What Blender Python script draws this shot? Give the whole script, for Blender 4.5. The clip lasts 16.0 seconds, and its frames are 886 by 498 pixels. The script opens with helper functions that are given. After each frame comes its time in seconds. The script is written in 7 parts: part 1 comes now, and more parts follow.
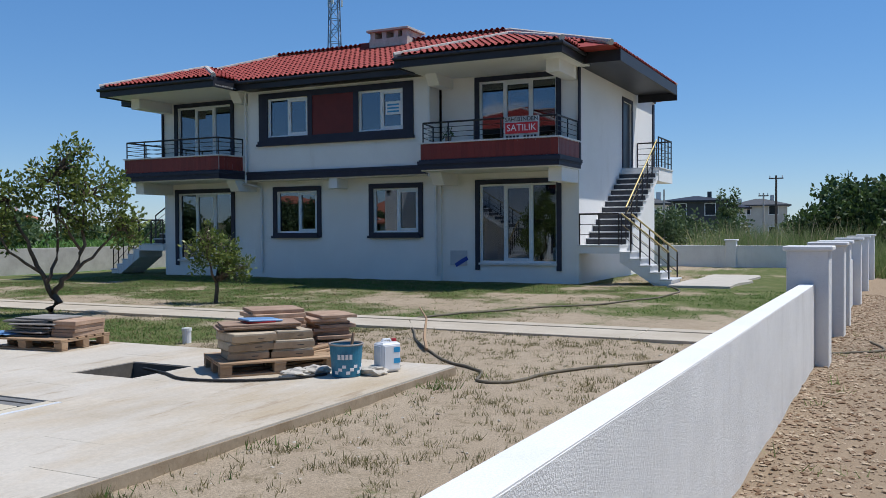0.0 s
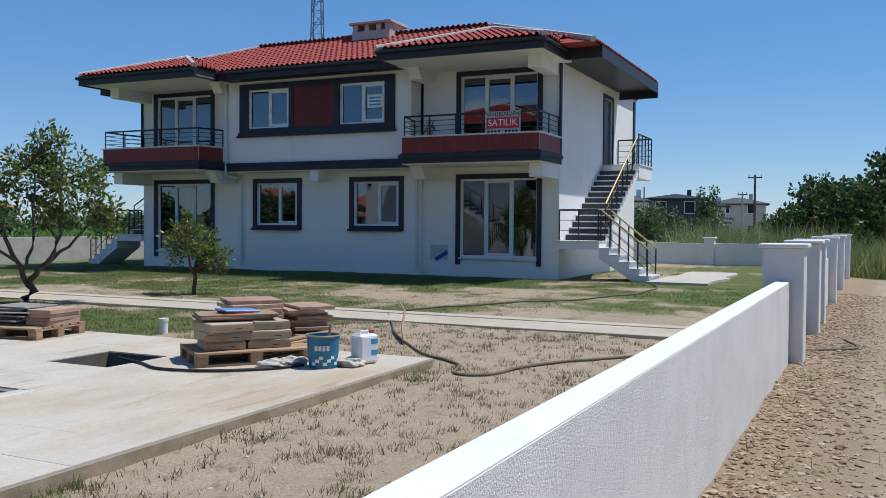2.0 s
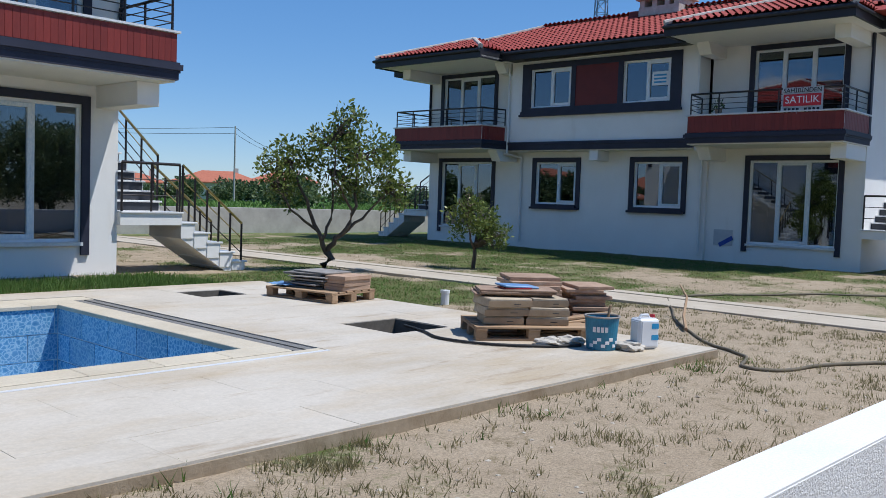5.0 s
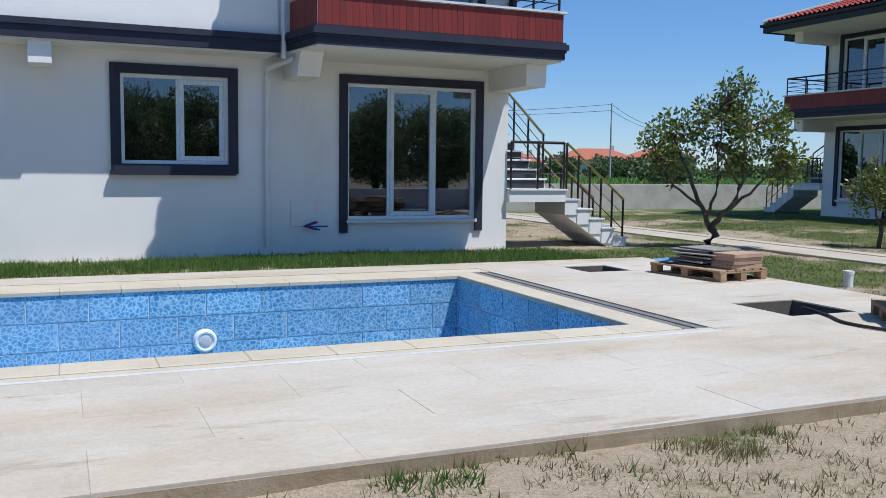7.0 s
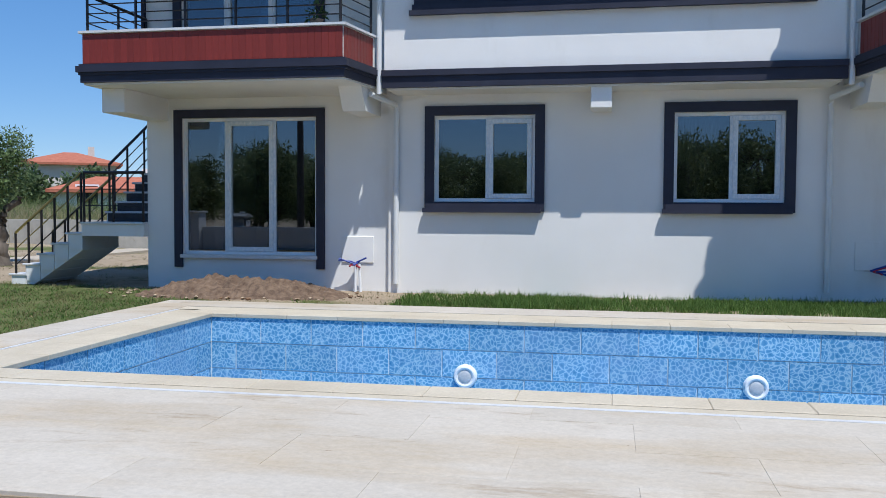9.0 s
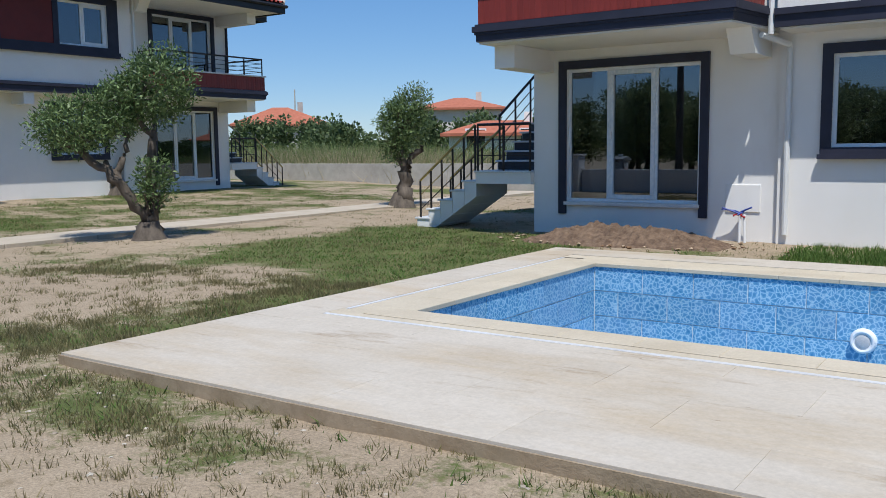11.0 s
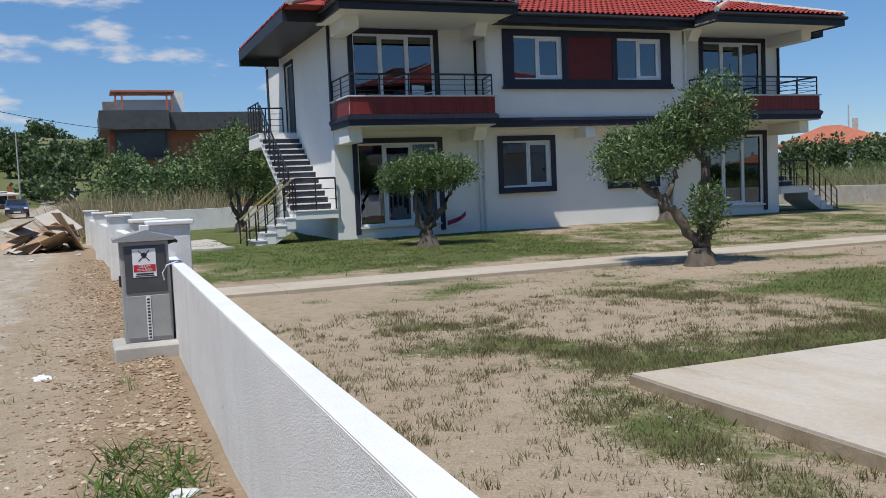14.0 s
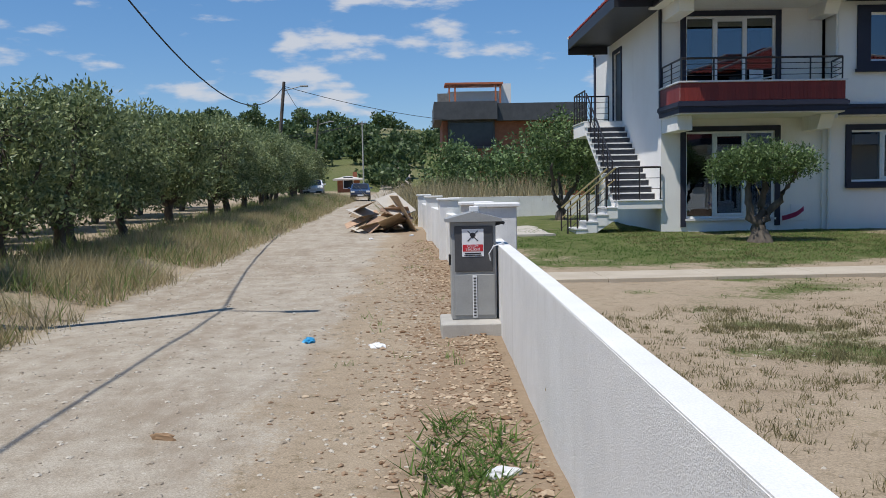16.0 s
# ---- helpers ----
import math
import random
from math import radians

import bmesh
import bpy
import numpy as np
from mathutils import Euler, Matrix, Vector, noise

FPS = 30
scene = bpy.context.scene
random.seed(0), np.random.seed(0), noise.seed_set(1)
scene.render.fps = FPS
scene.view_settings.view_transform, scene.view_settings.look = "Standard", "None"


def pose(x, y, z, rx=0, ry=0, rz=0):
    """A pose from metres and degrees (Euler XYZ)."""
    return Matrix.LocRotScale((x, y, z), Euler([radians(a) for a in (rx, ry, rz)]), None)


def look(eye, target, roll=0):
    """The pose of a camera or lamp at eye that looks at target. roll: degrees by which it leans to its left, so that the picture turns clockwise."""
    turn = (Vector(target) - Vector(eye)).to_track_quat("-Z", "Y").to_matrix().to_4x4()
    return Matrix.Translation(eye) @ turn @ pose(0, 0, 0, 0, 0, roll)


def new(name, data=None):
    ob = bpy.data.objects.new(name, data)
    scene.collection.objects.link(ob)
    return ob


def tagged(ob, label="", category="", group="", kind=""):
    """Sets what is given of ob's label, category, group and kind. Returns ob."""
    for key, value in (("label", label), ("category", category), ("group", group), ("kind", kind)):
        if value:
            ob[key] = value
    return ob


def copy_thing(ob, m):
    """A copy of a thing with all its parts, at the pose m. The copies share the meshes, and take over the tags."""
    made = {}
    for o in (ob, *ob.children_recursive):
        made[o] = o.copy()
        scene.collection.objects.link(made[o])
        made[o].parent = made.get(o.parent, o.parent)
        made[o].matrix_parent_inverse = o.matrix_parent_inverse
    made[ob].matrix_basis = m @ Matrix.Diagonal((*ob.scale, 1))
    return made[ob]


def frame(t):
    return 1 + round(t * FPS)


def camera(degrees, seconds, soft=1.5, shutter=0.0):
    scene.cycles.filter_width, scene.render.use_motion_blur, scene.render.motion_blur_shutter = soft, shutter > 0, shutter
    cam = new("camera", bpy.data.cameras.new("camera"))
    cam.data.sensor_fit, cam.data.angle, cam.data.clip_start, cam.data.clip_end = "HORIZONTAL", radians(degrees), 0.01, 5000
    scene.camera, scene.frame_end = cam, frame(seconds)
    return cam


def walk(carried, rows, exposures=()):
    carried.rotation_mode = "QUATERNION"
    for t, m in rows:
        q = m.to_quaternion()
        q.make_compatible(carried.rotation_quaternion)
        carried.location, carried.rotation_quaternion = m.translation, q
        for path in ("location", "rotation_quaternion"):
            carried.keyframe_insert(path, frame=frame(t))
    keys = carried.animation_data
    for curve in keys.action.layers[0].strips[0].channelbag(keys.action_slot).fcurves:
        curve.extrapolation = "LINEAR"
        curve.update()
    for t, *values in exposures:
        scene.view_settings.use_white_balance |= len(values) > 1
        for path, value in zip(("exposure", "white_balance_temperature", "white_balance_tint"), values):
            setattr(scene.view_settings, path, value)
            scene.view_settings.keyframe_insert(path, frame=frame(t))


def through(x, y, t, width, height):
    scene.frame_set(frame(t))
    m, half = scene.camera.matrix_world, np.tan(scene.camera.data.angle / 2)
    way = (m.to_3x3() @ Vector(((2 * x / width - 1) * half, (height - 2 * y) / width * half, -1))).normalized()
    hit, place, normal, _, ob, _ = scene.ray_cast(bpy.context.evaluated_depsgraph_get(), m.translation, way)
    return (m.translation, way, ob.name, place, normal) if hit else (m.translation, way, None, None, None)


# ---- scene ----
cam = camera(52.97, 16.0, soft=0.5)
PATH = [
    (0, (0.069, -0.178, 1.535), (9.002, 4.311, 1.321), -0.34),
    (0.5, (0.054, -0.180, 1.525), (8.999, 4.289, 1.388), 0.97),
    (1, (0.057, -0.200, 1.514), (8.998, 4.276, 1.402), 0.42),
    (1.5, (0.062, -0.193, 1.509), (8.957, 4.376, 1.395), -0.38),
    (2, (0.072, -0.201, 1.511), (9.099, 4.093, 1.240), 0.40),
    (2.5, (0.068, -0.253, 1.510), (9.139, 3.955, 1.554), 1.05),
    (3, (0.120, -0.204, 1.516), (8.728, 4.883, 1.670), 0.49),
    (3.5, (0.171, -0.150, 1.526), (8.463, 5.440, 1.592), 1.12),
    (6, (0.176, 0.006, 1.452), (5.948, 8.120, 0.533), 0.49),
    (6.5, (0.142, 0.033, 1.491), (4.815, 8.820, 0.513), -0.22),
    (7, (0.086, 0.074, 1.462), (4.025, 9.220, 0.555), 0.72),
    (7.5, (0.013, 0.126, 1.454), (2.823, 9.710, 0.948), 1.07),
    (8, (0.000, 0.253, 1.407), (1.156, 10.178, 0.993), 0.68),
    (8.5, (0.048, 0.405, 1.359), (-0.423, 10.385, 0.945), 0.89),
    (9, (0.031, 0.515, 1.334), (-1.825, 10.331, 0.898), 0.29),
    (9.5, (-0.038, 0.509, 1.372), (-3.721, 9.780, 0.690), -0.79),
    (12, (0.050, 0.190, 1.590), (-6.680, 7.450, 0.295), 0.38),
    (12.5, (0.065, 0.170, 1.605), (-7.735, 6.320, 0.415), 0.33),
    (13, (0.038, 0.176, 1.621), (-8.371, 5.496, 0.637), -1.20),
    (13.5, (0.012, 0.141, 1.609), (-8.949, 4.530, 0.828), -2.30),
    (14, (-0.123, 0.156, 1.583), (-9.411, 3.846, 0.882), -2.46),
    (14.5, (-0.246, 0.207, 1.582), (-9.933, 2.600, 0.812), -2.86),
    (15, (-0.312, 0.139, 1.553), (-10.226, 1.258, 0.833), -2.57),
    (15.5, (-0.362, 0.135, 1.528), (-10.330, 0.572, 0.842), -1.62),
    (16, (-0.394, 0.095, 1.504), (-10.367, 0.353, 0.819), -1.05),
]
EXPOSURES = [(0.0, 0.04, 6150, 10), (3.5, 0.06, 6100, 10), (6.0, 0.12, 6000, 10), (9.5, 0.14, 6000, 10), (12.5, 0.0, 6450, 10), (16.0, 0.0, 6450, 10)]
walk(cam, [(t, look(eye, target, roll)) for t, eye, target, roll in PATH], EXPOSURES)

# ---------------------------------------------------------------- light
SUN = Vector((0.257, -0.343, 0.905)).normalized()
world = bpy.data.worlds.new("world")
scene.world = world
world.use_nodes = True
wn, wl = world.node_tree.nodes, world.node_tree.links
sky = wn.new("ShaderNodeTexSky")
sky.sky_type, sky.sun_disc = "NISHITA", False
sky.sun_elevation = math.asin(SUN.z)
sky.sun_rotation = math.atan2(SUN.x, SUN.y)
sky.air_density, sky.dust_density, sky.ozone_density = 0.95, 0.0, 6.0
sky.altitude = 400
# fair-weather clouds low in the western sky
geo = wn.new("ShaderNodeTexCoord")
axes = wn.new("ShaderNodeSeparateXYZ")
wl.new(geo.outputs["Generated"], axes.inputs[0])


def calc(op, a, b=0.0, c=0.0):
    nd = wn.new("ShaderNodeMath")
    nd.operation = op
    for i, v in enumerate((a, b, c)):
        if isinstance(v, (int, float)):
            nd.inputs[i].default_value = v
        else:
            wl.new(v, nd.inputs[i])
    return nd.outputs[0]


def band(v, lo, hi):
    nd = wn.new("ShaderNodeMapRange")
    nd.interpolation_type = "SMOOTHSTEP"
    wl.new(v, nd.inputs[0])
    nd.inputs[1].default_value, nd.inputs[2].default_value = lo, hi
    return nd.outputs[0]


DX, DY, DZ = axes.outputs
over = wn.new("ShaderNodeCombineXYZ")
wl.new(calc("MULTIPLY", DY, 9.0), over.inputs[0])
wl.new(calc("MULTIPLY", DZ, 27.0), over.inputs[1])
wl.new(calc("MULTIPLY", DX, 9.0), over.inputs[2])
puff = wn.new("ShaderNodeTexNoise")
puff.inputs["Scale"].default_value, puff.inputs["Detail"].default_value, puff.inputs["Roughness"].default_value = 0.95, 6.0, 0.52
wl.new(over.outputs[0], puff.inputs["Vector"])
cover_amount = calc("MULTIPLY", calc("MULTIPLY", band(puff.outputs["Fac"], 0.56, 0.67), band(calc("MULTIPLY", DX, -1.0), 0.80, 0.93)), calc("MULTIPLY", band(DZ, 0.03, 0.08), band(DZ, 0.34, 0.22)))
veil = wn.new("ShaderNodeMix")
veil.data_type = "RGBA"
wl.new(calc("MULTIPLY", cover_amount, 0.85), veil.inputs[0])
even = wn.new("ShaderNodeGamma")
even.inputs[1].default_value = 0.62
deep = wn.new("ShaderNodeHueSaturation")
deep.inputs["Saturation"].default_value, deep.inputs["Value"].default_value = 1.38, 1.15
blue = wn.new("ShaderNodeMix")
blue.data_type, blue.blend_type = "RGBA", "MULTIPLY"
blue.inputs[0].default_value = 1.0
blue.inputs[7].default_value = (0.86, 0.97, 1.13, 1)
wl.new(sky.outputs[0], even.inputs[0])
wl.new(even.outputs[0], deep.inputs["Color"])
wl.new(deep.outputs[0], blue.inputs[6])
wl.new(blue.outputs[2], veil.inputs[6])
veil.inputs[7].default_value = (3.9, 4.0, 4.25, 1)
wl.new(veil.outputs[2], wn["Background"].inputs[0])
wn["Background"].inputs[1].default_value = 0.163
sun = new("sun", bpy.data.lights.new("sun", "SUN"))
sun.data.energy, sun.data.angle, sun.data.color = 4.4, radians(0.5), (1.0, 0.96, 0.895)
sun.matrix_world = look(SUN * 60, (0, 0, 0))


# ---------------------------------------------------------------- materials
class Mat:
    """A small builder for a node material round one Principled shader."""

    def __init__(self, name, rough=0.7, metal=0.0, spec=0.4):
        self.m = bpy.data.materials.new(name)
        self.m.use_nodes = True
        self.n, self.l = self.m.node_tree.nodes, self.m.node_tree.links
        self.b = self.n["Principled BSDF"]
        self.b.inputs["Roughness"].default_value = rough
        self.b.inputs["Metallic"].default_value = metal
        self.b.inputs["Specular IOR Level"].default_value = spec
        self.coord = self.n.new("ShaderNodeTexCoord").outputs["Object"]

    def node(self, kind, **vals):
        nd = self.n.new(kind)
        for k, v in vals.items():
            nd.inputs[k.replace("_", " ")].default_value = v
        return nd

    def world(self):
        self.coord = self.n.new("ShaderNodeNewGeometry").outputs["Position"]
        return self

    def noise(self, scale, detail=4, rough=0.6, stretch=None):
        nd = self.node("ShaderNodeTexNoise", Scale=scale, Detail=detail, Roughness=rough)
        src = self.coord
        if stretch:
            mp = self.n.new("ShaderNodeMapping")
            mp.inputs["Scale"].default_value = stretch
            self.l.new(src, mp.inputs[0])
            src = mp.outputs[0]
        self.l.new(src, nd.inputs["Vector"])
        return nd.outputs["Fac"]

    def ramp(self, fac, *stops):
        nd = self.n.new("ShaderNodeValToRGB")
        els = nd.color_ramp.elements
        while len(els) < len(stops):
            els.new(0.5)
        for e, (p, c) in zip(els, stops):
            e.position, e.color = p, (*c, 1)
        self.l.new(fac, nd.inputs[0])
        return nd.outputs[0]

    def mix(self, fac, a, b, blend="MIX"):
        nd = self.n.new("ShaderNodeMix")
        nd.data_type, nd.blend_type = "RGBA", blend
        for v, i in ((fac, 0), (a, 6), (b, 7)):
            if isinstance(v, (int, float)):
                nd.inputs[i].default_value = v
            elif isinstance(v, tuple):
                nd.inputs[i].default_value = (*v, 1)
            else:
                self.l.new(v, nd.inputs[i])
        return nd.outputs[2]

    def color(self, c):
        if isinstance(c, tuple):
            self.b.inputs["Base Color"].default_value = (*c, 1)
        else:
            self.l.new(c, self.b.inputs["Base Color"])
        return self

    def bump(self, fac, strength=0.3, dist=0.02):
        nd = self.node("ShaderNodeBump", Strength=strength, Distance=dist)
        self.l.new(fac, nd.inputs["Height"])
        if self.b.inputs["Normal"].links:
            self.l.new(self.b.inputs["Normal"].links[0].from_socket, nd.inputs["Normal"])
        self.l.new(nd.outputs[0], self.b.inputs["Normal"])
        return self


def mottled(name, c1, c2, scale=3.0, rough=0.7, grain=80.0, bump=0.15, metal=0.0, spec=0.4, vary=0.0, stretch=None, placed=False):
    """Two tones in soft blotches, with fine grain and relief; vary: how far pieces differ one from another."""
    k = Mat(name, rough, metal, spec)
    k = k.world() if placed else k
    col = k.ramp(k.noise(scale, 5, 0.65, stretch), (0.3, c1), (0.7, c2))
    fine = k.noise(grain, 3, 0.7, stretch)
    col = k.mix(0.25, col, k.ramp(fine, (0.25, (0.45,) * 3), (0.75, (1.25,) * 3)), "MULTIPLY") if grain else col
    if vary:
        rnd = k.n.new("ShaderNodeObjectInfo").outputs["Random"]
        col = k.mix(1.0, col, k.ramp(rnd, (0.0, (1 - vary,) * 3), (1.0, (1 + vary,) * 3)), "MULTIPLY")
    k.color(col)
    if bump:
        k.bump(fine, bump, 0.01)
    return k.m


WHITE = mottled("white_plaster", (0.81, 0.785, 0.74), (0.87, 0.85, 0.81), 0.7, 0.85, 130, 0.25, spec=0.2)
CREAM = mottled("soffit_paint", (0.78, 0.755, 0.70), (0.84, 0.82, 0.775), 0.8, 0.85, 110, 0.15, spec=0.2)
NAVY = mottled("navy_trim", (0.018, 0.020, 0.036), (0.028, 0.030, 0.052), 3, 0.6, 90, 0.1)
FASCIA = mottled("charcoal_fascia", (0.016, 0.016, 0.020), (0.026, 0.026, 0.031), 2, 0.5, 60, 0.05)
RED = mottled("red_siding", (0.17, 0.022, 0.016), (0.24, 0.034, 0.024), 4, 0.5, 60, 0.08, vary=0.12, stretch=(1, 1, 0.15))
REDDARK = mottled("dark_red_panel", (0.105, 0.012, 0.010), (0.15, 0.018, 0.014), 2, 0.55, 60, 0.05)
TILE = mottled("clay_roof_tile", (0.24, 0.026, 0.020), (0.37, 0.055, 0.040), 6, 0.75, 40, 0.2)
MORTAR = mottled("ridge_mortar", (0.42, 0.36, 0.30), (0.62, 0.56, 0.50), 5, 0.9, 60, 0.4)
PVC = mottled("white_frame_plastic", (0.74, 0.75, 0.76), (0.82, 0.83, 0.84), 5, 0.35, 0, 0)
FILM = mottled("frame_with_film", (0.52, 0.60, 0.66), (0.78, 0.80, 0.81), 30, 0.4, 0, 0, stretch=(1, 1, 0.5))
PIPE = mottled("white_pipe", (0.68, 0.68, 0.66), (0.76, 0.76, 0.74), 3, 0.5, 0, 0)
STEEL = mottled("dark_bronze_rail", (0.035, 0.030, 0.030), (0.06, 0.052, 0.05), 5, 0.35, 0, 0, metal=0.6)
BRASS = mottled("brass_rail", (0.40, 0.30, 0.12), (0.52, 0.40, 0.18), 6, 0.3, 0, 0, metal=0.8)
TREAD = mottled("white_marble_tread", (0.60, 0.60, 0.60), (0.74, 0.74, 0.73), 3, 0.35, 30, 0.05)
RISER = mottled("dark_granite_riser", (0.03, 0.032, 0.04), (0.06, 0.063, 0.075), 8, 0.3, 60, 0.03)
DOOR = mottled("dark_steel_door", (0.012, 0.013, 0.018), (0.02, 0.021, 0.028), 3, 0.4, 0, 0)
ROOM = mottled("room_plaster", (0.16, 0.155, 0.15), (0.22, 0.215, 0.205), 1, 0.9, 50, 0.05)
CONCRETE = mottled("concrete", (0.36, 0.34, 0.31), (0.50, 0.48, 0.44), 2.0, 0.9, 50, 0.35)
CURTAIN = mottled("grey_curtain", (0.45, 0.46, 0.47), (0.58, 0.58, 0.58), 5, 0.9, 60, 0.2)


def glass():
    k = Mat("window_glass", 0.02)
    out = k.n["Material Output"]
    gl = k.node("ShaderNodeBsdfGlossy", Roughness=0.01, Color=(0.80, 0.88, 0.98, 1))
    tr = k.node("ShaderNodeBsdfTransparent", Color=(0.30, 0.33, 0.34, 1))
    fr = k.node("ShaderNodeFresnel", IOR=2.35)
    wob = k.node("ShaderNodeBump", Strength=0.02, Distance=0.02)
    k.l.new(k.noise(0.9, 1), wob.inputs["Height"])
    k.l.new(wob.outputs[0], gl.inputs["Normal"])
    mx = k.n.new("ShaderNodeMixShader")
    k.l.new(fr.outputs[0], mx.inputs[0])
    k.l.new(tr.outputs[0], mx.inputs[1])
    k.l.new(gl.outputs[0], mx.inputs[2])
    k.l.new(mx.outputs[0], out.inputs[0])
    return k.m


GLASS = glass()


# ---------------------------------------------------------------- mesh helpers
def mesh_of(bm, name, *mats, smooth=False):
    me = bpy.data.meshes.new(name)
    bm.to_mesh(me)
    bm.free()
    for m in mats:
        me.materials.append(m)
    if smooth:
        for p in me.polygons:
            p.use_smooth = True
    return me


def part(name, bm, material, parent, label="", at=None):
    """Links a bmesh, or a mesh made before, as one object under a thing or a part."""
    me = mesh_of(bm, name, material) if isinstance(bm, bmesh.types.BMesh) else bm
    ob = new(name, me)
    ob.parent = parent
    if at is not None:
        ob.matrix_local = at
    return tagged(ob, label)


def thing(name, label, category, m=None, group="", kind=""):
    ob = new(name)
    ob.empty_display_size = 0.2
    if m is not None:
        ob.matrix_world = m
    return tagged(ob, label, category, group, kind)


def box(bm, x0, x1, y0, y1, z0, z1, bevel=0.0, mat=0):
    vs = [bm.verts.new((x, y, z)) for z in (z0, z1) for x, y in ((x0, y0), (x1, y0), (x1, y1), (x0, y1))]
    fs = [bm.faces.new([vs[i] for i in q]) for q in ((3, 2, 1, 0), (4, 5, 6, 7), (0, 1, 5, 4), (1, 2, 6, 5), (2, 3, 7, 6), (3, 0, 4, 7))]
    for f in fs:
        f.material_index = mat
    if bevel:
        bmesh.ops.bevel(bm, geom=list({e for f in fs for e in f.edges}), offset=bevel, segments=1, affect="EDGES")
    return bm


def boxes(*rows, bevel=0.0):
    bm = bmesh.new()
    for r in rows:
        box(bm, *r, bevel=bevel)
    return bm


def prism(bm, pts, lift):
    """A closed prism: the polygon pts moved along the vector lift."""
    a = [bm.verts.new(p) for p in pts]
    b = [bm.verts.new(Vector(p) + Vector(lift)) for p in pts]
    n = len(a)
    bm.faces.new(a)
    bm.faces.new(b[::-1])
    for i in range(n):
        bm.faces.new((a[i], b[i], b[(i + 1) % n], a[(i + 1) % n]))
    bmesh.ops.recalc_face_normals(bm, faces=bm.faces)
    return bm


def tube(bm, pts, r, sides=6, taper=None):
    """A round bar through points; taper: the radius at the far end."""
    rings, n = [], len(pts)
    pts = [Vector(p) for p in pts]
    for i, p in enumerate(pts):
        d = (pts[min(i + 1, n - 1)] - pts[max(i - 1, 0)]).normalized()
        side = d.cross(Vector((0, 0, 1)) if abs(d.z) < 0.9 else Vector((1, 0, 0))).normalized()
        up = side.cross(d)
        rad = r if taper is None else r + (taper - r) * i / (n - 1)
        rings.append([bm.verts.new(p + rad * (math.cos(a) * side + math.sin(a) * up)) for a in (2 * math.pi * k / sides for k in range(sides))])
    for a, b in zip(rings, rings[1:]):
        for k in range(sides):
            bm.faces.new((a[k], a[(k + 1) % sides], b[(k + 1) % sides], b[k]))
    bm.faces.new(rings[0][::-1])
    bm.faces.new(rings[-1])
    return bm


def holed(x0, x1, z0, z1, holes, y0, y1):
    """An upright wall from y0 to y1 with openings (x0, x1, z0, z1) right through it."""
    bm = bmesh.new()
    xs = sorted({x0, x1, *(v for h in holes for v in h[:2])})
    zs = sorted({z0, z1, *(v for h in holes for v in h[2:])})
    solid = lambda i, j: 0 <= i < len(xs) - 1 and 0 <= j < len(zs) - 1 and not any(  # noqa: E731
        h[0] < (xs[i] + xs[i + 1]) / 2 < h[1] and h[2] < (zs[j] + zs[j + 1]) / 2 < h[3] for h in holes)
    quad = lambda *p: bm.faces.new([bm.verts.new(v) for v in p])  # noqa: E731
    for i in range(len(xs) - 1):
        for j in range(len(zs) - 1):
            if not solid(i, j):
                continue
            a, b, c, d = xs[i], xs[i + 1], zs[j], zs[j + 1]
            quad((a, y0, c), (b, y0, c), (b, y0, d), (a, y0, d))
            quad((b, y1, c), (a, y1, c), (a, y1, d), (b, y1, d))
            if not solid(i - 1, j):
                quad((a, y1, c), (a, y0, c), (a, y0, d), (a, y1, d))
            if not solid(i + 1, j):
                quad((b, y0, c), (b, y1, c), (b, y1, d), (b, y0, d))
            if not solid(i, j - 1):
                quad((a, y1, c), (b, y1, c), (b, y0, c), (a, y0, c))
            if not solid(i, j + 1):
                quad((a, y0, d), (b, y0, d), (b, y1, d), (a, y1, d))
    bmesh.ops.remove_doubles(bm, verts=bm.verts, dist=1e-4)
    return bm


# ---------------------------------------------------------------- a villa
# In its own frame: x along the front, y into the house, the front faces -y, z = 0 at the ground.
H, DEPTH, BAY, OVER = 7.67, 8.75, 3.31, 0.64
FLOOR2, EAVE = 3.5, 6.15
BAL_IN, SPLAY = 3.46, 0.18      # where a balcony meets the middle wall, and how far its end slants


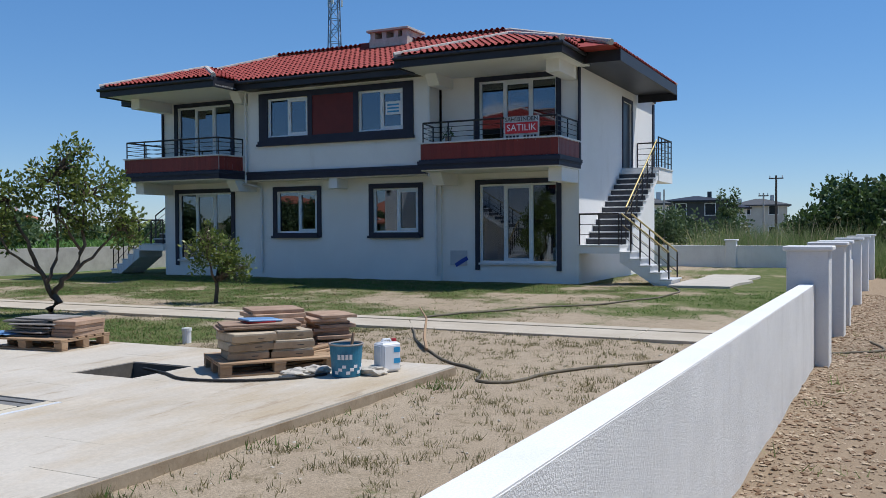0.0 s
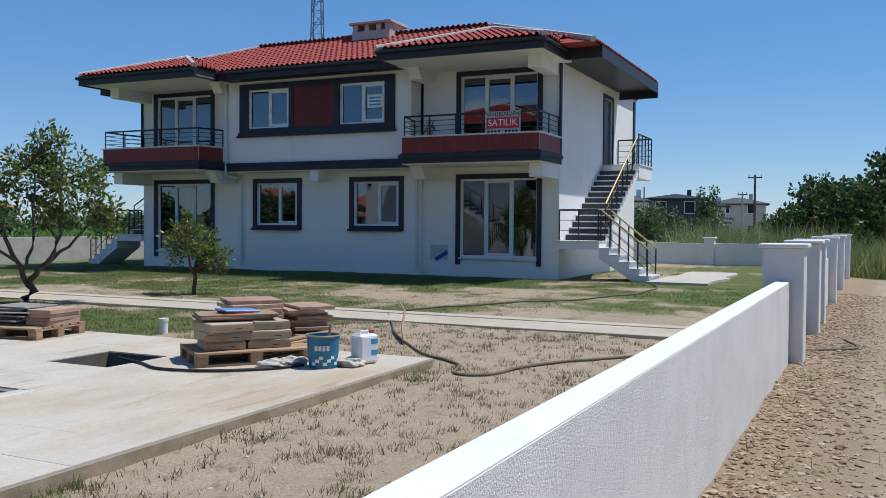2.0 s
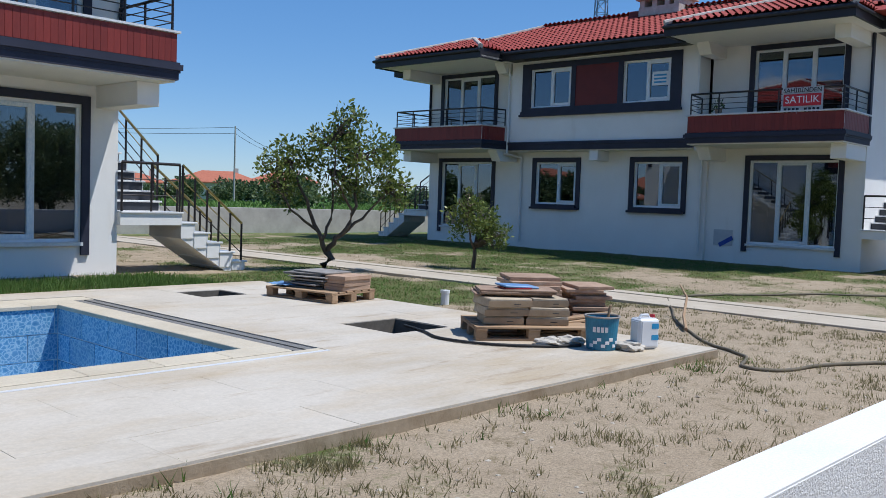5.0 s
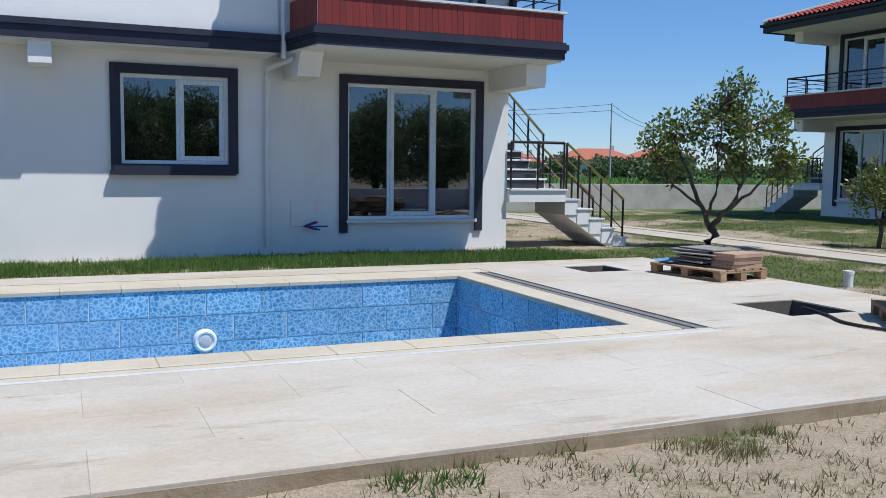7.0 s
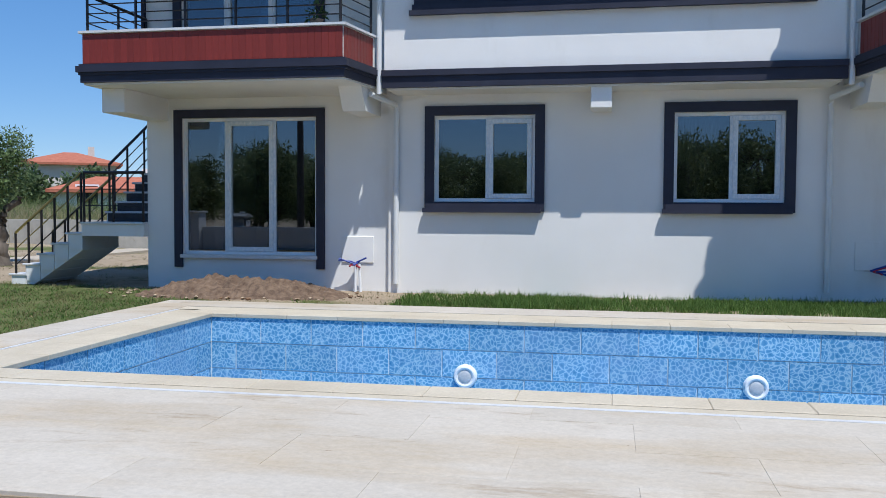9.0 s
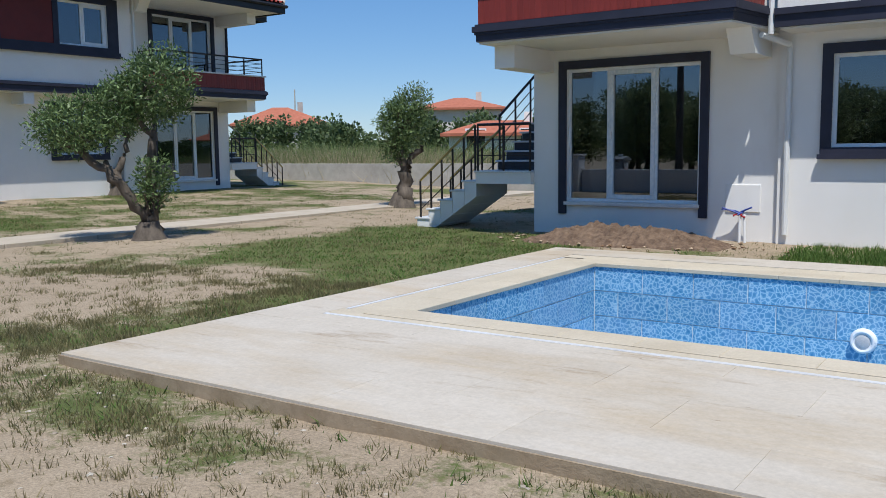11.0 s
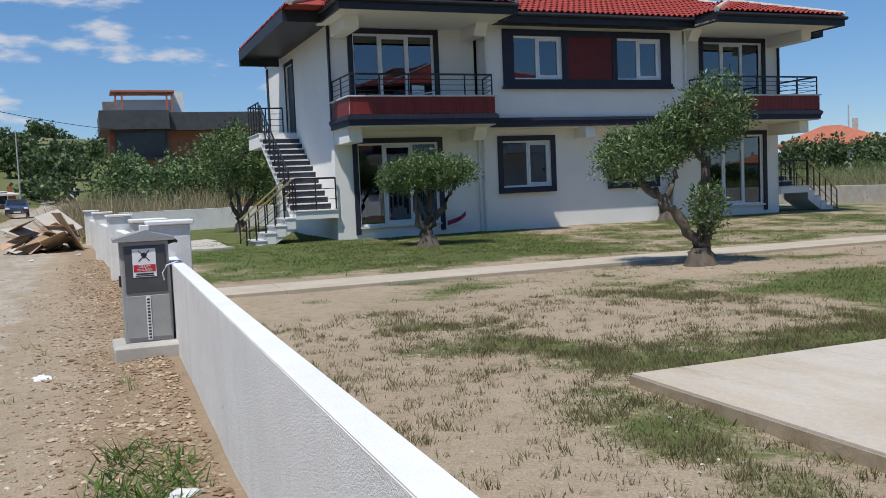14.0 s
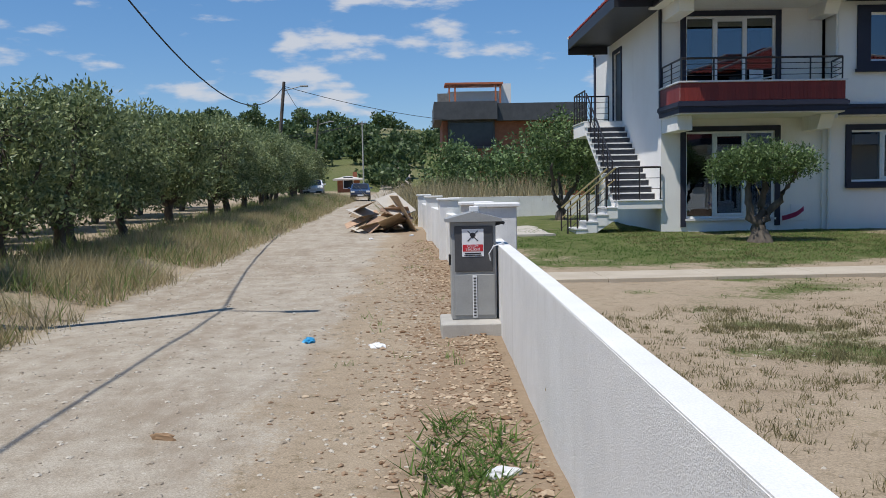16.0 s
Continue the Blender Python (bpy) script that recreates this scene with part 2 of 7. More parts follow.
def window_unit(house, x0, x1, z0, z1, y, panes, film=False, curtain=False):
    """A plastic window or glazed door with its dark surround; panes: (x0, x1, sash?) in shares of the width."""
    f = 0.055
    win = part("window", boxes((x0, x1, y, y + 0.09, z0, z0 + f), (x0, x1, y, y + 0.09, z1 - f, z1), (x0, x0 + f, y, y + 0.09, z0 + f, z1 - f),
                        (x1 - f, x1, y, y + 0.09, z0 + f, z1 - f), bevel=0.006), PVC, house)
    w = x1 - x0
    for a, b, sash in panes:
        a, b = x0 + f + (w - 2 * f) * a, x0 + f + (w - 2 * f) * b
        if sash:
            s = 0.075
            part("sash", boxes((a, b, y - 0.02, y + 0.06, z0 + f, z0 + f + s), (a, b, y - 0.02, y + 0.06, z1 - f - s, z1 - f), (a, a + s, y - 0.02, y + 0.06, z0 + f + s, z1 - f - s),
                               (b - s, b, y - 0.02, y + 0.06, z0 + f + s, z1 - f - s), bevel=0.006), FILM if film else PVC, win)
            part("handle", boxes((a + 0.025, a + 0.05, y - 0.06, y - 0.02, (z0 + z1) / 2 - 0.07, (z0 + z1) / 2 + 0.06), bevel=0.005), PVC, win)
            a, b, c, d = a + s, b - s, z0 + f + s, z1 - f - s
        else:
            c, d = z0 + f, z1 - f
            part("mullion", boxes((b - 0.045, b + 0.045, y - 0.005, y + 0.08, c, d)) if b < x1 - 0.1 else boxes((a - 0.045, a + 0.045, y - 0.005, y + 0.08, c, d)), FILM if film else PVC, win)
        pane = part("pane", boxes((a, b, y + 0.025, y + 0.045, c, d)), GLASS, win)
        pane.visible_shadow = False
    if curtain:
        bm = bmesh.new()
        n = 40
        top = [bm.verts.new((x0 + w * (0.05 + 0.4 * i / n), y + 0.35 + 0.03 * math.sin(i * 1.3), z1 - 0.05)) for i in range(n + 1)]
        bot = [bm.verts.new((x0 + w * (0.05 + 0.25 * i / n), y + 0.35 + 0.04 * math.sin(i * 1.3 + 0.4), z0 + 0.1)) for i in range(n + 1)]
        for i in range(n):
            bm.faces.new((bot[i], bot[i + 1], top[i + 1], top[i]))
        part("curtain", bm, CURTAIN, win)
    return win


def surround(x0, x1, z0, z1, w, y0, y1, sides="lrtb"):
    """A flat raised border round an opening, in one piece."""
    if "b" in sides:
        return holed(x0 - w, x1 + w, z0 - w, z1 + w, [(x0, x1, z0, z1)], y0, y1)
    return holed(x0 - w, x1 + w, z0 - 0.22, z1 + w, [(x0, x1, z0 - 0.22, z1)], y0, y1)


def railing(house, name, pts, height, rails=4, material=None, top=None, every=1.0, square=False):
    """Posts and level bars along a line of points that lie on the floor."""
    pts = [Vector(p) for p in pts]
    up = Vector((0, 0, 1))
    rail = part(name, tube(bmesh.new(), [p + up * height for p in pts], 0.026, 8), top or material, house)
    posts = []
    for a, b in zip(pts, pts[1:]):
        n = max(1, round((b - a).length / every))
        posts += [a + (b - a) * i / n for i in range(n)]
    posts.append(pts[-1])
    for p in posts:
        part("post", tube(bmesh.new(), [p, p + up * height], 0.021, 8), material, rail)
    for k in range(1, rails):
        part("bar", tube(bmesh.new(), [p + up * (height * k / rails) for p in pts], 0.010, 6), top if (top and k > rails - 2) else material, rail)
    return rail


def tiled(bm, corner, along, slope, la, ls, inside):
    """Interlocking clay tiles on a roof plane, cell by cell: la along the eave, ls up the slope; inside(a, s) says where the plane is."""
    along, slope = Vector(along).normalized(), Vector(slope).normalized()
    up = along.cross(slope)
    if up.z < 0:
        up = -up
    cw, cs = 0.19, 0.34
    prof = ((0.0, 0.0), (0.30, 0.0), (0.45, 0.045), (0.65, 0.062), (0.85, 0.045), (1.0, 0.0))
    for j in range(int(ls / cs) + 1):
        for i in range(int(la / cw) + 1):
            if not inside((i + 0.5) * cw, (j + 0.5) * cs):
                continue
            j0 = random.uniform(-0.012, 0.012)
            lo, hi = [], []
            for p, h in prof:
                base = Vector(corner) + along * ((i + p) * cw)
                lo.append(bm.verts.new(base + slope * (j * cs - 0.03 + j0) + up * (0.045 + h)))
                hi.append(bm.verts.new(base + slope * ((j + 1) * cs) + up * (0.012 + h)))
            for k in range(len(prof) - 1):
                bm.faces.new((lo[k], lo[k + 1], hi[k + 1], hi[k]))
    return bm


def stair(s):
    """The outer stair on one gable end: a short flight out from a half landing, a long one along the wall up to a porch. s: 1 or -1, the end."""
    st = thing("staircase", "outside stair with white marble treads, dark risers and steel rails", "staircase", group="villa stairs")
    X = lambda v: s * (H + v)  # noqa: E731
    def bx(name, mat, a, b, y0, y1, z0, z1, bev=0.006):
        x0, x1 = sorted((X(a), X(b)))
        return part(name, boxes((x0, x1, y0, y1, z0, z1), bevel=bev), mat, st)
    # lower flight, six risers
    for i in range(5):
        a, z = 1.18 + 0.275 * (4 - i), 1.1 / 6 * (i + 1)
        bx("tread", TREAD, a - 0.02, a + 0.33, -0.02, 1.17, z - 0.035, z)
        bx("riser", TREAD, a + 0.26, a + 0.285, 0.0, 1.15, z - 1.1 / 6, z - 0.035)
        bx("step", WHITE, a, a + 0.26, 0.0, 1.15, max(0.0, z - 0.30), z - 0.035, 0)
    bm = bmesh.new()
    prism(bm, [(X(1.18), 0.02, 0.62), (X(1.18), 0.02, 0.9), (X(2.30), 0.02, 0.14), (X(2.56), 0.02, 0.14), (X(2.56), 0.02, -0.05), (X(2.2), 0.02, -0.05)], (0, 1.11, 0))
    part("slab", bm, WHITE, st)
    bx("landing", WHITE, 0.0, 1.18, -0.02, 0.78, 0.86, 1.065, 0)
    bx("landing_top", TREAD, -0.0, 1.2, -0.05, 0.78, 1.065, 1.1)
    # upper flight, thirteen risers
    for i in range(12):
        y, z = 0.75 + 0.317 * i, 1.1 + 2.4 / 13 * (i + 1)
        bx("tread", TREAD, 0.0, 1.2, y - 0.03, y + 0.317, z - 0.035, z)
        bx("riser", RISER, 0.0, 1.15, y, y + 0.02, z - 2.4 / 13, z - 0.035)
    bm = bmesh.new()
    prism(bm, [(X(0), 0.77, 0.86), (X(0), 0.77, 1.1), (X(0), 4.56, 3.3), (X(0), 4.56, 3.05)], (s * 1.14, 0, 0))
    part("slab", bm, WHITE, st)
    bm = bmesh.new()
    zig = [(X(1.10), 0.75, 0.95)]
    for i in range(12):
        y, z = 0.75 + 0.317 * i, 1.1 + 2.4 / 13 * (i + 1)
        zig += [(X(1.10), y + 0.021, z - 0.036), (X(1.10), y + 0.337, z - 0.036)]
    zig.append((X(1.10), 4.55, 3.1))
    prism(bm, zig, (s * 0.07, 0, 0))
    part("stringer", bm, WHITE, st)
    bx("porch_slab", WHITE, 0.0, 1.2, 4.56, 6.5, 3.05, 3.46, 0)
    bx("porch_top", TREAD, 0.0, 1.23, 4.56, 6.53, 3.46, 3.5)
    # rails
    z1 = 1.1 / 6
    for y in (0.04, 1.10):
        railing(st, "railing", [(X(2.50), y, 0.05), (X(1.22), y, 1.1)], 0.85, 3, STEEL, BRASS, 0.36)
    railing(st, "railing", [(X(1.15), 0.02, 1.1), (X(0.04), 0.02, 1.1)], 0.85, 3, STEEL, None, 0.6)
    railing(st, "railing", [(X(1.14), 0.8, 1.28), (X(1.14), 4.5, 3.5)], 0.85, 4, STEEL, BRASS if s > 0 else STEEL, 0.7)
    railing(st, "railing", [(X(1.17), 4.6, 3.5), (X(1.17), 6.45, 3.5), (X(0.03), 6.45, 3.5)], 0.95, 5, STEEL, None, 0.5)
    return st


def build_house():
    house = thing("house", "white two-storey villa with dark trim and red tiled hip roof", "house", group="villas round the pool")
    # lower storey: window wall, and the two bay walls a little further back
    wins = [(s * 1.85 - 0.80, s * 1.85 + 0.80, 1.47, 2.83) for s in (-1, 1)]
    part("wall", holed(-3.4, 3.4, -0.3, 3.2, wins, 0, 0.25), WHITE, house)
    fd = [(s * 5.83 - 1.19, s * 5.83 + 1.19, 0.57, 2.86) for s in (-1, 1)]
    up = [(a, b, c + 3.0, e + 3.0) for a, b, c, e in fd]
    for s, lo, hi in ((-1, fd[0], up[0]), (1, fd[1], up[1])):
        a, b = sorted((s * 3.4, s * H))
        part("wall", holed(a, b, -0.3, EAVE, [lo, hi], 0.1, 0.35), WHITE, house)
        a, b = sorted((s * (H - 0.25), s * H))
        wall = holed(0.351, DEPTH, -0.3, EAVE, [(4.7, 5.75, FLOOR2, 5.7)], a, b)
        for v in wall.verts:
            v.co = (v.co.y, v.co.x, v.co.z)
        bmesh.ops.reverse_faces(wall, faces=wall.faces)
        part("wall", wall, WHITE, house)
    part("wall", boxes((-H, H, DEPTH, DEPTH + 0.25, -0.3, EAVE)), WHITE, house)
    # upper middle wall stands out over the lower one
    uw = [(-2.50, -0.93, 4.54, 5.77), (0.93, 2.50, 4.54, 5.77)]
    part("wall", holed(-BAY, BAY, 3.2, EAVE, uw, -OVER, -OVER + 0.25), WHITE, house)
    for s in (-1, 1):
        a, b = sorted((s * BAY, s * (BAY - 0.25)))
        part("wall", boxes((a, b, -OVER + 0.25, 0.12, 3.2, EAVE)), WHITE, house)
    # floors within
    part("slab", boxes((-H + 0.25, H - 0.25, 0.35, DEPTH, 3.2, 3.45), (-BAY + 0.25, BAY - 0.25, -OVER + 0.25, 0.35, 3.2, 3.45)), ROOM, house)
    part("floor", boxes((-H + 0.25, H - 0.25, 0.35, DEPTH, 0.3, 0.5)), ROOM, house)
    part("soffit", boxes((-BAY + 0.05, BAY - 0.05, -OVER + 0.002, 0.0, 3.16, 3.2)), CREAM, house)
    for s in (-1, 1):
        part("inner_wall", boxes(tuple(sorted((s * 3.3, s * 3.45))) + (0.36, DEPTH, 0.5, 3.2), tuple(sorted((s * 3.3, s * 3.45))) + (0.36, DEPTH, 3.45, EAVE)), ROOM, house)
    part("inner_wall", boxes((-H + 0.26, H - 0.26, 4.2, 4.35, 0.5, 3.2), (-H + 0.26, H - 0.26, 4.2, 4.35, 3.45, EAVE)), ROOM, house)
    part("floor_band", boxes((-BAY - 0.02, BAY + 0.02, -OVER - 0.075, -OVER, 3.19, 3.36), (-BAY - 0.02, BAY + 0.02, -OVER - 0.11, -OVER, 3.36, 3.45)), NAVY, house, "dark navy moulding between the storeys")
    part("beam_end", boxes((-0.19, 0.12, -OVER + 0.02, 0.0, 2.85, 3.16), bevel=0.008), WHITE, house)
    # windows
    for i, (a, b, c, e) in enumerate(wins):
        window_unit(house, a, b, c, e, 0.06, ((0, 0.54, False), (0.54, 1, True)), film=True, curtain=(i == 1))
        part("surround", surround(a, b, c, e, 0.15, -0.05, 0), NAVY, house)
        part("sill", boxes((a - 0.12, b + 0.02, -0.10, -0.05, c - 0.10, c - 0.03), (a - 0.17, b + 0.10, -0.13, -0.05, c - 0.17, c - 0.10)), NAVY, house)
    for a, b, c, e in fd + up:
        window_unit(house, a, b, c, e, 0.16, ((0, 0.32, False), (0.32, 0.68, True), (0.68, 1, False)), film=c < 1)
        part("surround", surround(a, b, c, e, 0.14, 0.05, 0.1, "lrt"), NAVY, house)
        part("threshold", boxes((a - 0.02, b + 0.02, 0.02, 0.2, c - 0.06, c - 0.003)), TREAD, house)
    for a, b, c, e in uw:
        window_unit(house, a, b, c, e, -OVER + 0.06, ((0, 0.5, False), (0.5, 1, True)))
    # dark panel round the upper windows with a red field between
    yo = -OVER
    part("panel", holed(-2.84, 2.84, 4.34, 5.95, [*uw, (-0.76, 0.76, 4.54, 5.77)], yo - 0.05, yo - 0.001), NAVY, house, "dark navy border round the upper windows")
    part("red_panel", boxes((-0.76, 0.76, yo - 0.03, yo - 0.002, 4.54, 5.77)), REDDARK, house)
    part("sill", boxes((-2.86, 2.86, yo - 0.10, yo - 0.05, 4.33, 4.42), (-2.9, 2.9, yo - 0.13, yo - 0.05, 4.26, 4.33)), NAVY, house)
    # balconies
    board = mesh_of(boxes((-0.052, 0.052, -0.012, 0.0, 0, 0.44), bevel=0.004), "board", RED)
    for s in (-1, 1):
        x0, x1 = sorted((s * BAL_IN, s * 7.70))
        yf = -1.72
        def splay(bm):
            """The inner end of a balcony runs aslant from the wall to its front."""
            for v in bm.verts:
                if abs(v.co.x) < BAL_IN + 0.4:
                    v.co.x += s * SPLAY * min(1.0, max(0.0, (-OVER - v.co.y) / 1.08))
            return bm
        bal = part("balcony", splay(boxes((x0, x1, yf + 0.03, -OVER, 3.19, 3.52), (x0, x1, -OVER, 0.1, 3.19, 3.52))), CREAM, house, "balcony with a dark red board parapet")
        xi = (x0, x0 + 0.12) if s > 0 else (x1 - 0.12, x1)
        xo = (x1 - 0.12, x1) if s > 0 else (x0, x0 + 0.12)
        part("upstand", splay(boxes((x0, x1, yf + 0.01, yf + 0.13, 3.52, 3.95), xi + (yf + 0.13, -OVER, 3.52, 3.95), xo + (yf + 0.13, 0.1, 3.52, 3.95))), CREAM, bal)
        ci = (x0 - 0.05, x0 + 0.14) if s > 0 else (x1 - 0.14, x1 + 0.05)
        co = (x1 - 0.14, x1 + 0.05) if s > 0 else (x0 - 0.05, x0 + 0.14)
        part("coping", splay(boxes((x0 - 0.05, x1 + 0.05, yf - 0.04, yf + 0.16, 3.95, 3.985), ci + (yf + 0.16, -OVER - 0.01, 3.95, 3.985), co + (yf + 0.16, 0.1, 3.95, 3.985))), TREAD, bal)
        rows = [(x0 - 0.03, x1 + 0.03, yf - 0.02, yf + 0.03, 3.22, 3.33), (x0 - 0.05, x1 + 0.05, yf - 0.04, yf + 0.03, 3.33, 3.37), (x0 - 0.08, x1 + 0.08, yf - 0.07, yf + 0.03, 3.37, 3.46), (x0 - 0.045, x1 + 0.045, yf - 0.035, yf + 0.03, 3.46, 3.495)]
        for w, z0, z1 in ((0.03, 3.22, 3.33), (0.05, 3.33, 3.37), (0.08, 3.37, 3.46), (0.045, 3.46, 3.495)):
            for e in (-1, 1):
                xa, xb = sorted((e * (x1 if e > 0 else -x0), (x1 if e > 0 else x0) + e * w))
                back = -OVER - 0.02 if e * s < 0 else 0.1
                rows.append((xa, xb, yf + 0.03, back, z0, z1))
        part("moulding", splay(boxes(*rows)), NAVY, bal)
        fx0, fx1 = (x0 + SPLAY, x1) if s > 0 else (x0, x1 - SPLAY)
        n = 39
        for i in range(n):
            part("board", board, None, bal, at=pose(fx0 + (i + 0.5) * (fx1 - fx0) / n, yf + 0.008, 3.50))
        for i in range(16):
            y = yf + 0.08 + i * 0.107
            part("board", board, None, bal, at=pose(s * 7.698, y, 3.50, 0, 0, 90 * s))
            if y < -OVER - 0.05:
                part("board", board, None, bal, at=pose(s * (BAL_IN + 0.002 + SPLAY * (-OVER - y) / 1.08), y, 3.50, 0, 0, -80.5 * s))
        inner, outer = [(s * (BAL_IN + 0.05), -OVER - 0.05, 3.98), (s * (BAL_IN + SPLAY + 0.05), yf + 0.06, 3.98)], [(s * 7.65, yf + 0.06, 3.98), (s * 7.65, 0.06, 3.98)]
        railing(house, "railing", inner + outer, 0.55, 4, STEEL, None, 0.85)
        # beam ends below and above: square ones outside, short tapered ones inside
        for xa, lo, deep in ((s * 7.46, 2.82, -1.30), (s * 7.46, 5.70, -1.45)):
            part("beam_end", boxes((xa - 0.19, xa + 0.19, deep, 0.1, lo, lo + 0.37), bevel=0.008), WHITE, house)
        for xa, lo in ((s * 3.74, 2.84), (s * 3.60, 5.72)):
            bm = bmesh.new()
            prism(bm, [(xa - 0.18, 0.1, lo), (xa - 0.18, -0.80, lo), (xa - 0.18, -1.05, lo + 0.36), (xa - 0.18, 0.1, lo + 0.36)], (0.36, 0, 0))
            part("beam_end", bm, WHITE, house)
        part("ceiling", boxes((min(s * 3.2, s * 8.0), max(s * 3.2, s * 8.0), -2.35, 0.1, EAVE - 0.11, EAVE - 0.06)), CREAM, house)
        # gutter pipes in the inner corner
        xp = s * 3.26
        part("downpipe", tube(bmesh.new(), [(xp + s * 0.25, -OVER - 0.06, 3.1), (xp, -0.1, 3.0), (xp, -0.06, 2.9), (xp, -0.06, 0.15)], 0.045, 8), PIPE, house)
        part("downpipe", tube(bmesh.new(), [(xp + s * 0.12, -OVER - 0.05, EAVE - 0.1), (xp + s * 0.12, -OVER - 0.05, 3.1)], 0.04, 8), PIPE, house)
        part("meter_recess", boxes((s * 3.94 - 0.27, s * 3.94 + 0.27, 0.08, 0.1, 0.47, 0.90), bevel=0.005), WHITE, house)
        xa, xb = sorted((s * (H + 0.001), s * (H + 0.05)))
        part("corner_strip", boxes((xa, xb, 0.02, 0.16, 3.36, EAVE - 0.1)), NAVY, house)
        part("corner_strip", boxes((xa, xb, DEPTH - 0.1, DEPTH + 0.1, 3.5, EAVE - 0.1)), NAVY, house)
        xa, xb = sorted((s * (H - 0.12), s * (H - 0.06)))
        door = part("door", boxes((xa, xb, 4.7, 5.75, FLOOR2 + 0.01, 5.7)), DOOR, house, "dark steel entrance door")
        part("door_frame", boxes(tuple(sorted((s * H, s * (H + 0.03)))) + (4.58, 4.7, FLOOR2, 5.82), tuple(sorted((s * H, s * (H + 0.03)))) + (5.75, 5.87, FLOOR2, 5.82),
                                 tuple(sorted((s * H, s * (H + 0.03)))) + (4.7, 5.75, 5.7, 5.82)), NAVY, door)
    # roof: ceilings, boards and tiles
    roof = part("roof", bmesh.new(), TILE, house, "hip roof of red clay tiles with charcoal eaves")
    yb = DEPTH + 0.5
    part("eave_board", boxes((-3.3, 3.3, -1.3, -OVER, EAVE - 0.10, EAVE - 0.05), (-3.2, 3.2, -1.36, -1.3, EAVE - 0.14, EAVE + 0.16)), FASCIA, roof)
    part("eave_board", boxes((-3.2, 3.2, -OVER - 0.0, 6.5, EAVE, EAVE + 0.06)), FASCIA, roof)
    part("rear_roof", boxes((-H - 0.2, H + 0.2, 6.5, yb, EAVE + 0.062, EAVE + 0.3)), TILE, roof)
    for s in (-1, 1):
        q = lambda a, b: tuple(sorted((s * a, s * b)))  # noqa: E731
        part("eave_board", boxes(q(3.2, 8.06) + (-2.42, -2.36, EAVE - 0.15, EAVE + 0.16), q(3.2, 3.26) + (-2.36, -1.3, EAVE - 0.15, EAVE + 0.16), q(8.0, 8.06) + (-2.36, -0.5, EAVE - 0.15, EAVE + 0.16)), FASCIA, roof)
        part("eave_board", boxes(q(8.06, 9.04) + (-0.56, -0.5, EAVE - 0.15, EAVE + 0.16), q(8.98, 9.04) + (-0.5, 6.4, EAVE - 0.15, EAVE + 0.16), q(H + 0.06, 9.04) + (6.4, 6.46, EAVE - 0.32, EAVE + 0.16)), FASCIA, roof)
        part("eave_soffit", boxes(q(H + 0.0, 8.98) + (-0.5, 6.4, EAVE - 0.06, EAVE - 0.0), q(3.2, H) + (0.1, yb, EAVE, EAVE + 0.06)), FASCIA, roof)
        part("gutter", tube(bmesh.new(), [(s * 3.2, -2.47, EAVE + 0.08), (s * 8.1, -2.47, EAVE + 0.08), (s * 8.1, -0.6, EAVE + 0.08)], 0.05, 8), FASCIA, roof)
    part("gutter", tube(bmesh.new(), [(-3.2, -1.41, EAVE + 0.08), (3.2, -1.41, EAVE + 0.08)], 0.05, 8), FASCIA, roof)
    z0, pitch = EAVE + 0.15, 0.39
    ridge_y, ridge_z, ridge_x = 2.6, EAVE + 0.15 + 0.39 * 3.9, 4.6
    tiles = bmesh.new()
    sl = math.hypot(1, pitch)
    full = 9.0
    run = 3.9
    cut = (full - ridge_x) / run
    for sy in (-1, 1):
        corner = (-full, ridge_y + sy * run, z0)
        tiled(tiles, corner, (1, 0, 0), (0, -sy, pitch), 2 * full, run * sl, lambda a, t: t / sl * cut < a < 2 * full - t / sl * cut and
              not (sy < 0 and t / sl < 0.75 and (a < 1.1 or a > 2 * full - 1.1)))
    pe = pitch * run / (full - ridge_x)
    se = math.hypot(1, pe)
    for s in (-1, 1):
        tiled(tiles, (s * full, ridge_y - run, z0), (0, 1, 0), (-s, 0, pe), 2 * run, (full - ridge_x) * se, lambda a, t: t / se / cut < a < 2 * run - t / se / cut)
        # the projecting bay: a little hip of its own
        xa, xb, ya = 3.2, 8.06, -2.42
        half = (xb - xa) / 2
        pb = 0.33
        sb = math.hypot(1, pb)
        tiled(tiles, (s * xa if s > 0 else -xb, ya, z0), (1, 0, 0), (0, 1, pb), 2 * half, half * sb, lambda a, t: t / sb < a < 2 * half - t / sb)
        for e, xe in ((1, s * xa if s > 0 else -xb), (-1, s * xb if s > 0 else -xa)):
            tiled(tiles, (xe, ya, z0), (0, 1, 0), (e, 0, pb), half + 2.0, half * sb, lambda a, t: a > t / sb and ya + a < ridge_y - run + t / sb * pb / pitch + 0.4)
    ob = part("tiles", tiles, TILE, roof)
    tagged(ob, kind="stuff")
    deck = bmesh.new()
    vs = [deck.verts.new(v) for v in ((-full, ridge_y - run, z0), (full, ridge_y - run, z0), (full, ridge_y + run, z0), (-full, ridge_y + run, z0), (-ridge_x, ridge_y, ridge_z), (ridge_x, ridge_y, ridge_z))]
    for f in ((0, 1, 5, 4), (1, 2, 5), (2, 3, 4, 5), (3, 0, 4), (3, 2, 1, 0)):
        deck.faces.new([vs[i] for i in f])
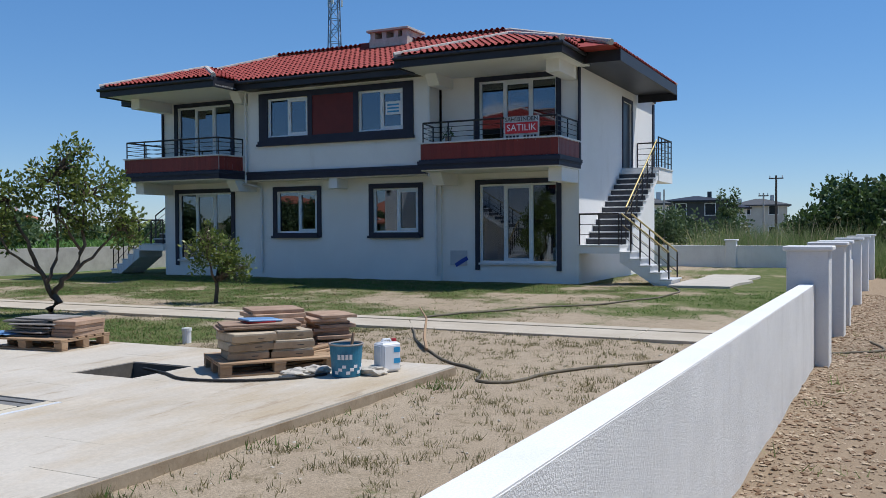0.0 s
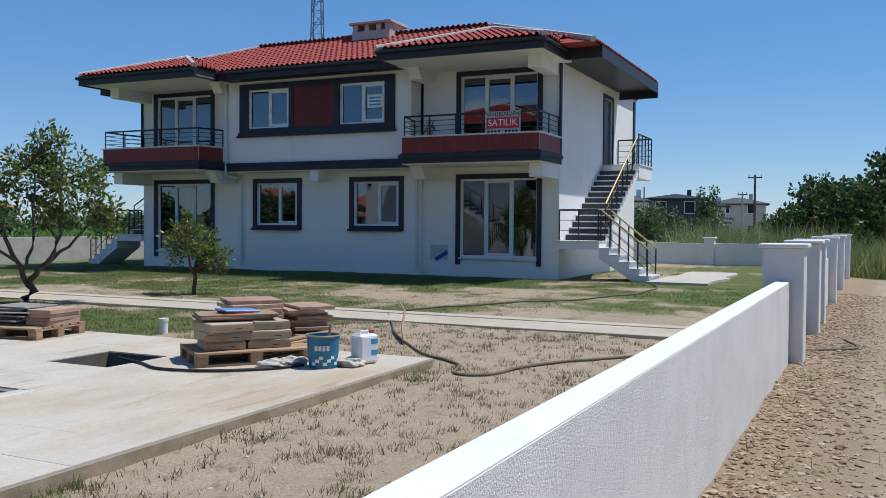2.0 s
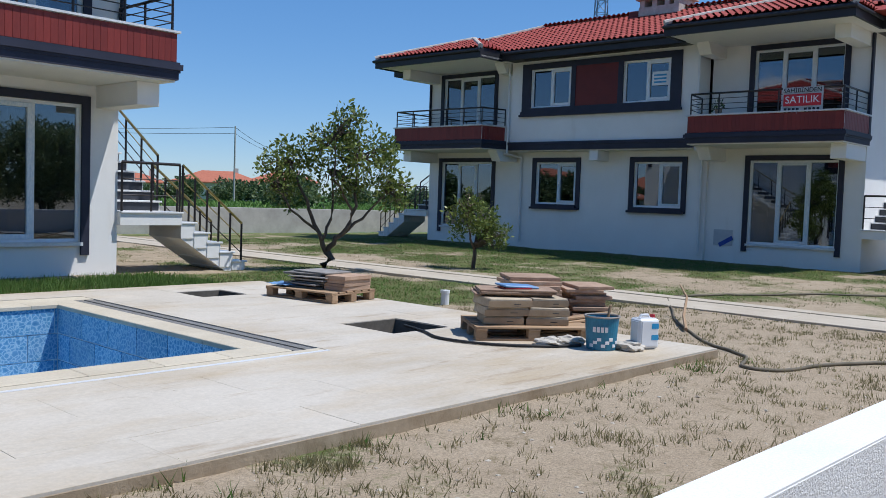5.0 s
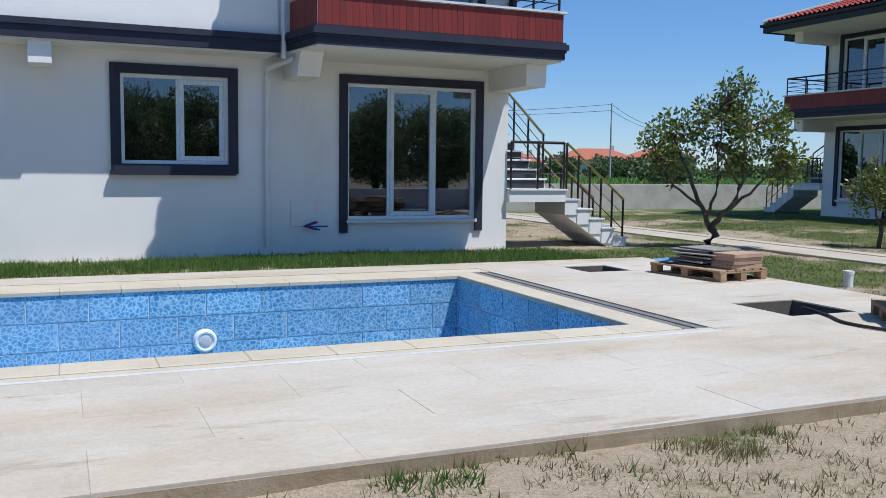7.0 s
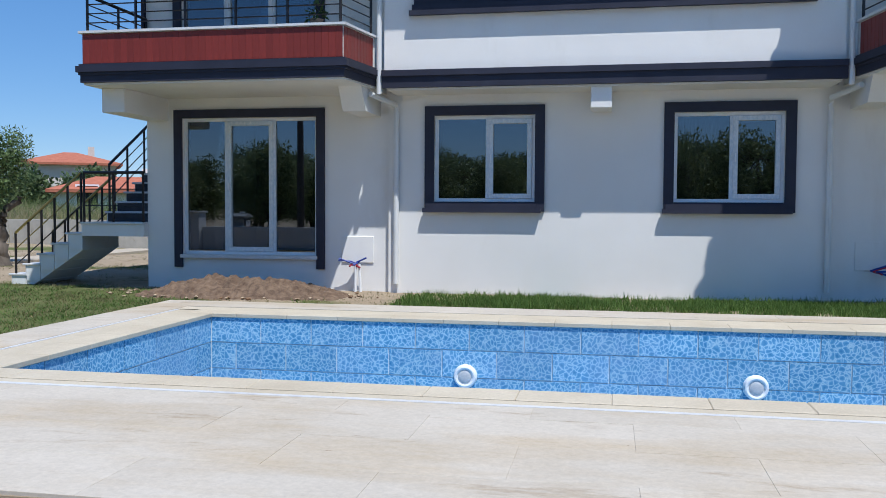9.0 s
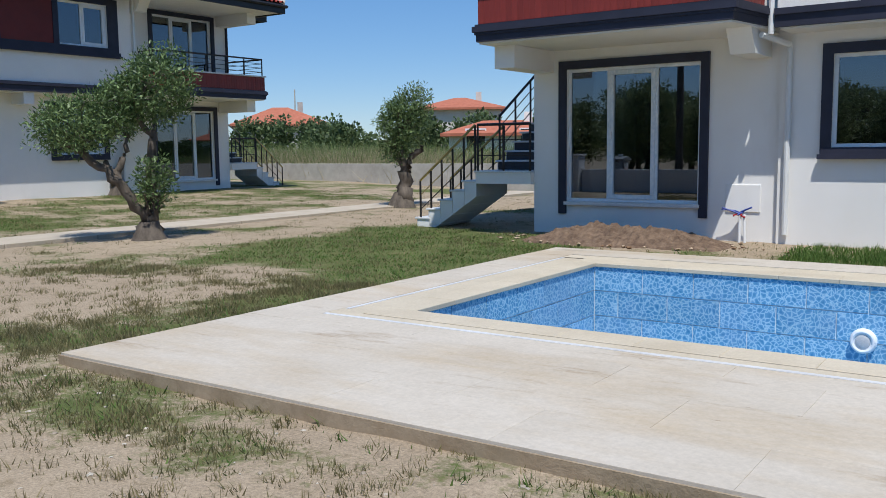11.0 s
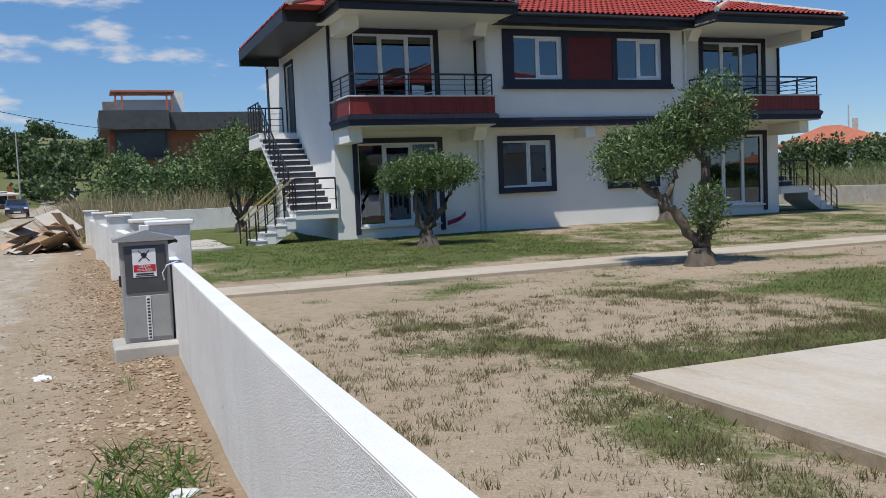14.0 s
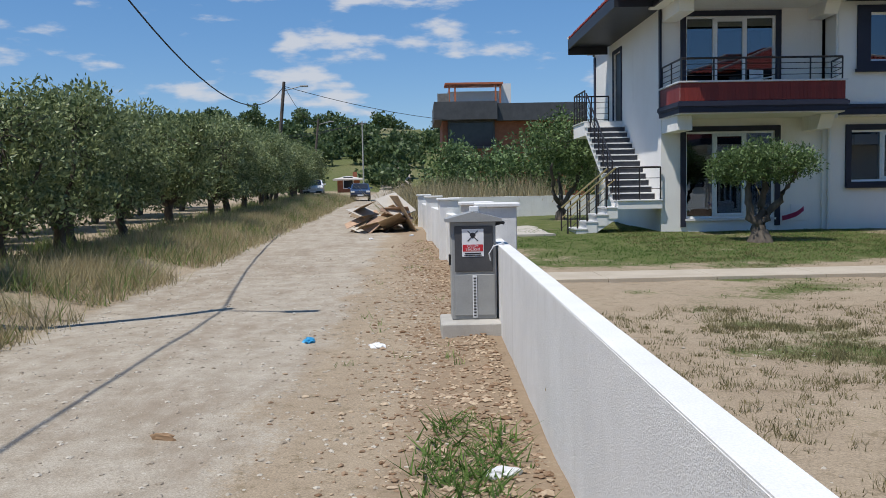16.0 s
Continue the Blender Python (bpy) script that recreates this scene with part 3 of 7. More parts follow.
    for s in (-1, 1):
        a, b = sorted((s * 3.2, s * 8.06))
        mid = (a + b) / 2
        vs = [deck.verts.new(v) for v in ((a, -2.42, z0), (b, -2.42, z0), (mid, -2.42 + half, z0 + 0.33 * half), (mid, 2.0, z0 + 0.33 * half), (a, 1.0, z0), (b, 1.0, z0))]
        for f in ((0, 1, 2), (1, 5, 3, 2), (4, 0, 2, 3)):
            deck.faces.new([vs[i] for i in f])
    deck.to_mesh(roof.data)
    deck.free()
    # hip and ridge caps
    def caps(a, b, mat, r=0.085):
        a, b = Vector(a), Vector(b)
        n = max(2, round((b - a).length / 0.38))
        for i in range(n):
            p, e = a.lerp(b, i / n), a.lerp(b, (i + 1.12) / n)
            part("ridge_cap", tube(bmesh.new(), [p + Vector((0, 0, 0.05)), e + Vector((0, 0, 0.065))], r, 8, r * 0.85), mat, roof)
    caps((-ridge_x, ridge_y, ridge_z), (ridge_x, ridge_y, ridge_z), MORTAR)
    for s in (-1, 1):
        for t in (-1, 1):
            caps((s * full, ridge_y + t * run, z0), (s * ridge_x, ridge_y, ridge_z), MORTAR)
        mid = s * 5.63
        top = (mid, -2.42 + half, z0 + 0.33 * half)
        caps((s * 3.2, -2.42, z0), top, MORTAR)
        caps((s * 8.06, -2.42, z0), top, MORTAR)
        caps(top, (mid, 1.2, z0 + 0.33 * half), MORTAR)
        part("valley", tube(bmesh.new(), [(s * 3.2, -1.35, z0 + 0.03), (s * 5.6, 1.1, z0 + 0.82)], 0.05, 6), MORTAR, roof)
    ch = part("chimney", boxes((-0.27, 1.17, 2.0, 3.1, 7.3, 7.95)), MORTAR, house, "broad white chimney with a slab cap")
    for x in (-0.25, 0.20, 0.65, 0.98):
        part("pier", boxes((x, x + 0.17, 2.03, 3.07, 7.95, 8.18)), MORTAR, ch)
    part("cap", boxes((-0.35, 1.25, 1.92, 3.18, 8.18, 8.26), bevel=0.01), MORTAR, ch)
    part("flashing", boxes((-0.70, -0.27, 2.1, 2.9, 7.6, 7.9), bevel=0.03), REDDARK, ch)
    return house


house_pool = build_house()
stairs = [stair(1), stair(-1)]
SITES = [pose(-0.1, 14.45, 0), pose(23.88, 15.25, 0, 0, 0, -90), pose(-23.73, 14.18, 0, 0, 0, 90)]
house_pool.matrix_world = SITES[0]
for m in SITES[1:]:
    copy_thing(house_pool, m)
    for st in stairs:
        copy_thing(st, m)
for st in stairs:
    st.matrix_world = SITES[0]


# ---------------------------------------------------------------- the site
ROAD = -0.43
DX0, DX1, DY0, DY1 = -5.83, 8.50, 3.93, 11.65      # paved pool deck
PX0, PX1, PY0, PY1 = -4.62, 4.72, 6.55, 10.33      # pool basin
GX0, GX1, GY0, GY1 = -5.25, 5.30, 6.05, 11.0       # outer line of the pool's stone edge
WY0, WY1, WTOP = 0.885, 1.075, 0.755                  # road wall


def smooth(a, b, v):
    t = min(1.0, max(0.0, (v - a) / (b - a)))
    return t * t * (3 - 2 * t)


def bumpy(x, y, s, seed=0.0):
    return noise.noise(Vector((x * s, y * s, seed)))


def bank(x):
    """How far the road wall's line swings from its middle."""
    return float(np.interp(x, (-120, -37.5, -16.4, -14, 0, 36, 60), (0, -0.68, 0.13, 0.265, 0, -0.38, 0)))


def height(x, y):
    """The lie of the land."""
    if DX0 + 0.1 < x < DX1 - 0.1 and DY0 + 0.1 < y < DY1 - 0.1:
        return -2.2
    if y > 0.97 + bank(x):
        z = 0.27 * smooth(-14, -27, x) if x < 0 else 0.0
        z += 0.03 * bumpy(x, y, 0.6) + 0.015 * bumpy(x, y, 2.7, 4)
        if DX0 - 0.6 < x < DX1 + 0.6 and DY0 - 0.6 < y < DY1 + 0.6:
            z = min(z, 0.03)
        if y > 27.6 or x > 37 or x < -40:
            z += 0.35 * smooth(27.6, 33, y)
    else:
        z = ROAD + 1.05 * smooth(-12, -85, x) + 0.02 * bumpy(x, y, 0.8, 2)
        z += 0.25 * math.exp(-((y - bank(x) - 0.7) / 0.55) ** 2) * (0.6 + 0.4 * bumpy(x, y, 1.5, 7)) * 0.35
        z += 0.35 * smooth(-5.2, -7.0, y)
    far = max(0.0, -x - 95)
    if far:
        z += 24.0 * smooth(0, 190, far) * (0.75 + 0.25 * bumpy(x, y, 0.012, 3)) + 1.2 * bumpy(x, y, 0.03, 5) * smooth(0, 60, far)
        z -= 14.0 * smooth(10, 110, y) * smooth(0, 190, far)
    return z


def lawn(x, y):
    """How much grass grows at a place, 0 to 1."""
    g = 0.5 + 0.55 * bumpy(x, y, 0.45, 11) + 0.35 * bumpy(x, y, 1.3, 12) + 0.25 * bumpy(x, y, 3.7, 13)
    g -= 0.16 - 0.10 * smooth(8.4, 10, x)
    g += 0.42 * smooth(-15.8, -17.5, x) * smooth(13, 9, y) + 0.20 * smooth(-15, -17, x)
    g += 0.60 * smooth(12.0, 13.0, y) * smooth(14.4, 13.6, y) * smooth(-3.8, -2.5, x) * smooth(8.5, 7, x) * (0.5 + 0.5 * smooth(0.5, 2.5, x))
    g += 0.8 * smooth(-5, -7, x) * smooth(-12, -9, x) * smooth(8, 10, y) * smooth(15, 13, y)
    g += 0.42 * smooth(DX0 - 2.2, DX0 - 0.4, x) * smooth(DX0 + 0.1, DX0 - 0.1, x) * smooth(3.5, 4.6, y)
    g += 0.30 * max(0, 0.2 + bumpy(x, y, 0.8, 35)) * smooth(DY0 - 0.55, DY0 - 0.2, y) * smooth(DY0 + 0.1, DY0, y) * smooth(DX0 - 0.5, DX0, x) * smooth(9, 8, x)
    g += 0.75 * smooth(8.3, 8.7, x) * smooth(11.8, 10.6, x) * smooth(8.0, 9.5, y) * smooth(15, 13, y)
    g += 0.65 * smooth(19.2, 21.0, x) * smooth(7.0, 7.8, y) + 0.45 * smooth(16, 19, x) * smooth(6, 3, y)
    g += 0.25 * smooth(13.8, 15.5, x) * smooth(8, 11, y)
    g -= 0.35 * smooth(4.5, 5.5, x) * smooth(13, 11.5, x) * smooth(7.5, 5.5, y)
    g -= 0.2 * smooth(-1, -3, x) * smooth(3.8, 2.2, y)
    return min(1.0, max(0.0, g))


def ground_material():
    k = Mat("earth_grass_and_road", 0.95, spec=0.1).world()
    at = k.n.new("ShaderNodeAttribute")
    at.attribute_name = "cover"
    strip = k.n.new("ShaderNodeAttribute")
    strip.attribute_name = "dug"
    sep = k.n.new("ShaderNodeSeparateColor")
    k.l.new(at.outputs["Color"], sep.inputs[0])
    big, mid, fine, grit = k.noise(0.35, 4), k.noise(2.2, 6, 0.7), k.noise(14, 5, 0.75), k.noise(60, 3, 0.8)
    soil = k.mix(fine, k.ramp(mid, (0.3, (0.295, 0.228, 0.155)), (0.7, (0.41, 0.33, 0.235))), k.ramp(big, (0.3, (0.34, 0.265, 0.185)), (0.7, (0.465, 0.38, 0.275))))
    soil = k.mix(0.8, soil, k.ramp(grit, (0.3, (0.52,) * 3), (0.7, (1.32,) * 3)), "MULTIPLY")
    crust = k.noise(5.5, 7, 0.8)
    soil = k.mix(k.ramp(crust, (0.53, (0, 0, 0)), (0.63, (0.65,) * 3)), soil, (0.185, 0.145, 0.085))
    turf = k.mix(grit, k.ramp(fine, (0.3, (0.062, 0.078, 0.026)), (0.7, (0.16, 0.165, 0.065))), k.ramp(mid, (0.35, (0.060, 0.10, 0.024)), (0.65, (0.17, 0.175, 0.070))))
    road = k.mix(k.ramp(mid, (0.35, (0, 0, 0)), (0.65, (1, 1, 1))), (0.35, 0.295, 0.225), (0.48, 0.425, 0.345))
    road = k.mix(0.75, road, k.ramp(grit, (0.25, (0.42,) * 3), (0.75, (1.4,) * 3)), "MULTIPLY")
    road = k.mix(k.ramp(k.noise(1.1, 6, 0.75, (0.3, 1.0, 1.0)), (0.50, (0, 0, 0)), (0.66, (0.55,) * 3)), road, (0.24, 0.18, 0.125))
    crop = k.mix(fine, k.ramp(k.noise(0.8, 4, 0.7), (0.3, (0.05, 0.12, 0.02)), (0.7, (0.10, 0.19, 0.04))), (0.06, 0.12, 0.025))
    def edged(s):
        m = k.n.new("ShaderNodeMath")
        m.operation = "ADD"
        k.l.new(s, m.inputs[0])
        sub = k.n.new("ShaderNodeMath")
        sub.operation = "MULTIPLY_ADD"
        k.l.new(fine, sub.inputs[0])
        sub.inputs[1].default_value, sub.inputs[2].default_value = 1.1, -0.55
        k.l.new(sub.outputs[0], m.inputs[1])
        return k.ramp(m.outputs[0], (0.42, (0, 0, 0)), (0.66, (1, 1, 1)))
    col = k.mix(edged(sep.outputs[0]), soil, turf)
    col = k.mix(edged(sep.outputs[1]), col, road)
    col = k.mix(edged(sep.outputs[2]), col, crop)
    dug = k.mix(grit, k.ramp(fine, (0.3, (0.17, 0.12, 0.08)), (0.7, (0.36, 0.275, 0.19))), (0.30, 0.225, 0.15))
    col = k.mix(edged(strip.outputs["Fac"]), col, dug)
    k.color(col)
    k.bump(mid, 0.22, 0.05).bump(fine, 0.3, 0.015).bump(grit, 0.7, 0.014)
    return k.m


EARTH = ground_material()


def build_ground():
    def axis(fine0, fine1, step, marks, far):
        vals = list(np.arange(fine0, fine1 + 1e-6, step))
        v, s = fine1, step
        while v < far:
            s *= 1.17
            v += s
            vals.append(v)
        v, s = fine0, step
        while v > -far:
            s *= 1.17
            v -= s
            vals.append(v)
        vals = [v for v in vals if all(abs(v - m) > 0.04 for m in marks)] + list(marks)
        return sorted(vals)
    xs = axis(-30, 26, 0.22, [DX0 + 0.08, DX0 + 0.12, DX1 - 0.08, DX1 - 0.12], 2600)
    ys = axis(-6, 24, 0.22, [0.94, 1.0, DY0 + 0.08, DY0 + 0.12, DY1 - 0.08, DY1 - 0.12], 2600)
    nx, ny = len(xs), len(ys)
    laid = [(x, y + bank(x) * math.exp(-((y - 0.97) / 1.2) ** 2)) for y in ys for x in xs]
    verts = [(x, y, height(x, y)) for x, y in laid]
    faces = [(j * nx + i, j * nx + i + 1, (j + 1) * nx + i + 1, (j + 1) * nx + i) for j in range(ny - 1) for i in range(nx - 1)]
    me = bpy.data.meshes.new("ground")
    me.from_pydata(verts, [], faces)
    me.materials.append(EARTH)
    cover = np.zeros((len(verts), 4))
    for n, (x, y, z) in enumerate(verts):
        g = r = c = 0.0
        if y > 0.97 + bank(x):
            if -38 < x < 36.5 and y < 27.6:
                g = lawn(x, y)
            elif y >= 27.6 and x > -6:
                c = 1.0
            else:
                g = 0.55 + 0.5 * bumpy(x, y, 0.08, 21)
        else:
            edge = -5.2 + 0.5 * bumpy(x, 0, 0.3, 22)
            r = smooth(edge - 0.7, edge + 0.5, y) * smooth(-0.3, -1.9, y + 0.6 * bumpy(x, y, 0.9, 23)) if x < 30 else 0.4
            g = (0.45 - 0.2 * smooth(-8.5, -10.5, y)) * smooth(edge + 0.3, edge - 1.2, y) + 0.25 * bumpy(x, y, 0.8, 24)
        if x < -110:
            g, r = 0.7 + 0.4 * bumpy(x, y, 0.03, 25), r * smooth(-190, -150, x)
        cover[n] = g, r, c, 1
    dug = me.attributes.new("dug", "FLOAT", "POINT")
    dug.data.foreach_set("value", [smooth(-1.0, 0.2, y - bank(x)) * (0.75 + 0.4 * bumpy(x, y, 0.7, 27)) if y < 0.97 + bank(x) and x > -35 else 0.0 for x, y, z in verts])
    attr = me.color_attributes.new("cover", "FLOAT_COLOR", "POINT")
    attr.data.foreach_set("color", cover.ravel())
    for p in me.polygons:
        p.use_smooth = True
    return tagged(new("ground", me), "dry earth with patchy grass and a dirt road", "ground", kind="structure")


build_ground()

# ---- deck and pool
STONE = mottled("travertine_deck", (0.49, 0.435, 0.355), (0.575, 0.52, 0.44), 0.9, 0.75, 35, 0.12, vary=0.03, placed=True)


def weather(material, tint, lo, hi, scale, stretch):
    """Brown stains over a finished material."""
    nt = material.node_tree
    b = nt.nodes["Principled BSDF"]
    old = b.inputs["Base Color"].links[0].from_socket
    geo_, mp, nz, rp, mx = (nt.nodes.new(k) for k in ("ShaderNodeNewGeometry", "ShaderNodeMapping", "ShaderNodeTexNoise", "ShaderNodeValToRGB", "ShaderNodeMix"))
    mp.inputs["Scale"].default_value = stretch
    nz.inputs["Scale"].default_value, nz.inputs["Detail"].default_value, nz.inputs["Roughness"].default_value = scale, 7.0, 0.68
    rp.color_ramp.elements[0].position, rp.color_ramp.elements[1].position = lo, hi
    mx.data_type, mx.blend_type = "RGBA", "MULTIPLY"
    mx.inputs[7].default_value = (*tint, 1)
    nt.links.new(geo_.outputs["Position"], mp.inputs[0])
    nt.links.new(mp.outputs[0], nz.inputs["Vector"])
    nt.links.new(nz.outputs["Fac"], rp.inputs[0])
    nt.links.new(rp.outputs[0], mx.inputs[0])
    nt.links.new(old, mx.inputs[6])
    nt.links.new(mx.outputs[2], b.inputs["Base Color"])


weather(STONE, (0.84, 0.73, 0.56), 0.46, 0.70, 0.5, (0.45, 1.5, 1))
weather(STONE, (0.60, 0.50, 0.38), 0.58, 0.74, 2.4, (0.35, 1.5, 1))
weather(STONE, (0.45, 0.38, 0.30), 0.68, 0.72, 7.0, (0.5, 1.2, 1))
weather(WHITE, (0.84, 0.82, 0.78), 0.60, 0.85, 0.9, (1, 1, 0.25))
COPING = mottled("sand_stone_edge", (0.50, 0.43, 0.32), (0.60, 0.53, 0.41), 1.5, 0.7, 45, 0.12, vary=0.04, placed=True)
GROUT = mottled("pale_grout", (0.45, 0.41, 0.35), (0.53, 0.485, 0.42), 2, 0.9, 50, 0.1)
EDGE = mottled("earthy_concrete_edge", (0.25, 0.185, 0.115), (0.40, 0.325, 0.23), 3, 0.95, 30, 0.5, placed=True)
# concrete coloured dark to stand in for the shade down the open shafts
SHAFTWALL = mottled("shade_dark_shaft_concrete", (0.085, 0.075, 0.062), (0.17, 0.15, 0.125), 3, 0.9, 30, 0.4)
GRATE = mottled("grey_grating", (0.16, 0.15, 0.14), (0.24, 0.23, 0.21), 10, 0.6, 60, 0.1)


def pool_tile_material():
    k = Mat("blue_pool_tile", 0.18, spec=0.5).world()
    vor = k.node("ShaderNodeTexVoronoi", Scale=20.0)
    vor.feature = "DISTANCE_TO_EDGE"
    warp = k.n.new("ShaderNodeVectorMath")
    warp.operation = "ADD"
    nz = k.node("ShaderNodeTexNoise", Scale=7.0, Detail=2.0)
    k.l.new(k.coord, nz.inputs["Vector"])
    sc = k.n.new("ShaderNodeVectorMath")
    sc.operation = "SCALE"
    sc.inputs["Scale"].default_value = 0.12
    k.l.new(nz.outputs["Color"], sc.inputs[0])
    k.l.new(k.coord, warp.inputs[0])
    k.l.new(sc.outputs[0], warp.inputs[1])
    k.l.new(warp.outputs[0], vor.inputs["Vector"])
    web = k.ramp(vor.outputs["Distance"], (0.0, (0.42, 0.62, 0.74)), (0.13, (0.13, 0.345, 0.56)), (0.5, (0.055, 0.22, 0.42)))
    rnd = k.n.new("ShaderNodeObjectInfo").outputs["Random"]
    web = k.mix(1.0, web, k.ramp(rnd, (0, (0.86,) * 3), (1, (1.12,) * 3)), "MULTIPLY")
    dust = k.ramp(k.noise(0.9, 5, 0.7), (0.45, (0, 0, 0)), (0.75, (0.42, 0.42, 0.42)))
    k.color(k.mix(dust, web, (0.30, 0.42, 0.62)))
    return k.m


POOLTILE = pool_tile_material()
POOLGROUT = mottled("white_pool_grout", (0.70, 0.78, 0.82), (0.80, 0.85, 0.87), 3, 0.7, 40, 0.1)


def build_deck():
    zt = 0.10
    deck = thing("pool_deck", "pale travertine paving round the swimming pool", "deck", kind="structure")
    strips = [(DX0, DX1, DY0, GY0), (GX1, DX1, GY0, DY1), (DX0, GX0, GY0, DY1), (GX0, GX1, GY1, DY1)]
    holes = [(6.46, 7.30, 6.45, 7.30), (6.55, 7.25, 10.15, 10.85)]      # two open shafts
    xs = sorted({DX0, DX1, GX0, GX1, *(v for h in holes for v in h[:2])})
    ys = sorted({DY0, DY1, GY0, GY1, *(v for h in holes for v in h[2:])})
    bed = bmesh.new()
    for a, b in zip(xs, xs[1:]):
        for c, e in zip(ys, ys[1:]):
            mx, my = (a + b) / 2, (c + e) / 2
            if any(s[0] < mx < s[1] and s[2] < my < s[3] for s in strips) and not any(h[0] < mx < h[1] and h[2] < my < h[3] for h in holes):
                box(bed, a, b, c, e, -0.25, zt - 0.003)
    part("bed", bed, GROUT, deck)
    for row in ((DX0 - 0.014, DX1, DY0 - 0.014, DY0 - 0.001, -0.25, zt - 0.018), (DX0 - 0.014, DX0 - 0.001, DY0, DY1, -0.25, zt - 0.018), (DX1 + 0.001, DX1 + 0.014, DY0, DY1, -0.25, zt - 0.018)):
        part("edge_face", boxes(row), EDGE, deck, "earth-stained concrete edge")
    # slabs, each one a stone
    sx, sy = 1.2, 0.6
    slab_mesh = {}
    def slab(x0, x1, y0, y1):
        key = (round(x1 - x0, 3), round(y1 - y0, 3))
        if min(key) < 0.03:
            return
        if key not in slab_mesh:
            w, h = key
            slab_mesh[key] = mesh_of(boxes((0.0007, w - 0.0007, 0.0007, h - 0.0007, -0.022, 0.0), bevel=0.001), "slab", STONE)
        part("slab", slab_mesh[key], None, deck, at=pose(x0, y0, zt + random.uniform(-0.001, 0.001)))
    for x0, x1, y0, y1 in strips:
        y, row = y0, 0
        while y < y1 - 0.01:
            ye = min(y + sy, y1)
            x = x0 - (sx / 2 if row % 2 else 0)
            while x < x1 - 0.01:
                xa, xe = max(x, x0), min(x + sx, x1)
                hit = [h for h in holes if h[0] < xe and h[1] > xa and h[2] < ye and h[3] > y]
                if not hit:
                    slab(xa, xe, y, ye)
                else:
                    h = hit[0]
                    cx0, cx1 = max(xa, h[0]), min(xe, h[1])
                    slab(xa, cx0, y, ye) if cx0 > xa else None
                    slab(cx1, xe, y, ye) if xe > cx1 else None
                    slab(cx0, cx1, y, h[2]) if h[2] > y else None
                    slab(cx0, cx1, h[3], ye) if ye > h[3] else None
                x += sx
            y, row = ye, row + 1
    for a, b, c, e in holes:
        shaft = thing("open_shaft", "open square concrete shaft sunk into the paving", "shaft", group="deck shafts", kind="structure")
        part("wall", boxes((a, b, c, c + 0.02, -1.0, zt - 0.01), (a, b, e - 0.02, e, -1.0, zt - 0.01), (a, a + 0.02, c + 0.02, e - 0.02, -1.0, zt - 0.01), (b - 0.02, b, c + 0.02, e - 0.02, -1.0, zt - 0.01)), SHAFTWALL, shaft)
        part("bottom", boxes((a, b, c, e, -1.05, -1.0)), SHAFTWALL, shaft)
    # the pool
    pool = thing("swimming_pool", "empty swimming pool lined with blue marbled tiles", "pool", kind="structure")
    deep = -1.45
    part("shell", boxes((PX0 - 0.3, PX1 + 0.3, PY0 - 0.3, PY0 - 0.012, deep - 0.2, zt - 0.03), (PX0 - 0.3, PX1 + 0.3, PY1 + 0.012, PY1 + 0.3, deep - 0.2, zt - 0.03),
                        (PX0 - 0.3, PX0 - 0.012, PY0 - 0.012, PY1 + 0.012, deep - 0.2, zt - 0.03), (PX1 + 0.012, PX1 + 0.3, PY0 - 0.012, PY1 + 0.012, deep - 0.2, zt - 0.03),
                        (PX0 - 0.012, PX1 + 0.012, PY0 - 0.012, PY1 + 0.012, deep - 0.2, deep - 0.012)), POOLGROUT, pool)
    tw, th, gap = 0.62, 0.31, 0.015
    shapes = {}
    def tile(w, h, m):
        key = (round(w, 3), round(h, 3))
        if min(key) < 0.02:
            return
        if key not in shapes:
            shapes[key] = mesh_of(boxes((gap / 2, key[0] - gap / 2, 0, 0.012, gap / 2, key[1] - gap / 2)), "pool_tile", POOLTILE)
        part("pool_tile", shapes[key], None, pool, at=m)
    def face(length, place):
        z, row = zt - 0.03, 0
        while z > deep + 0.01:
            zl = max(z - th, deep)
            x = -(tw / 2 if row % 2 else 0.0)
            while x < length - 0.01:
                a, b = max(x, 0), min(x + tw, length)
                tile(b - a, z - zl, place(a, zl))
                x += tw
            z, row = zl, row + 1
    face(PX1 - PX0, lambda a, z: pose(PX0 + a, PY1, z))
    face(PY1 - PY0, lambda a, z: pose(PX1, PY1 - a, z, 0, 0, -90))
    face(PY1 - PY0, lambda a, z: pose(PX0, PY0 + a, z, 0, 0, 90))
    face(PX1 - PX0, lambda a, z: pose(PX1 - a, PY0, z, 0, 0, 180))
    part("pool_floor", boxes((PX0, PX1, PY0, PY1, deep - 0.012, deep)), POOLTILE, pool)
    # stone edge with its overflow channel
    edge = thing("pool_edge", "sand-coloured stone edge with a slotted overflow channel", "pool edge", kind="structure")
    n = 16
    L = PX1 - PX0
    for y0, y1 in ((PY0 - 0.30, PY0 + 0.02), (PY1 - 0.02, PY1 + 0.30)):
        for i in range(n):
            part("edge_stone", boxes((PX0 - 0.3 + (L + 0.6) * i / n + 0.0008, PX0 - 0.3 + (L + 0.6) * (i + 1) / n - 0.0008, y0, y1, zt - 0.045, zt + 0.004), bevel=0.006), COPING, edge)
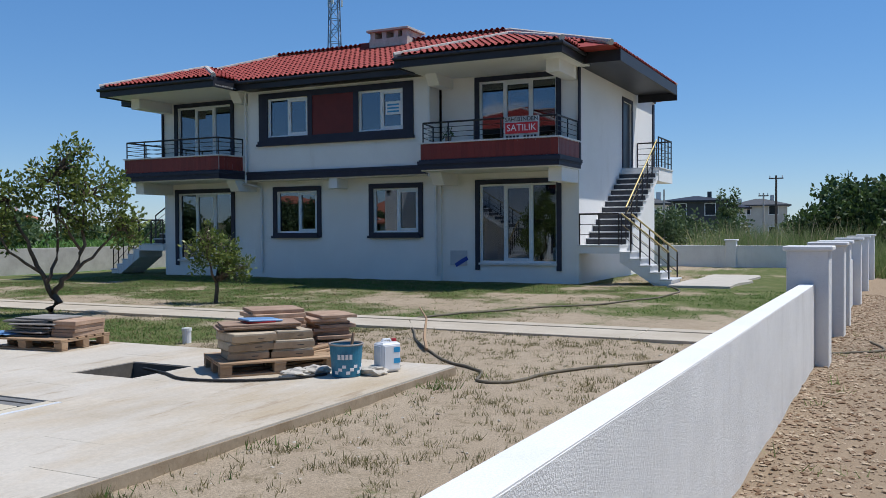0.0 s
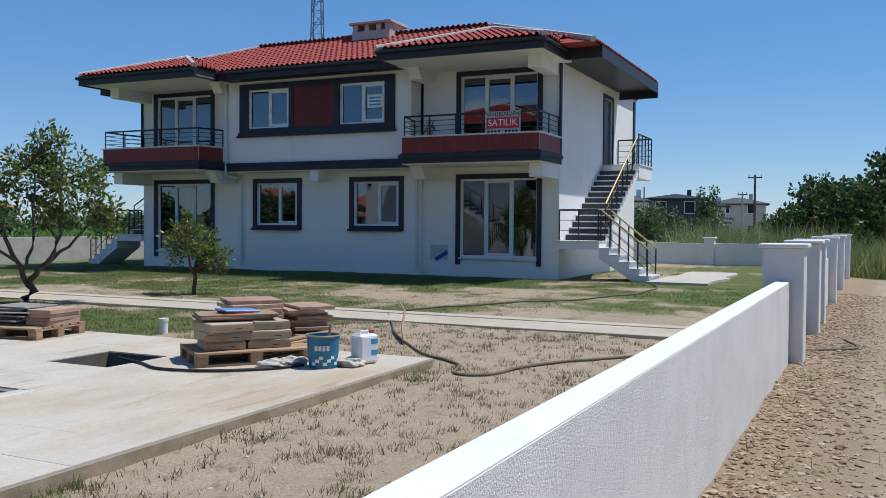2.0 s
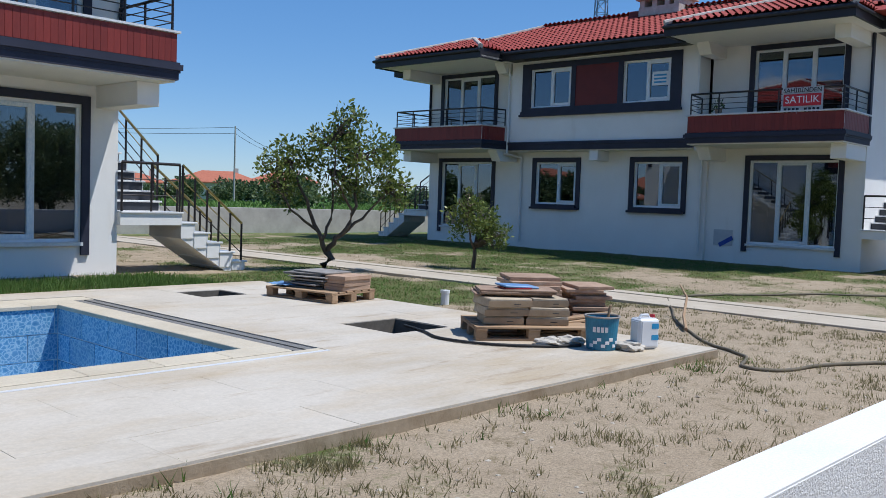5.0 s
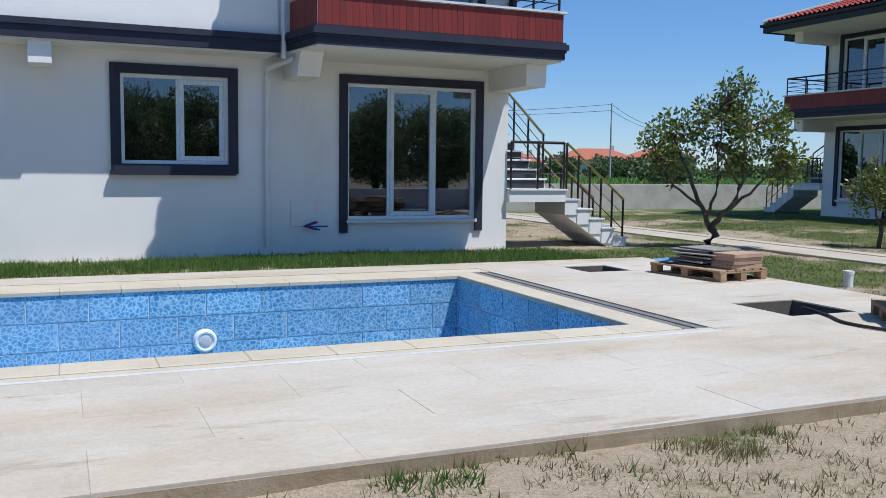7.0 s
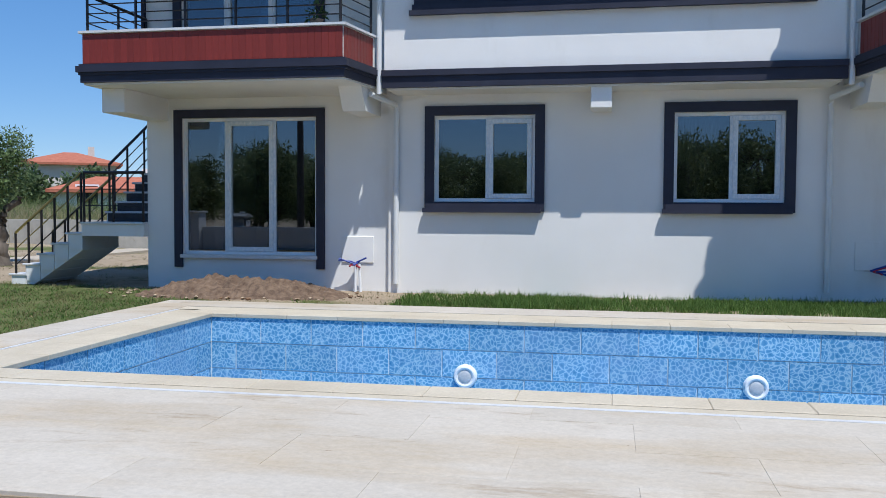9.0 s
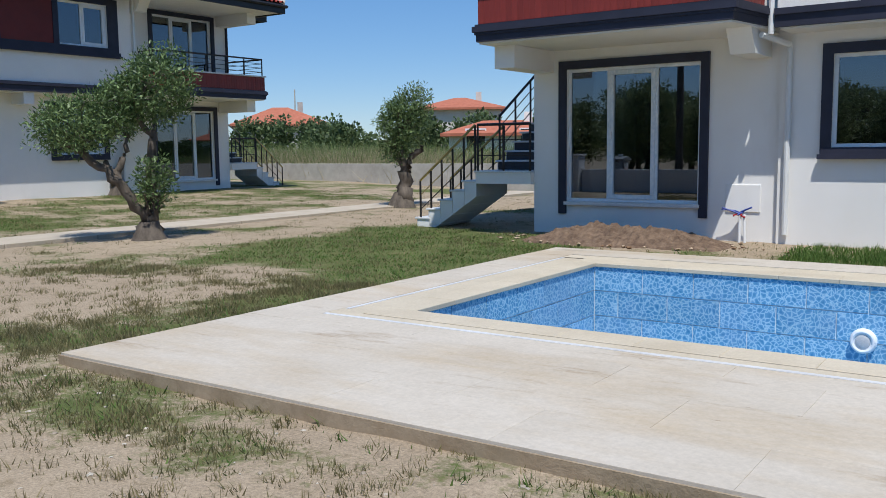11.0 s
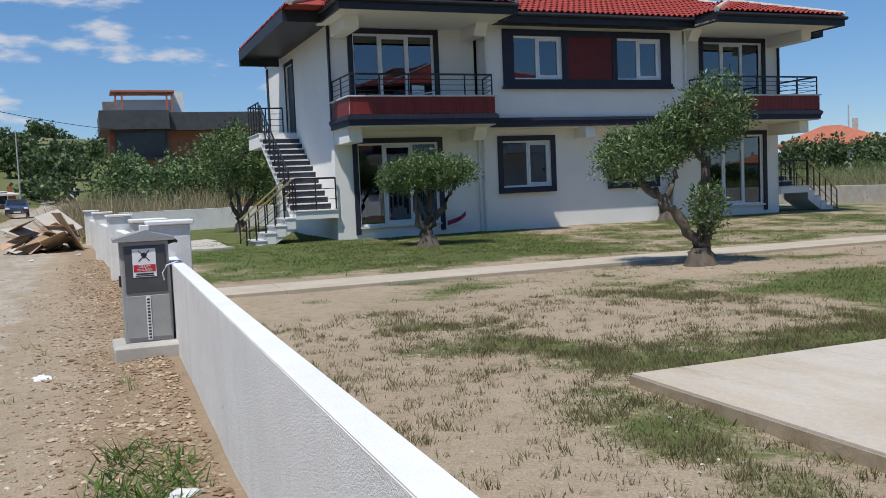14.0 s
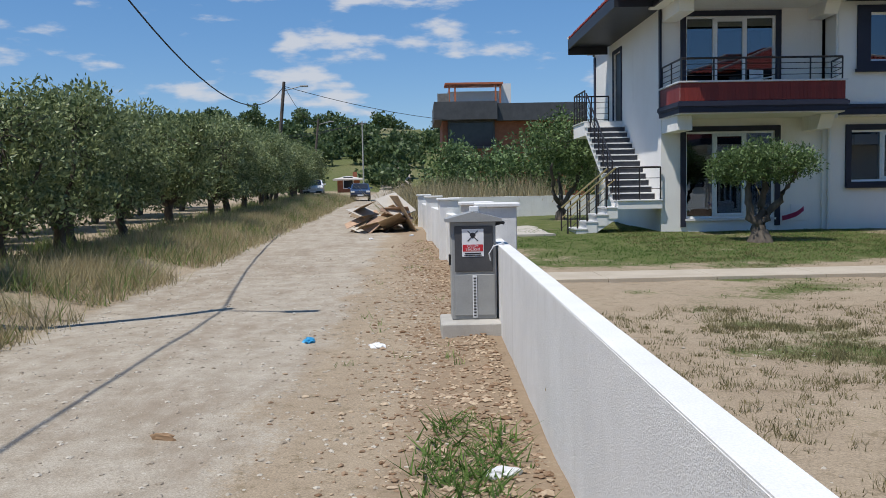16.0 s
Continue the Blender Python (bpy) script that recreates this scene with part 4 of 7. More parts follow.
    for x0, x1 in ((PX0 - 0.30, PX0 + 0.02), (PX1 - 0.02, PX1 + 0.30)):
        for i in range(6):
            part("edge_stone", boxes((x0, x1, PY0 + 0.02 + (PY1 - PY0 - 0.04) * i / 6 + 0.0008, PY0 + 0.02 + (PY1 - PY0 - 0.04) * (i + 1) / 6 - 0.0008, zt - 0.045, zt + 0.004), bevel=0.006), COPING, edge)
    # channel bed and grating bars
    x0, x1, y0, y1 = PX0 - 0.30, PX1 + 0.30, PY0 - 0.30, PY1 + 0.30
    part("channel", boxes((GX0, GX1, GY0, y0, -0.2, zt - 0.05), (GX0, GX1, y1, GY1, -0.2, zt - 0.05), (GX0, x0, y0, y1, -0.2, zt - 0.05), (x1, GX1, y0, y1, -0.2, zt - 0.05)), COPING, edge)
    part("channel_cover", boxes((GX0, GX1, GY0 + 0.07, y0 - 0.012, zt - 0.05, zt - 0.004)), COPING, edge)
    part("channel_cover", boxes((GX0 + 0.0, x0 - 0.012, y0 - 0.012, GY1 - 0.3, zt - 0.05, zt - 0.004)), COPING, edge)
    part("channel_cover", boxes((GX0, GX1, y1 + 0.014, GY1 - 0.02, zt - 0.05, zt - 0.004)), COPING, edge)
    part("tile_line", boxes((GX0 + 0.02, GX1, GY0 + 0.0, GY0 + 0.05, zt - 0.05, zt + 0.003)), TREAD, edge, "white trim strip")
    part("tile_line", boxes((GX0 + 0.03, GX0 + 0.07, GY0 + 0.3, y1, zt - 0.05, zt + 0.003)), TREAD, edge, "white trim strip")
    for i in range(2):
        part("grating", boxes((x1 + 0.03 + 0.13 * i, x1 + 0.12 + 0.13 * i, GY0 + 0.02, GY1 - 0.03, zt - 0.05, zt - 0.006)), GRATE, edge, "grey slotted grating")
    # underwater lamps
    for x in (-1.56, 1.56):
        lamp = thing("pool_lamp", "round white underwater lamp on the pool wall", "pool lamp", pose(x, PY1, -0.53, 90), group="pool lamps")
        rim = bmesh.new()
        bmesh.ops.create_cone(rim, cap_ends=True, segments=32, radius1=0.135, radius2=0.115, depth=0.05)
        part("body", rim, PVC, lamp, at=pose(0, 0, 0.025))
        ring = bmesh.new()
        pts = [(0.105 * math.cos(a), 0.105 * math.sin(a), 0.05) for a in np.linspace(0, 2 * math.pi, 33)]
        tube(ring, pts, 0.02, 8)
        part("rim", ring, PVC, lamp)
        lens = bmesh.new()
        bmesh.ops.create_uvsphere(lens, u_segments=20, v_segments=8, radius=0.075)
        bmesh.ops.scale(lens, vec=(1, 1, 0.25), verts=lens.verts)
        part("lens", lens, CURTAIN, lamp, "grey glass lens", at=pose(0, 0, 0.052))


build_deck()

# ---- boundary walls
def stucco():
    k = Mat("white_rough_render", 0.9, spec=0.15).world()
    big, fine = k.noise(1.1, 5, 0.7), k.noise(85, 3, 0.7)
    col = k.ramp(big, (0.25, (0.66, 0.655, 0.64)), (0.7, (0.78, 0.775, 0.76)))
    drip = k.ramp(k.noise(3.0, 5, 0.7, (1.0, 1.0, 0.12)), (0.55, (1, 1, 1)), (0.85, (0.80, 0.79, 0.76)))
    col = k.mix(1.0, col, drip, "MULTIPLY")
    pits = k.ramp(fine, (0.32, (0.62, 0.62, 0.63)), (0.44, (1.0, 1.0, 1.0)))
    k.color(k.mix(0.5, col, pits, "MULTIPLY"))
    k.bump(fine, 0.6, 0.014)
    return k.m


STUCCO = stucco()
TOPCOAT = mottled("white_wall_top", (0.72, 0.715, 0.70), (0.80, 0.795, 0.785), 2.5, 0.85, 90, 0.2, spec=0.2)

weather(TOPCOAT, (0.30, 0.24, 0.18), 0.70, 0.73, 6.0, (1, 1, 1))


SKEW = pose(0, 0, 0, 0, 0, -0.605)
SKEW_WEST = pose(0, 0, 0, 0, 0, -1.1)             # the pool plot's wall west of the middle
SKEW_FAR = pose(-16.4, 0.12, 0, 0, 0, 2.2)        # the neighbour plot's wall turns towards the road


def wall_run(name, x0, x1, y0, y1, z0, z1, turn=None, bare=False):
    ob = thing(name, "bare grey concrete boundary wall" if bare else "white rendered boundary wall with a smooth top", "wall", turn or (SKEW if "south" in name else None), kind="structure")
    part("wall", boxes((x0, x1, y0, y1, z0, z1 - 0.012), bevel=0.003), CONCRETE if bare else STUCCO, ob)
    part("wall_top", boxes((x0, x1, y0 + 0.002, y1 - 0.002, z1 - 0.03, z1), bevel=0.006), CONCRETE if bare else TOPCOAT, ob)
    return ob


def pillar(x, y, w, z0, z1, turn=None):
    ob = thing("wall_pillar", "white rendered gate pillar with a flat cap", "pillar", turn or (SKEW if y < 2 else None), group="wall pillars", kind="structure")
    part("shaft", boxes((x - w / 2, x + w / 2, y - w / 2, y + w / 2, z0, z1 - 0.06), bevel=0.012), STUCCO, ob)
    part("cap", boxes((x - w / 2 - 0.05, x + w / 2 + 0.05, y - w / 2 - 0.05, y + w / 2 + 0.05, z1 - 0.06, z1), bevel=0.012), TOPCOAT, ob)
    return ob


wall_run("wall_south", 0.0, 13.3, WY0, WY1, ROAD - 0.3, WTOP)
wall_run("wall_south", -13.3, -0.012, WY0, WY1 - 0.038, ROAD - 0.3, WTOP, SKEW_WEST)
wall_run("wall_south", -21.1, -0.1, WY0, WY1, ROAD - 0.3, WTOP + 0.12, SKEW_FAR)
wall_run("wall_south", 19.5, 36.5, WY0, WY1, ROAD - 0.3, WTOP)
for x, z in ((13.6, 1.28), (17.3, 1.28), (19.2, 1.28), (24.5, 1.28), (30.0, 1.28), (36.4, 1.28)):
    pillar(x, 0.98, 0.55, ROAD - 0.3, z)
pillar(-13.6, 0.98, 0.55, ROAD - 0.3, 1.27, SKEW_WEST)
for x in (0.2, -6.6, -13.6, -21.0):
    pillar(x, 0.98, 0.5, ROAD - 0.3, 1.25, SKEW_FAR)
wall_run("wall_east", 36.4, 36.6, 1.3, 27.8, -0.3, 0.85)
wall_run("wall_west", -37.6, -37.4, 1.3, 27.8, -0.3, 1.1)
wall_run("wall_north", -37.4, 36.4, 27.8, 28.0, -0.3, 0.95, bare=True)
pillar(36.5, 5.4, 0.4, -0.3, 1.1)
# garden paths
PATHSTONE = mottled("sandy_path_concrete", (0.42, 0.355, 0.27), (0.52, 0.455, 0.36), 1.2, 0.9, 40, 0.2, placed=True)
for x0, x1 in ((12.1, 13.4), (-15.35, -14.05)):
    path = thing("garden_path", "pale concrete garden path with a kerb line", "path", kind="structure")
    zz = 0.035 if x0 > 0 else 0.045
    n = 15
    for i in range(n):
        ya, yb = 1.3 + (27 - 1.3) * i / n, 1.3 + (27 - 1.3) * (i + 1) / n
        part("slab", boxes((x0, x1 - 0.35, ya, yb - 0.012, zz - 0.2, zz), (x1 - 0.33, x1, ya, yb - 0.012, zz - 0.2, zz + 0.012), bevel=0.006), PATHSTONE, path)


# ---------------------------------------------------------------- plants
def leaf_material(name, dark, light, rough=0.5, through=0.3):
    k = Mat(name, rough, spec=0.3)
    rnd = k.n.new("ShaderNodeNewGeometry").outputs["Random Per Island"]
    col = k.ramp(rnd, (0.0, dark), (0.65, tuple((a + b) / 2 for a, b in zip(dark, light))), (1.0, light))
    k.color(col)
    tr = k.n.new("ShaderNodeBsdfTranslucent")
    k.l.new(col, tr.inputs[0])
    mx = k.n.new("ShaderNodeMixShader")
    mx.inputs[0].default_value = through
    k.l.new(k.b.outputs[0], mx.inputs[1])
    k.l.new(tr.outputs[0], mx.inputs[2])
    k.l.new(mx.outputs[0], k.n["Material Output"].inputs[0])
    return k.m


OLIVE = leaf_material("olive_leaves", (0.035, 0.070, 0.020), (0.25, 0.345, 0.135), 0.45, 0.22)
CITRUS = leaf_material("fruit_tree_leaves", (0.055, 0.095, 0.018), (0.29, 0.33, 0.085), 0.4, 0.32)
BUSH = leaf_material("fig_leaves", (0.024, 0.048, 0.014), (0.11, 0.17, 0.05))
WOOD = leaf_material("far_woods", (0.040, 0.072, 0.026), (0.18, 0.24, 0.10))
GROVE = leaf_material("grove_olive_leaves", (0.080, 0.118, 0.042), (0.42, 0.47, 0.225), 0.45, 0.32)
BLADE = leaf_material("grass_blades", (0.13, 0.125, 0.050), (0.38, 0.32, 0.17), 0.7, 0.5)
GREENBLADE = leaf_material("green_grass_blades", (0.060, 0.125, 0.024), (0.19, 0.29, 0.075), 0.7, 0.5)
STRAW = leaf_material("dry_tall_grass", (0.26, 0.22, 0.11), (0.62, 0.53, 0.33), 0.8, 0.45)
REED = leaf_material("green_tall_grass", (0.10, 0.16, 0.04), (0.34, 0.39, 0.16), 0.8, 0.45)
CROP = leaf_material("crop_leaves", (0.07, 0.15, 0.025), (0.19, 0.30, 0.07), 0.6)
BARK = mottled("grey_bark", (0.06, 0.048, 0.038), (0.17, 0.14, 0.11), 6, 0.9, 35, 0.9, stretch=(1, 1, 0.35))
DARKBARK = mottled("brown_bark", (0.075, 0.052, 0.036), (0.17, 0.125, 0.09), 8, 0.9, 40, 0.8, stretch=(1, 1, 0.35))


def leaves_mesh(name, centres, per, spread, size, slim, material, rng):
    """Many small pointed leaves gathered in tufts round the given centres."""
    c = np.repeat(np.asarray(centres), per, axis=0)
    n = len(c)
    off = rng.normal(size=(n, 3))
    off *= spread * rng.random((n, 1)) ** 0.5 / np.linalg.norm(off, axis=1, keepdims=True)
    p = c + off
    d = off / (np.linalg.norm(off, axis=1, keepdims=True) + 1e-9) + rng.normal(scale=0.7, size=(n, 3)) + (0, 0, 0.35)
    d /= np.linalg.norm(d, axis=1, keepdims=True)
    s = np.cross(d, rng.normal(size=(n, 3)))
    s /= np.linalg.norm(s, axis=1, keepdims=True) + 1e-9
    ln = size * (0.6 + 0.8 * rng.random((n, 1)))
    v = np.stack([p, p + d * ln * 0.5 + s * ln * slim, p + d * ln, p + d * ln * 0.5 - s * ln * slim], 1).reshape(-1, 3)
    me = bpy.data.meshes.new(name)
    me.vertices.add(4 * n)
    me.vertices.foreach_set("co", v.astype(np.float32).ravel())
    me.loops.add(4 * n)
    me.loops.foreach_set("vertex_index", np.arange(4 * n, dtype=np.int32))
    me.polygons.add(n)
    me.polygons.foreach_set("loop_start", np.arange(0, 4 * n, 4, dtype=np.int32))
    me.update(calc_edges=True)
    me.materials.append(material)
    return me


def in_blob(rng, centre, radii, n, shell=0.45):
    """Points in an uneven egg, more of them near its skin."""
    d = rng.normal(size=(n, 3))
    d /= np.linalg.norm(d, axis=1, keepdims=True)
    r = shell + (1 - shell) * rng.random((n, 1)) ** 0.6
    lump = np.array([[0.85 + 0.30 * noise.noise(Vector(v) * 2.2 + Vector(centre))] for v in d])
    return np.asarray(centre) + d * r * lump * np.asarray(radii)


def gnarl(rng, pts, amount):
    """Points between the given ones, off the straight line by a little."""
    out = []
    for a, b in zip(pts, pts[1:]):
        a, b = Vector(a), Vector(b)
        for i in range(4):
            out.append(a.lerp(b, i / 4) + Vector(rng.normal(scale=amount, size=3)) * (1 if i else 0.3))
    out.append(Vector(pts[-1]))
    return out


def tree(name, label, m, limbs, blobs, leaf, bark, seed, per=16, spread=0.16, size=0.10, slim=0.17, root=None, group="garden trees"):
    """limbs: (points, radius at foot, radius at tip); blobs: (centre, radii, tufts)."""
    rng = np.random.default_rng(seed)
    ob = thing(name, label, "tree", m, group=group)
    trunk = bmesh.new()
    for pts, r0, r1 in limbs:
        tube(trunk, gnarl(rng, pts, 0.25 * r0 + 0.01), r0, 8, r1)
    if root:
        bmesh.ops.create_cone(trunk, segments=12, radius1=root, radius2=root * 0.45, depth=root * 1.1, matrix=Matrix.Translation((0, 0, root * 0.4)))
        for v in trunk.verts:
            v.co += Vector((bumpy(v.co.x * 9, v.co.z * 9, 1, seed), bumpy(v.co.y * 9, v.co.z * 9, 1, seed + 3), 0)) * 0.05
    tips = []
    for centre, radii, n in blobs:
        pts = in_blob(rng, centre, radii, n)
        tips.append(pts)
        foot = min((Vector(l[0][-1]) for l in limbs), key=lambda q: (q - Vector(centre)).length)
        for q in pts[:: max(1, n // 14)]:
            tube(trunk, gnarl(rng, [foot, foot.lerp(Vector(q), 0.5) + Vector((0, 0, 0.05)), q], 0.03), 0.022, 5, 0.005)
    part("trunk", mesh_of(trunk, "trunk", bark, smooth=True), None, ob)
    part("crown", leaves_mesh("crown", np.concatenate(tips), per, spread, size, slim, leaf, rng), None, ob)
    return ob


# the fruit trees on the east lawn
tree("fruit_tree", "young fruit tree with spreading bare limbs and thin leaves", pose(11.34, 13.46, 0, 0, 0, -40),
     [([(0, 0, -0.1), (0, 0, 0.4)], 0.085, 0.075), ([(0, 0, 0.38), (-0.25, 0.1, 0.9), (-0.45, 0.1, 1.5), (-0.75, 0.2, 2.1)], 0.05, 0.018), ([(0, 0, 0.38), (0.30, -0.1, 0.75), (0.55, 0.0, 1.3), (0.55, 0.1, 2.2)], 0.06, 0.018),
      ([(0.3, -0.1, 0.75), (0.8, 0.1, 1.2), (1.15, 0.1, 1.6)], 0.035, 0.014), ([(-0.1, 0, 0.6), (0.1, 0.35, 1.2), (0.05, 0.4, 2.0)], 0.035, 0.014), ([(-0.2, 0.1, 0.8), (-0.7, -0.2, 1.2), (-1.0, -0.2, 1.7)], 0.03, 0.012),
      ([(0.5, 0, 1.2), (0.1, -0.3, 1.8), (0.1, -0.2, 2.6)], 0.03, 0.01)],
     [((-0.85, 0.1, 2.05), (0.62, 0.6, 0.62), 62), ((0.0, 0.1, 2.35), (0.65, 0.65, 0.62), 62), ((0.75, 0.0, 2.15), (0.75, 0.65, 0.75), 90), ((0.35, 0.0, 2.85), (0.45, 0.4, 0.45), 28), ((1.3, 0.1, 1.65), (0.38, 0.4, 0.5), 34),
      ((-0.9, 0.0, 1.5), (0.35, 0.4, 0.35), 14), ((0.3, 0.1, 1.7), (0.6, 0.5, 0.3), 22)], CITRUS, DARKBARK, 3, 18, 0.16, 0.090, 0.25)
tree("fruit_tree", "small bushy fruit tree with light green leaves", pose(14.76, 12.6, 0),
     [([(0, 0, -0.1), (0, 0, 0.5)], 0.045, 0.04), ([(0, 0, 0.45), (0.2, 0.1, 0.9), (0.3, 0.1, 1.3)], 0.028, 0.01), ([(0, 0, 0.45), (-0.2, 0, 0.9), (-0.25, 0.1, 1.3)], 0.028, 0.01)],
     [((-0.05, 0, 1.05), (0.62, 0.6, 0.5), 70), ((0.4, -0.25, 0.75), (0.42, 0.4, 0.3), 26), ((-0.1, 0.1, 1.4), (0.35, 0.35, 0.25), 16)], CITRUS, DARKBARK, 5, 20, 0.14, 0.085, 0.25)

# old olive trees on the west lawn
tree("olive_tree", "old pruned olive with a flat round crown on forked limbs", pose(-20.6, 7.9, 0.12, 0, 0, 70),
     [([(0, 0, -0.2), (0.0, 0, 0.45)], 0.22, 0.15), ([(0, 0, 0.35), (-0.25, 0, 0.95), (-0.15, 0.05, 1.6)], 0.12, 0.05), ([(0.05, 0, 0.4), (0.45, 0, 0.95), (0.75, 0.0, 1.6)], 0.10, 0.04), ([(0, 0, 0.4), (0.1, 0.2, 1.1), (0.1, 0.2, 1.7)], 0.10, 0.04)],
     [((-0.45, 0, 1.72), (0.82, 0.8, 0.46), 200), ((0.5, 0.0, 1.80), (0.88, 0.8, 0.44), 200), ((0.0, 0.1, 2.0), (0.78, 0.75, 0.38), 90)], OLIVE, BARK, 7, 26, 0.16, 0.085, 0.16, 0.32)
tree("olive_tree", "old olive with leaning forked trunk and three separate crowns", pose(-12.94, 10.11, 0.0, 0, 0, 55),
     [([(0, 0, -0.15), (0.03, 0, 0.35)], 0.22, 0.14), ([(0, 0, 0.3), (-0.35, 0, 0.85), (-0.75, 0.0, 1.3), (-1.05, 0.05, 1.65)], 0.095, 0.06), ([(0.05, 0, 0.3), (0.10, 0.05, 0.8), (0.08, 0.05, 1.35), (0.15, 0.0, 1.9)], 0.10, 0.06),
      ([(-0.95, 0.05, 1.5), (-1.4, 0.0, 1.75)], 0.05, 0.02), ([(0.15, 0, 1.8), (-0.2, 0.1, 2.3)], 0.05, 0.02)],
     [((-1.05, 0.0, 1.98), (0.92, 0.85, 0.55), 240), ((0.25, 0.0, 2.6), (0.76, 0.72, 0.78), 240), ((-0.3, 0.05, 2.45), (0.55, 0.5, 0.5), 100), ((0.12, -0.1, 1.0), (0.36, 0.34, 0.5), 60)], OLIVE, BARK, 8, 26, 0.15, 0.08, 0.16, 0.34)
tree("olive_tree", "old olive with leaning trunk behind another olive", pose(-23.6, 17.2, 0.25, 0, 0, 60),
     [([(0, 0, -0.2), (-0.1, 0, 0.6)], 0.26, 0.18), ([(-0.1, 0, 0.5), (-0.5, 0, 1.0), (-1.0, 0, 1.5)], 0.13, 0.05), ([(-0.1, 0, 0.5), (0.2, 0, 1.2), (0.3, 0, 1.7)], 0.12, 0.05)],
     [((-1.1, 0, 1.9), (0.8, 0.8, 0.5), 110), ((0.2, 0, 2.2), (0.8, 0.8, 0.6), 120)], OLIVE, BARK, 9, 15, 0.16, 0.09, 0.16, 0.4)
tree("olive_tree", "thick-stemmed olive with a tall narrow crown by the path", pose(-14.08, 18.9, 0.0, 0, 0, 35),
     [([(0, 0, -0.2), (0.1, 0, 0.5), (0.15, 0, 1.0)], 0.24, 0.16), ([(0.1, 0, 0.95), (0.3, 0, 1.35), (0.55, 0, 1.6)], 0.12, 0.06), ([(0.1, 0, 0.95), (0.0, 0, 1.4), (0.0, 0, 1.9)], 0.13, 0.05)],
     [((0.0, 0, 2.1), (0.78, 0.72, 0.85), 240), ((0.3, 0, 2.6), (0.6, 0.6, 0.62), 110), ((-0.15, 0, 1.5), (0.4, 0.4, 0.4), 40)], OLIVE, BARK, 10, 24, 0.16, 0.085, 0.16, 0.42)
tree("olive_tree", "broad dark olive standing inside the west boundary wall", pose(-32.5, 5.2, 0.3),
     [([(0, 0, -0.2), (0.0, 0, 0.5)], 0.20, 0.15), ([(0, 0, 0.4), (-0.5, 0.1, 1.2), (-0.9, 0.1, 2.0)], 0.10, 0.04), ([(0, 0, 0.4), (0.3, -0.3, 1.2), (0.9, -0.4, 2.0)], 0.10, 0.04), ([(0, 0, 0.4), (0.1, 0.6, 1.3), (0.0, 0.9, 2.2)], 0.10, 0.04)],
     [((0, 0.0, 2.7), (1.7, 1.8, 1.25), 380), ((0.2, 0.7, 2.1), (1.3, 1.3, 0.9), 140)], OLIVE, BARK, 11, 14, 0.26, 0.14, 0.2)

# the olive grove south of the road, with trunks under shaggy crowns
grove = []
for seed in (21, 22, 23):
    g = tree("olive_tree", "shaggy grey-green olive in the grove beside the road", pose(0, 0, -50),
             [([(0, 0, -0.3), (0.05, 0, 0.8)], 0.17, 0.13), ([(0, 0, 0.7), (-0.6, 0.2, 1.6), (-1.0, 0.3, 2.5)], 0.09, 0.03), ([(0, 0, 0.7), (0.6, -0.3, 1.7), (1.0, -0.2, 2.7)], 0.09, 0.03), ([(0, 0, 0.7), (0.1, 0.6, 1.8), (0.0, 0.6, 3.0)], 0.09, 0.03)],
             [((0, 0, 2.5), (1.9, 1.9, 1.5), 330), ((-0.7, 0.4, 3.3), (1.0, 1.0, 0.9), 110), ((0.8, -0.4, 3.0), (1.0, 1.1, 0.9), 110), ((0.2, -0.9, 1.7), (1.4, 1.0, 0.9), 90), ((0, 0.3, 1.35), (1.7, 1.7, 0.75), 130)], GROVE, BARK, seed, 15, 0.25, 0.135, 0.22, group="olive grove")
    grove.append(g)
rng = np.random.default_rng(5)
spots = []
for row, y in enumerate((-9.6, -13.8, -18.0)):
    for i in range(30 if row == 0 else 22 if row == 1 else 14):
        x = 24 - i * 3.6 - row * 2.0 + rng.uniform(-0.7, 0.7)
        spots.append((x, y + rng.uniform(-0.7, 0.7), rng.uniform(0.92, 1.15), rng.uniform(0, 360)))
for k, (x, y, sc, rot) in enumerate(spots):
    z = height(x, y)
    src = grove[k % 3]
    m = pose(x, y, z, 0, 0, rot)
    if k < 3:
        src.matrix_world = m @ Matrix.Scale(sc, 4)
        continue
    c = copy_thing(src, m)
    c.scale = (sc, sc, sc * rng.uniform(0.92, 1.12))


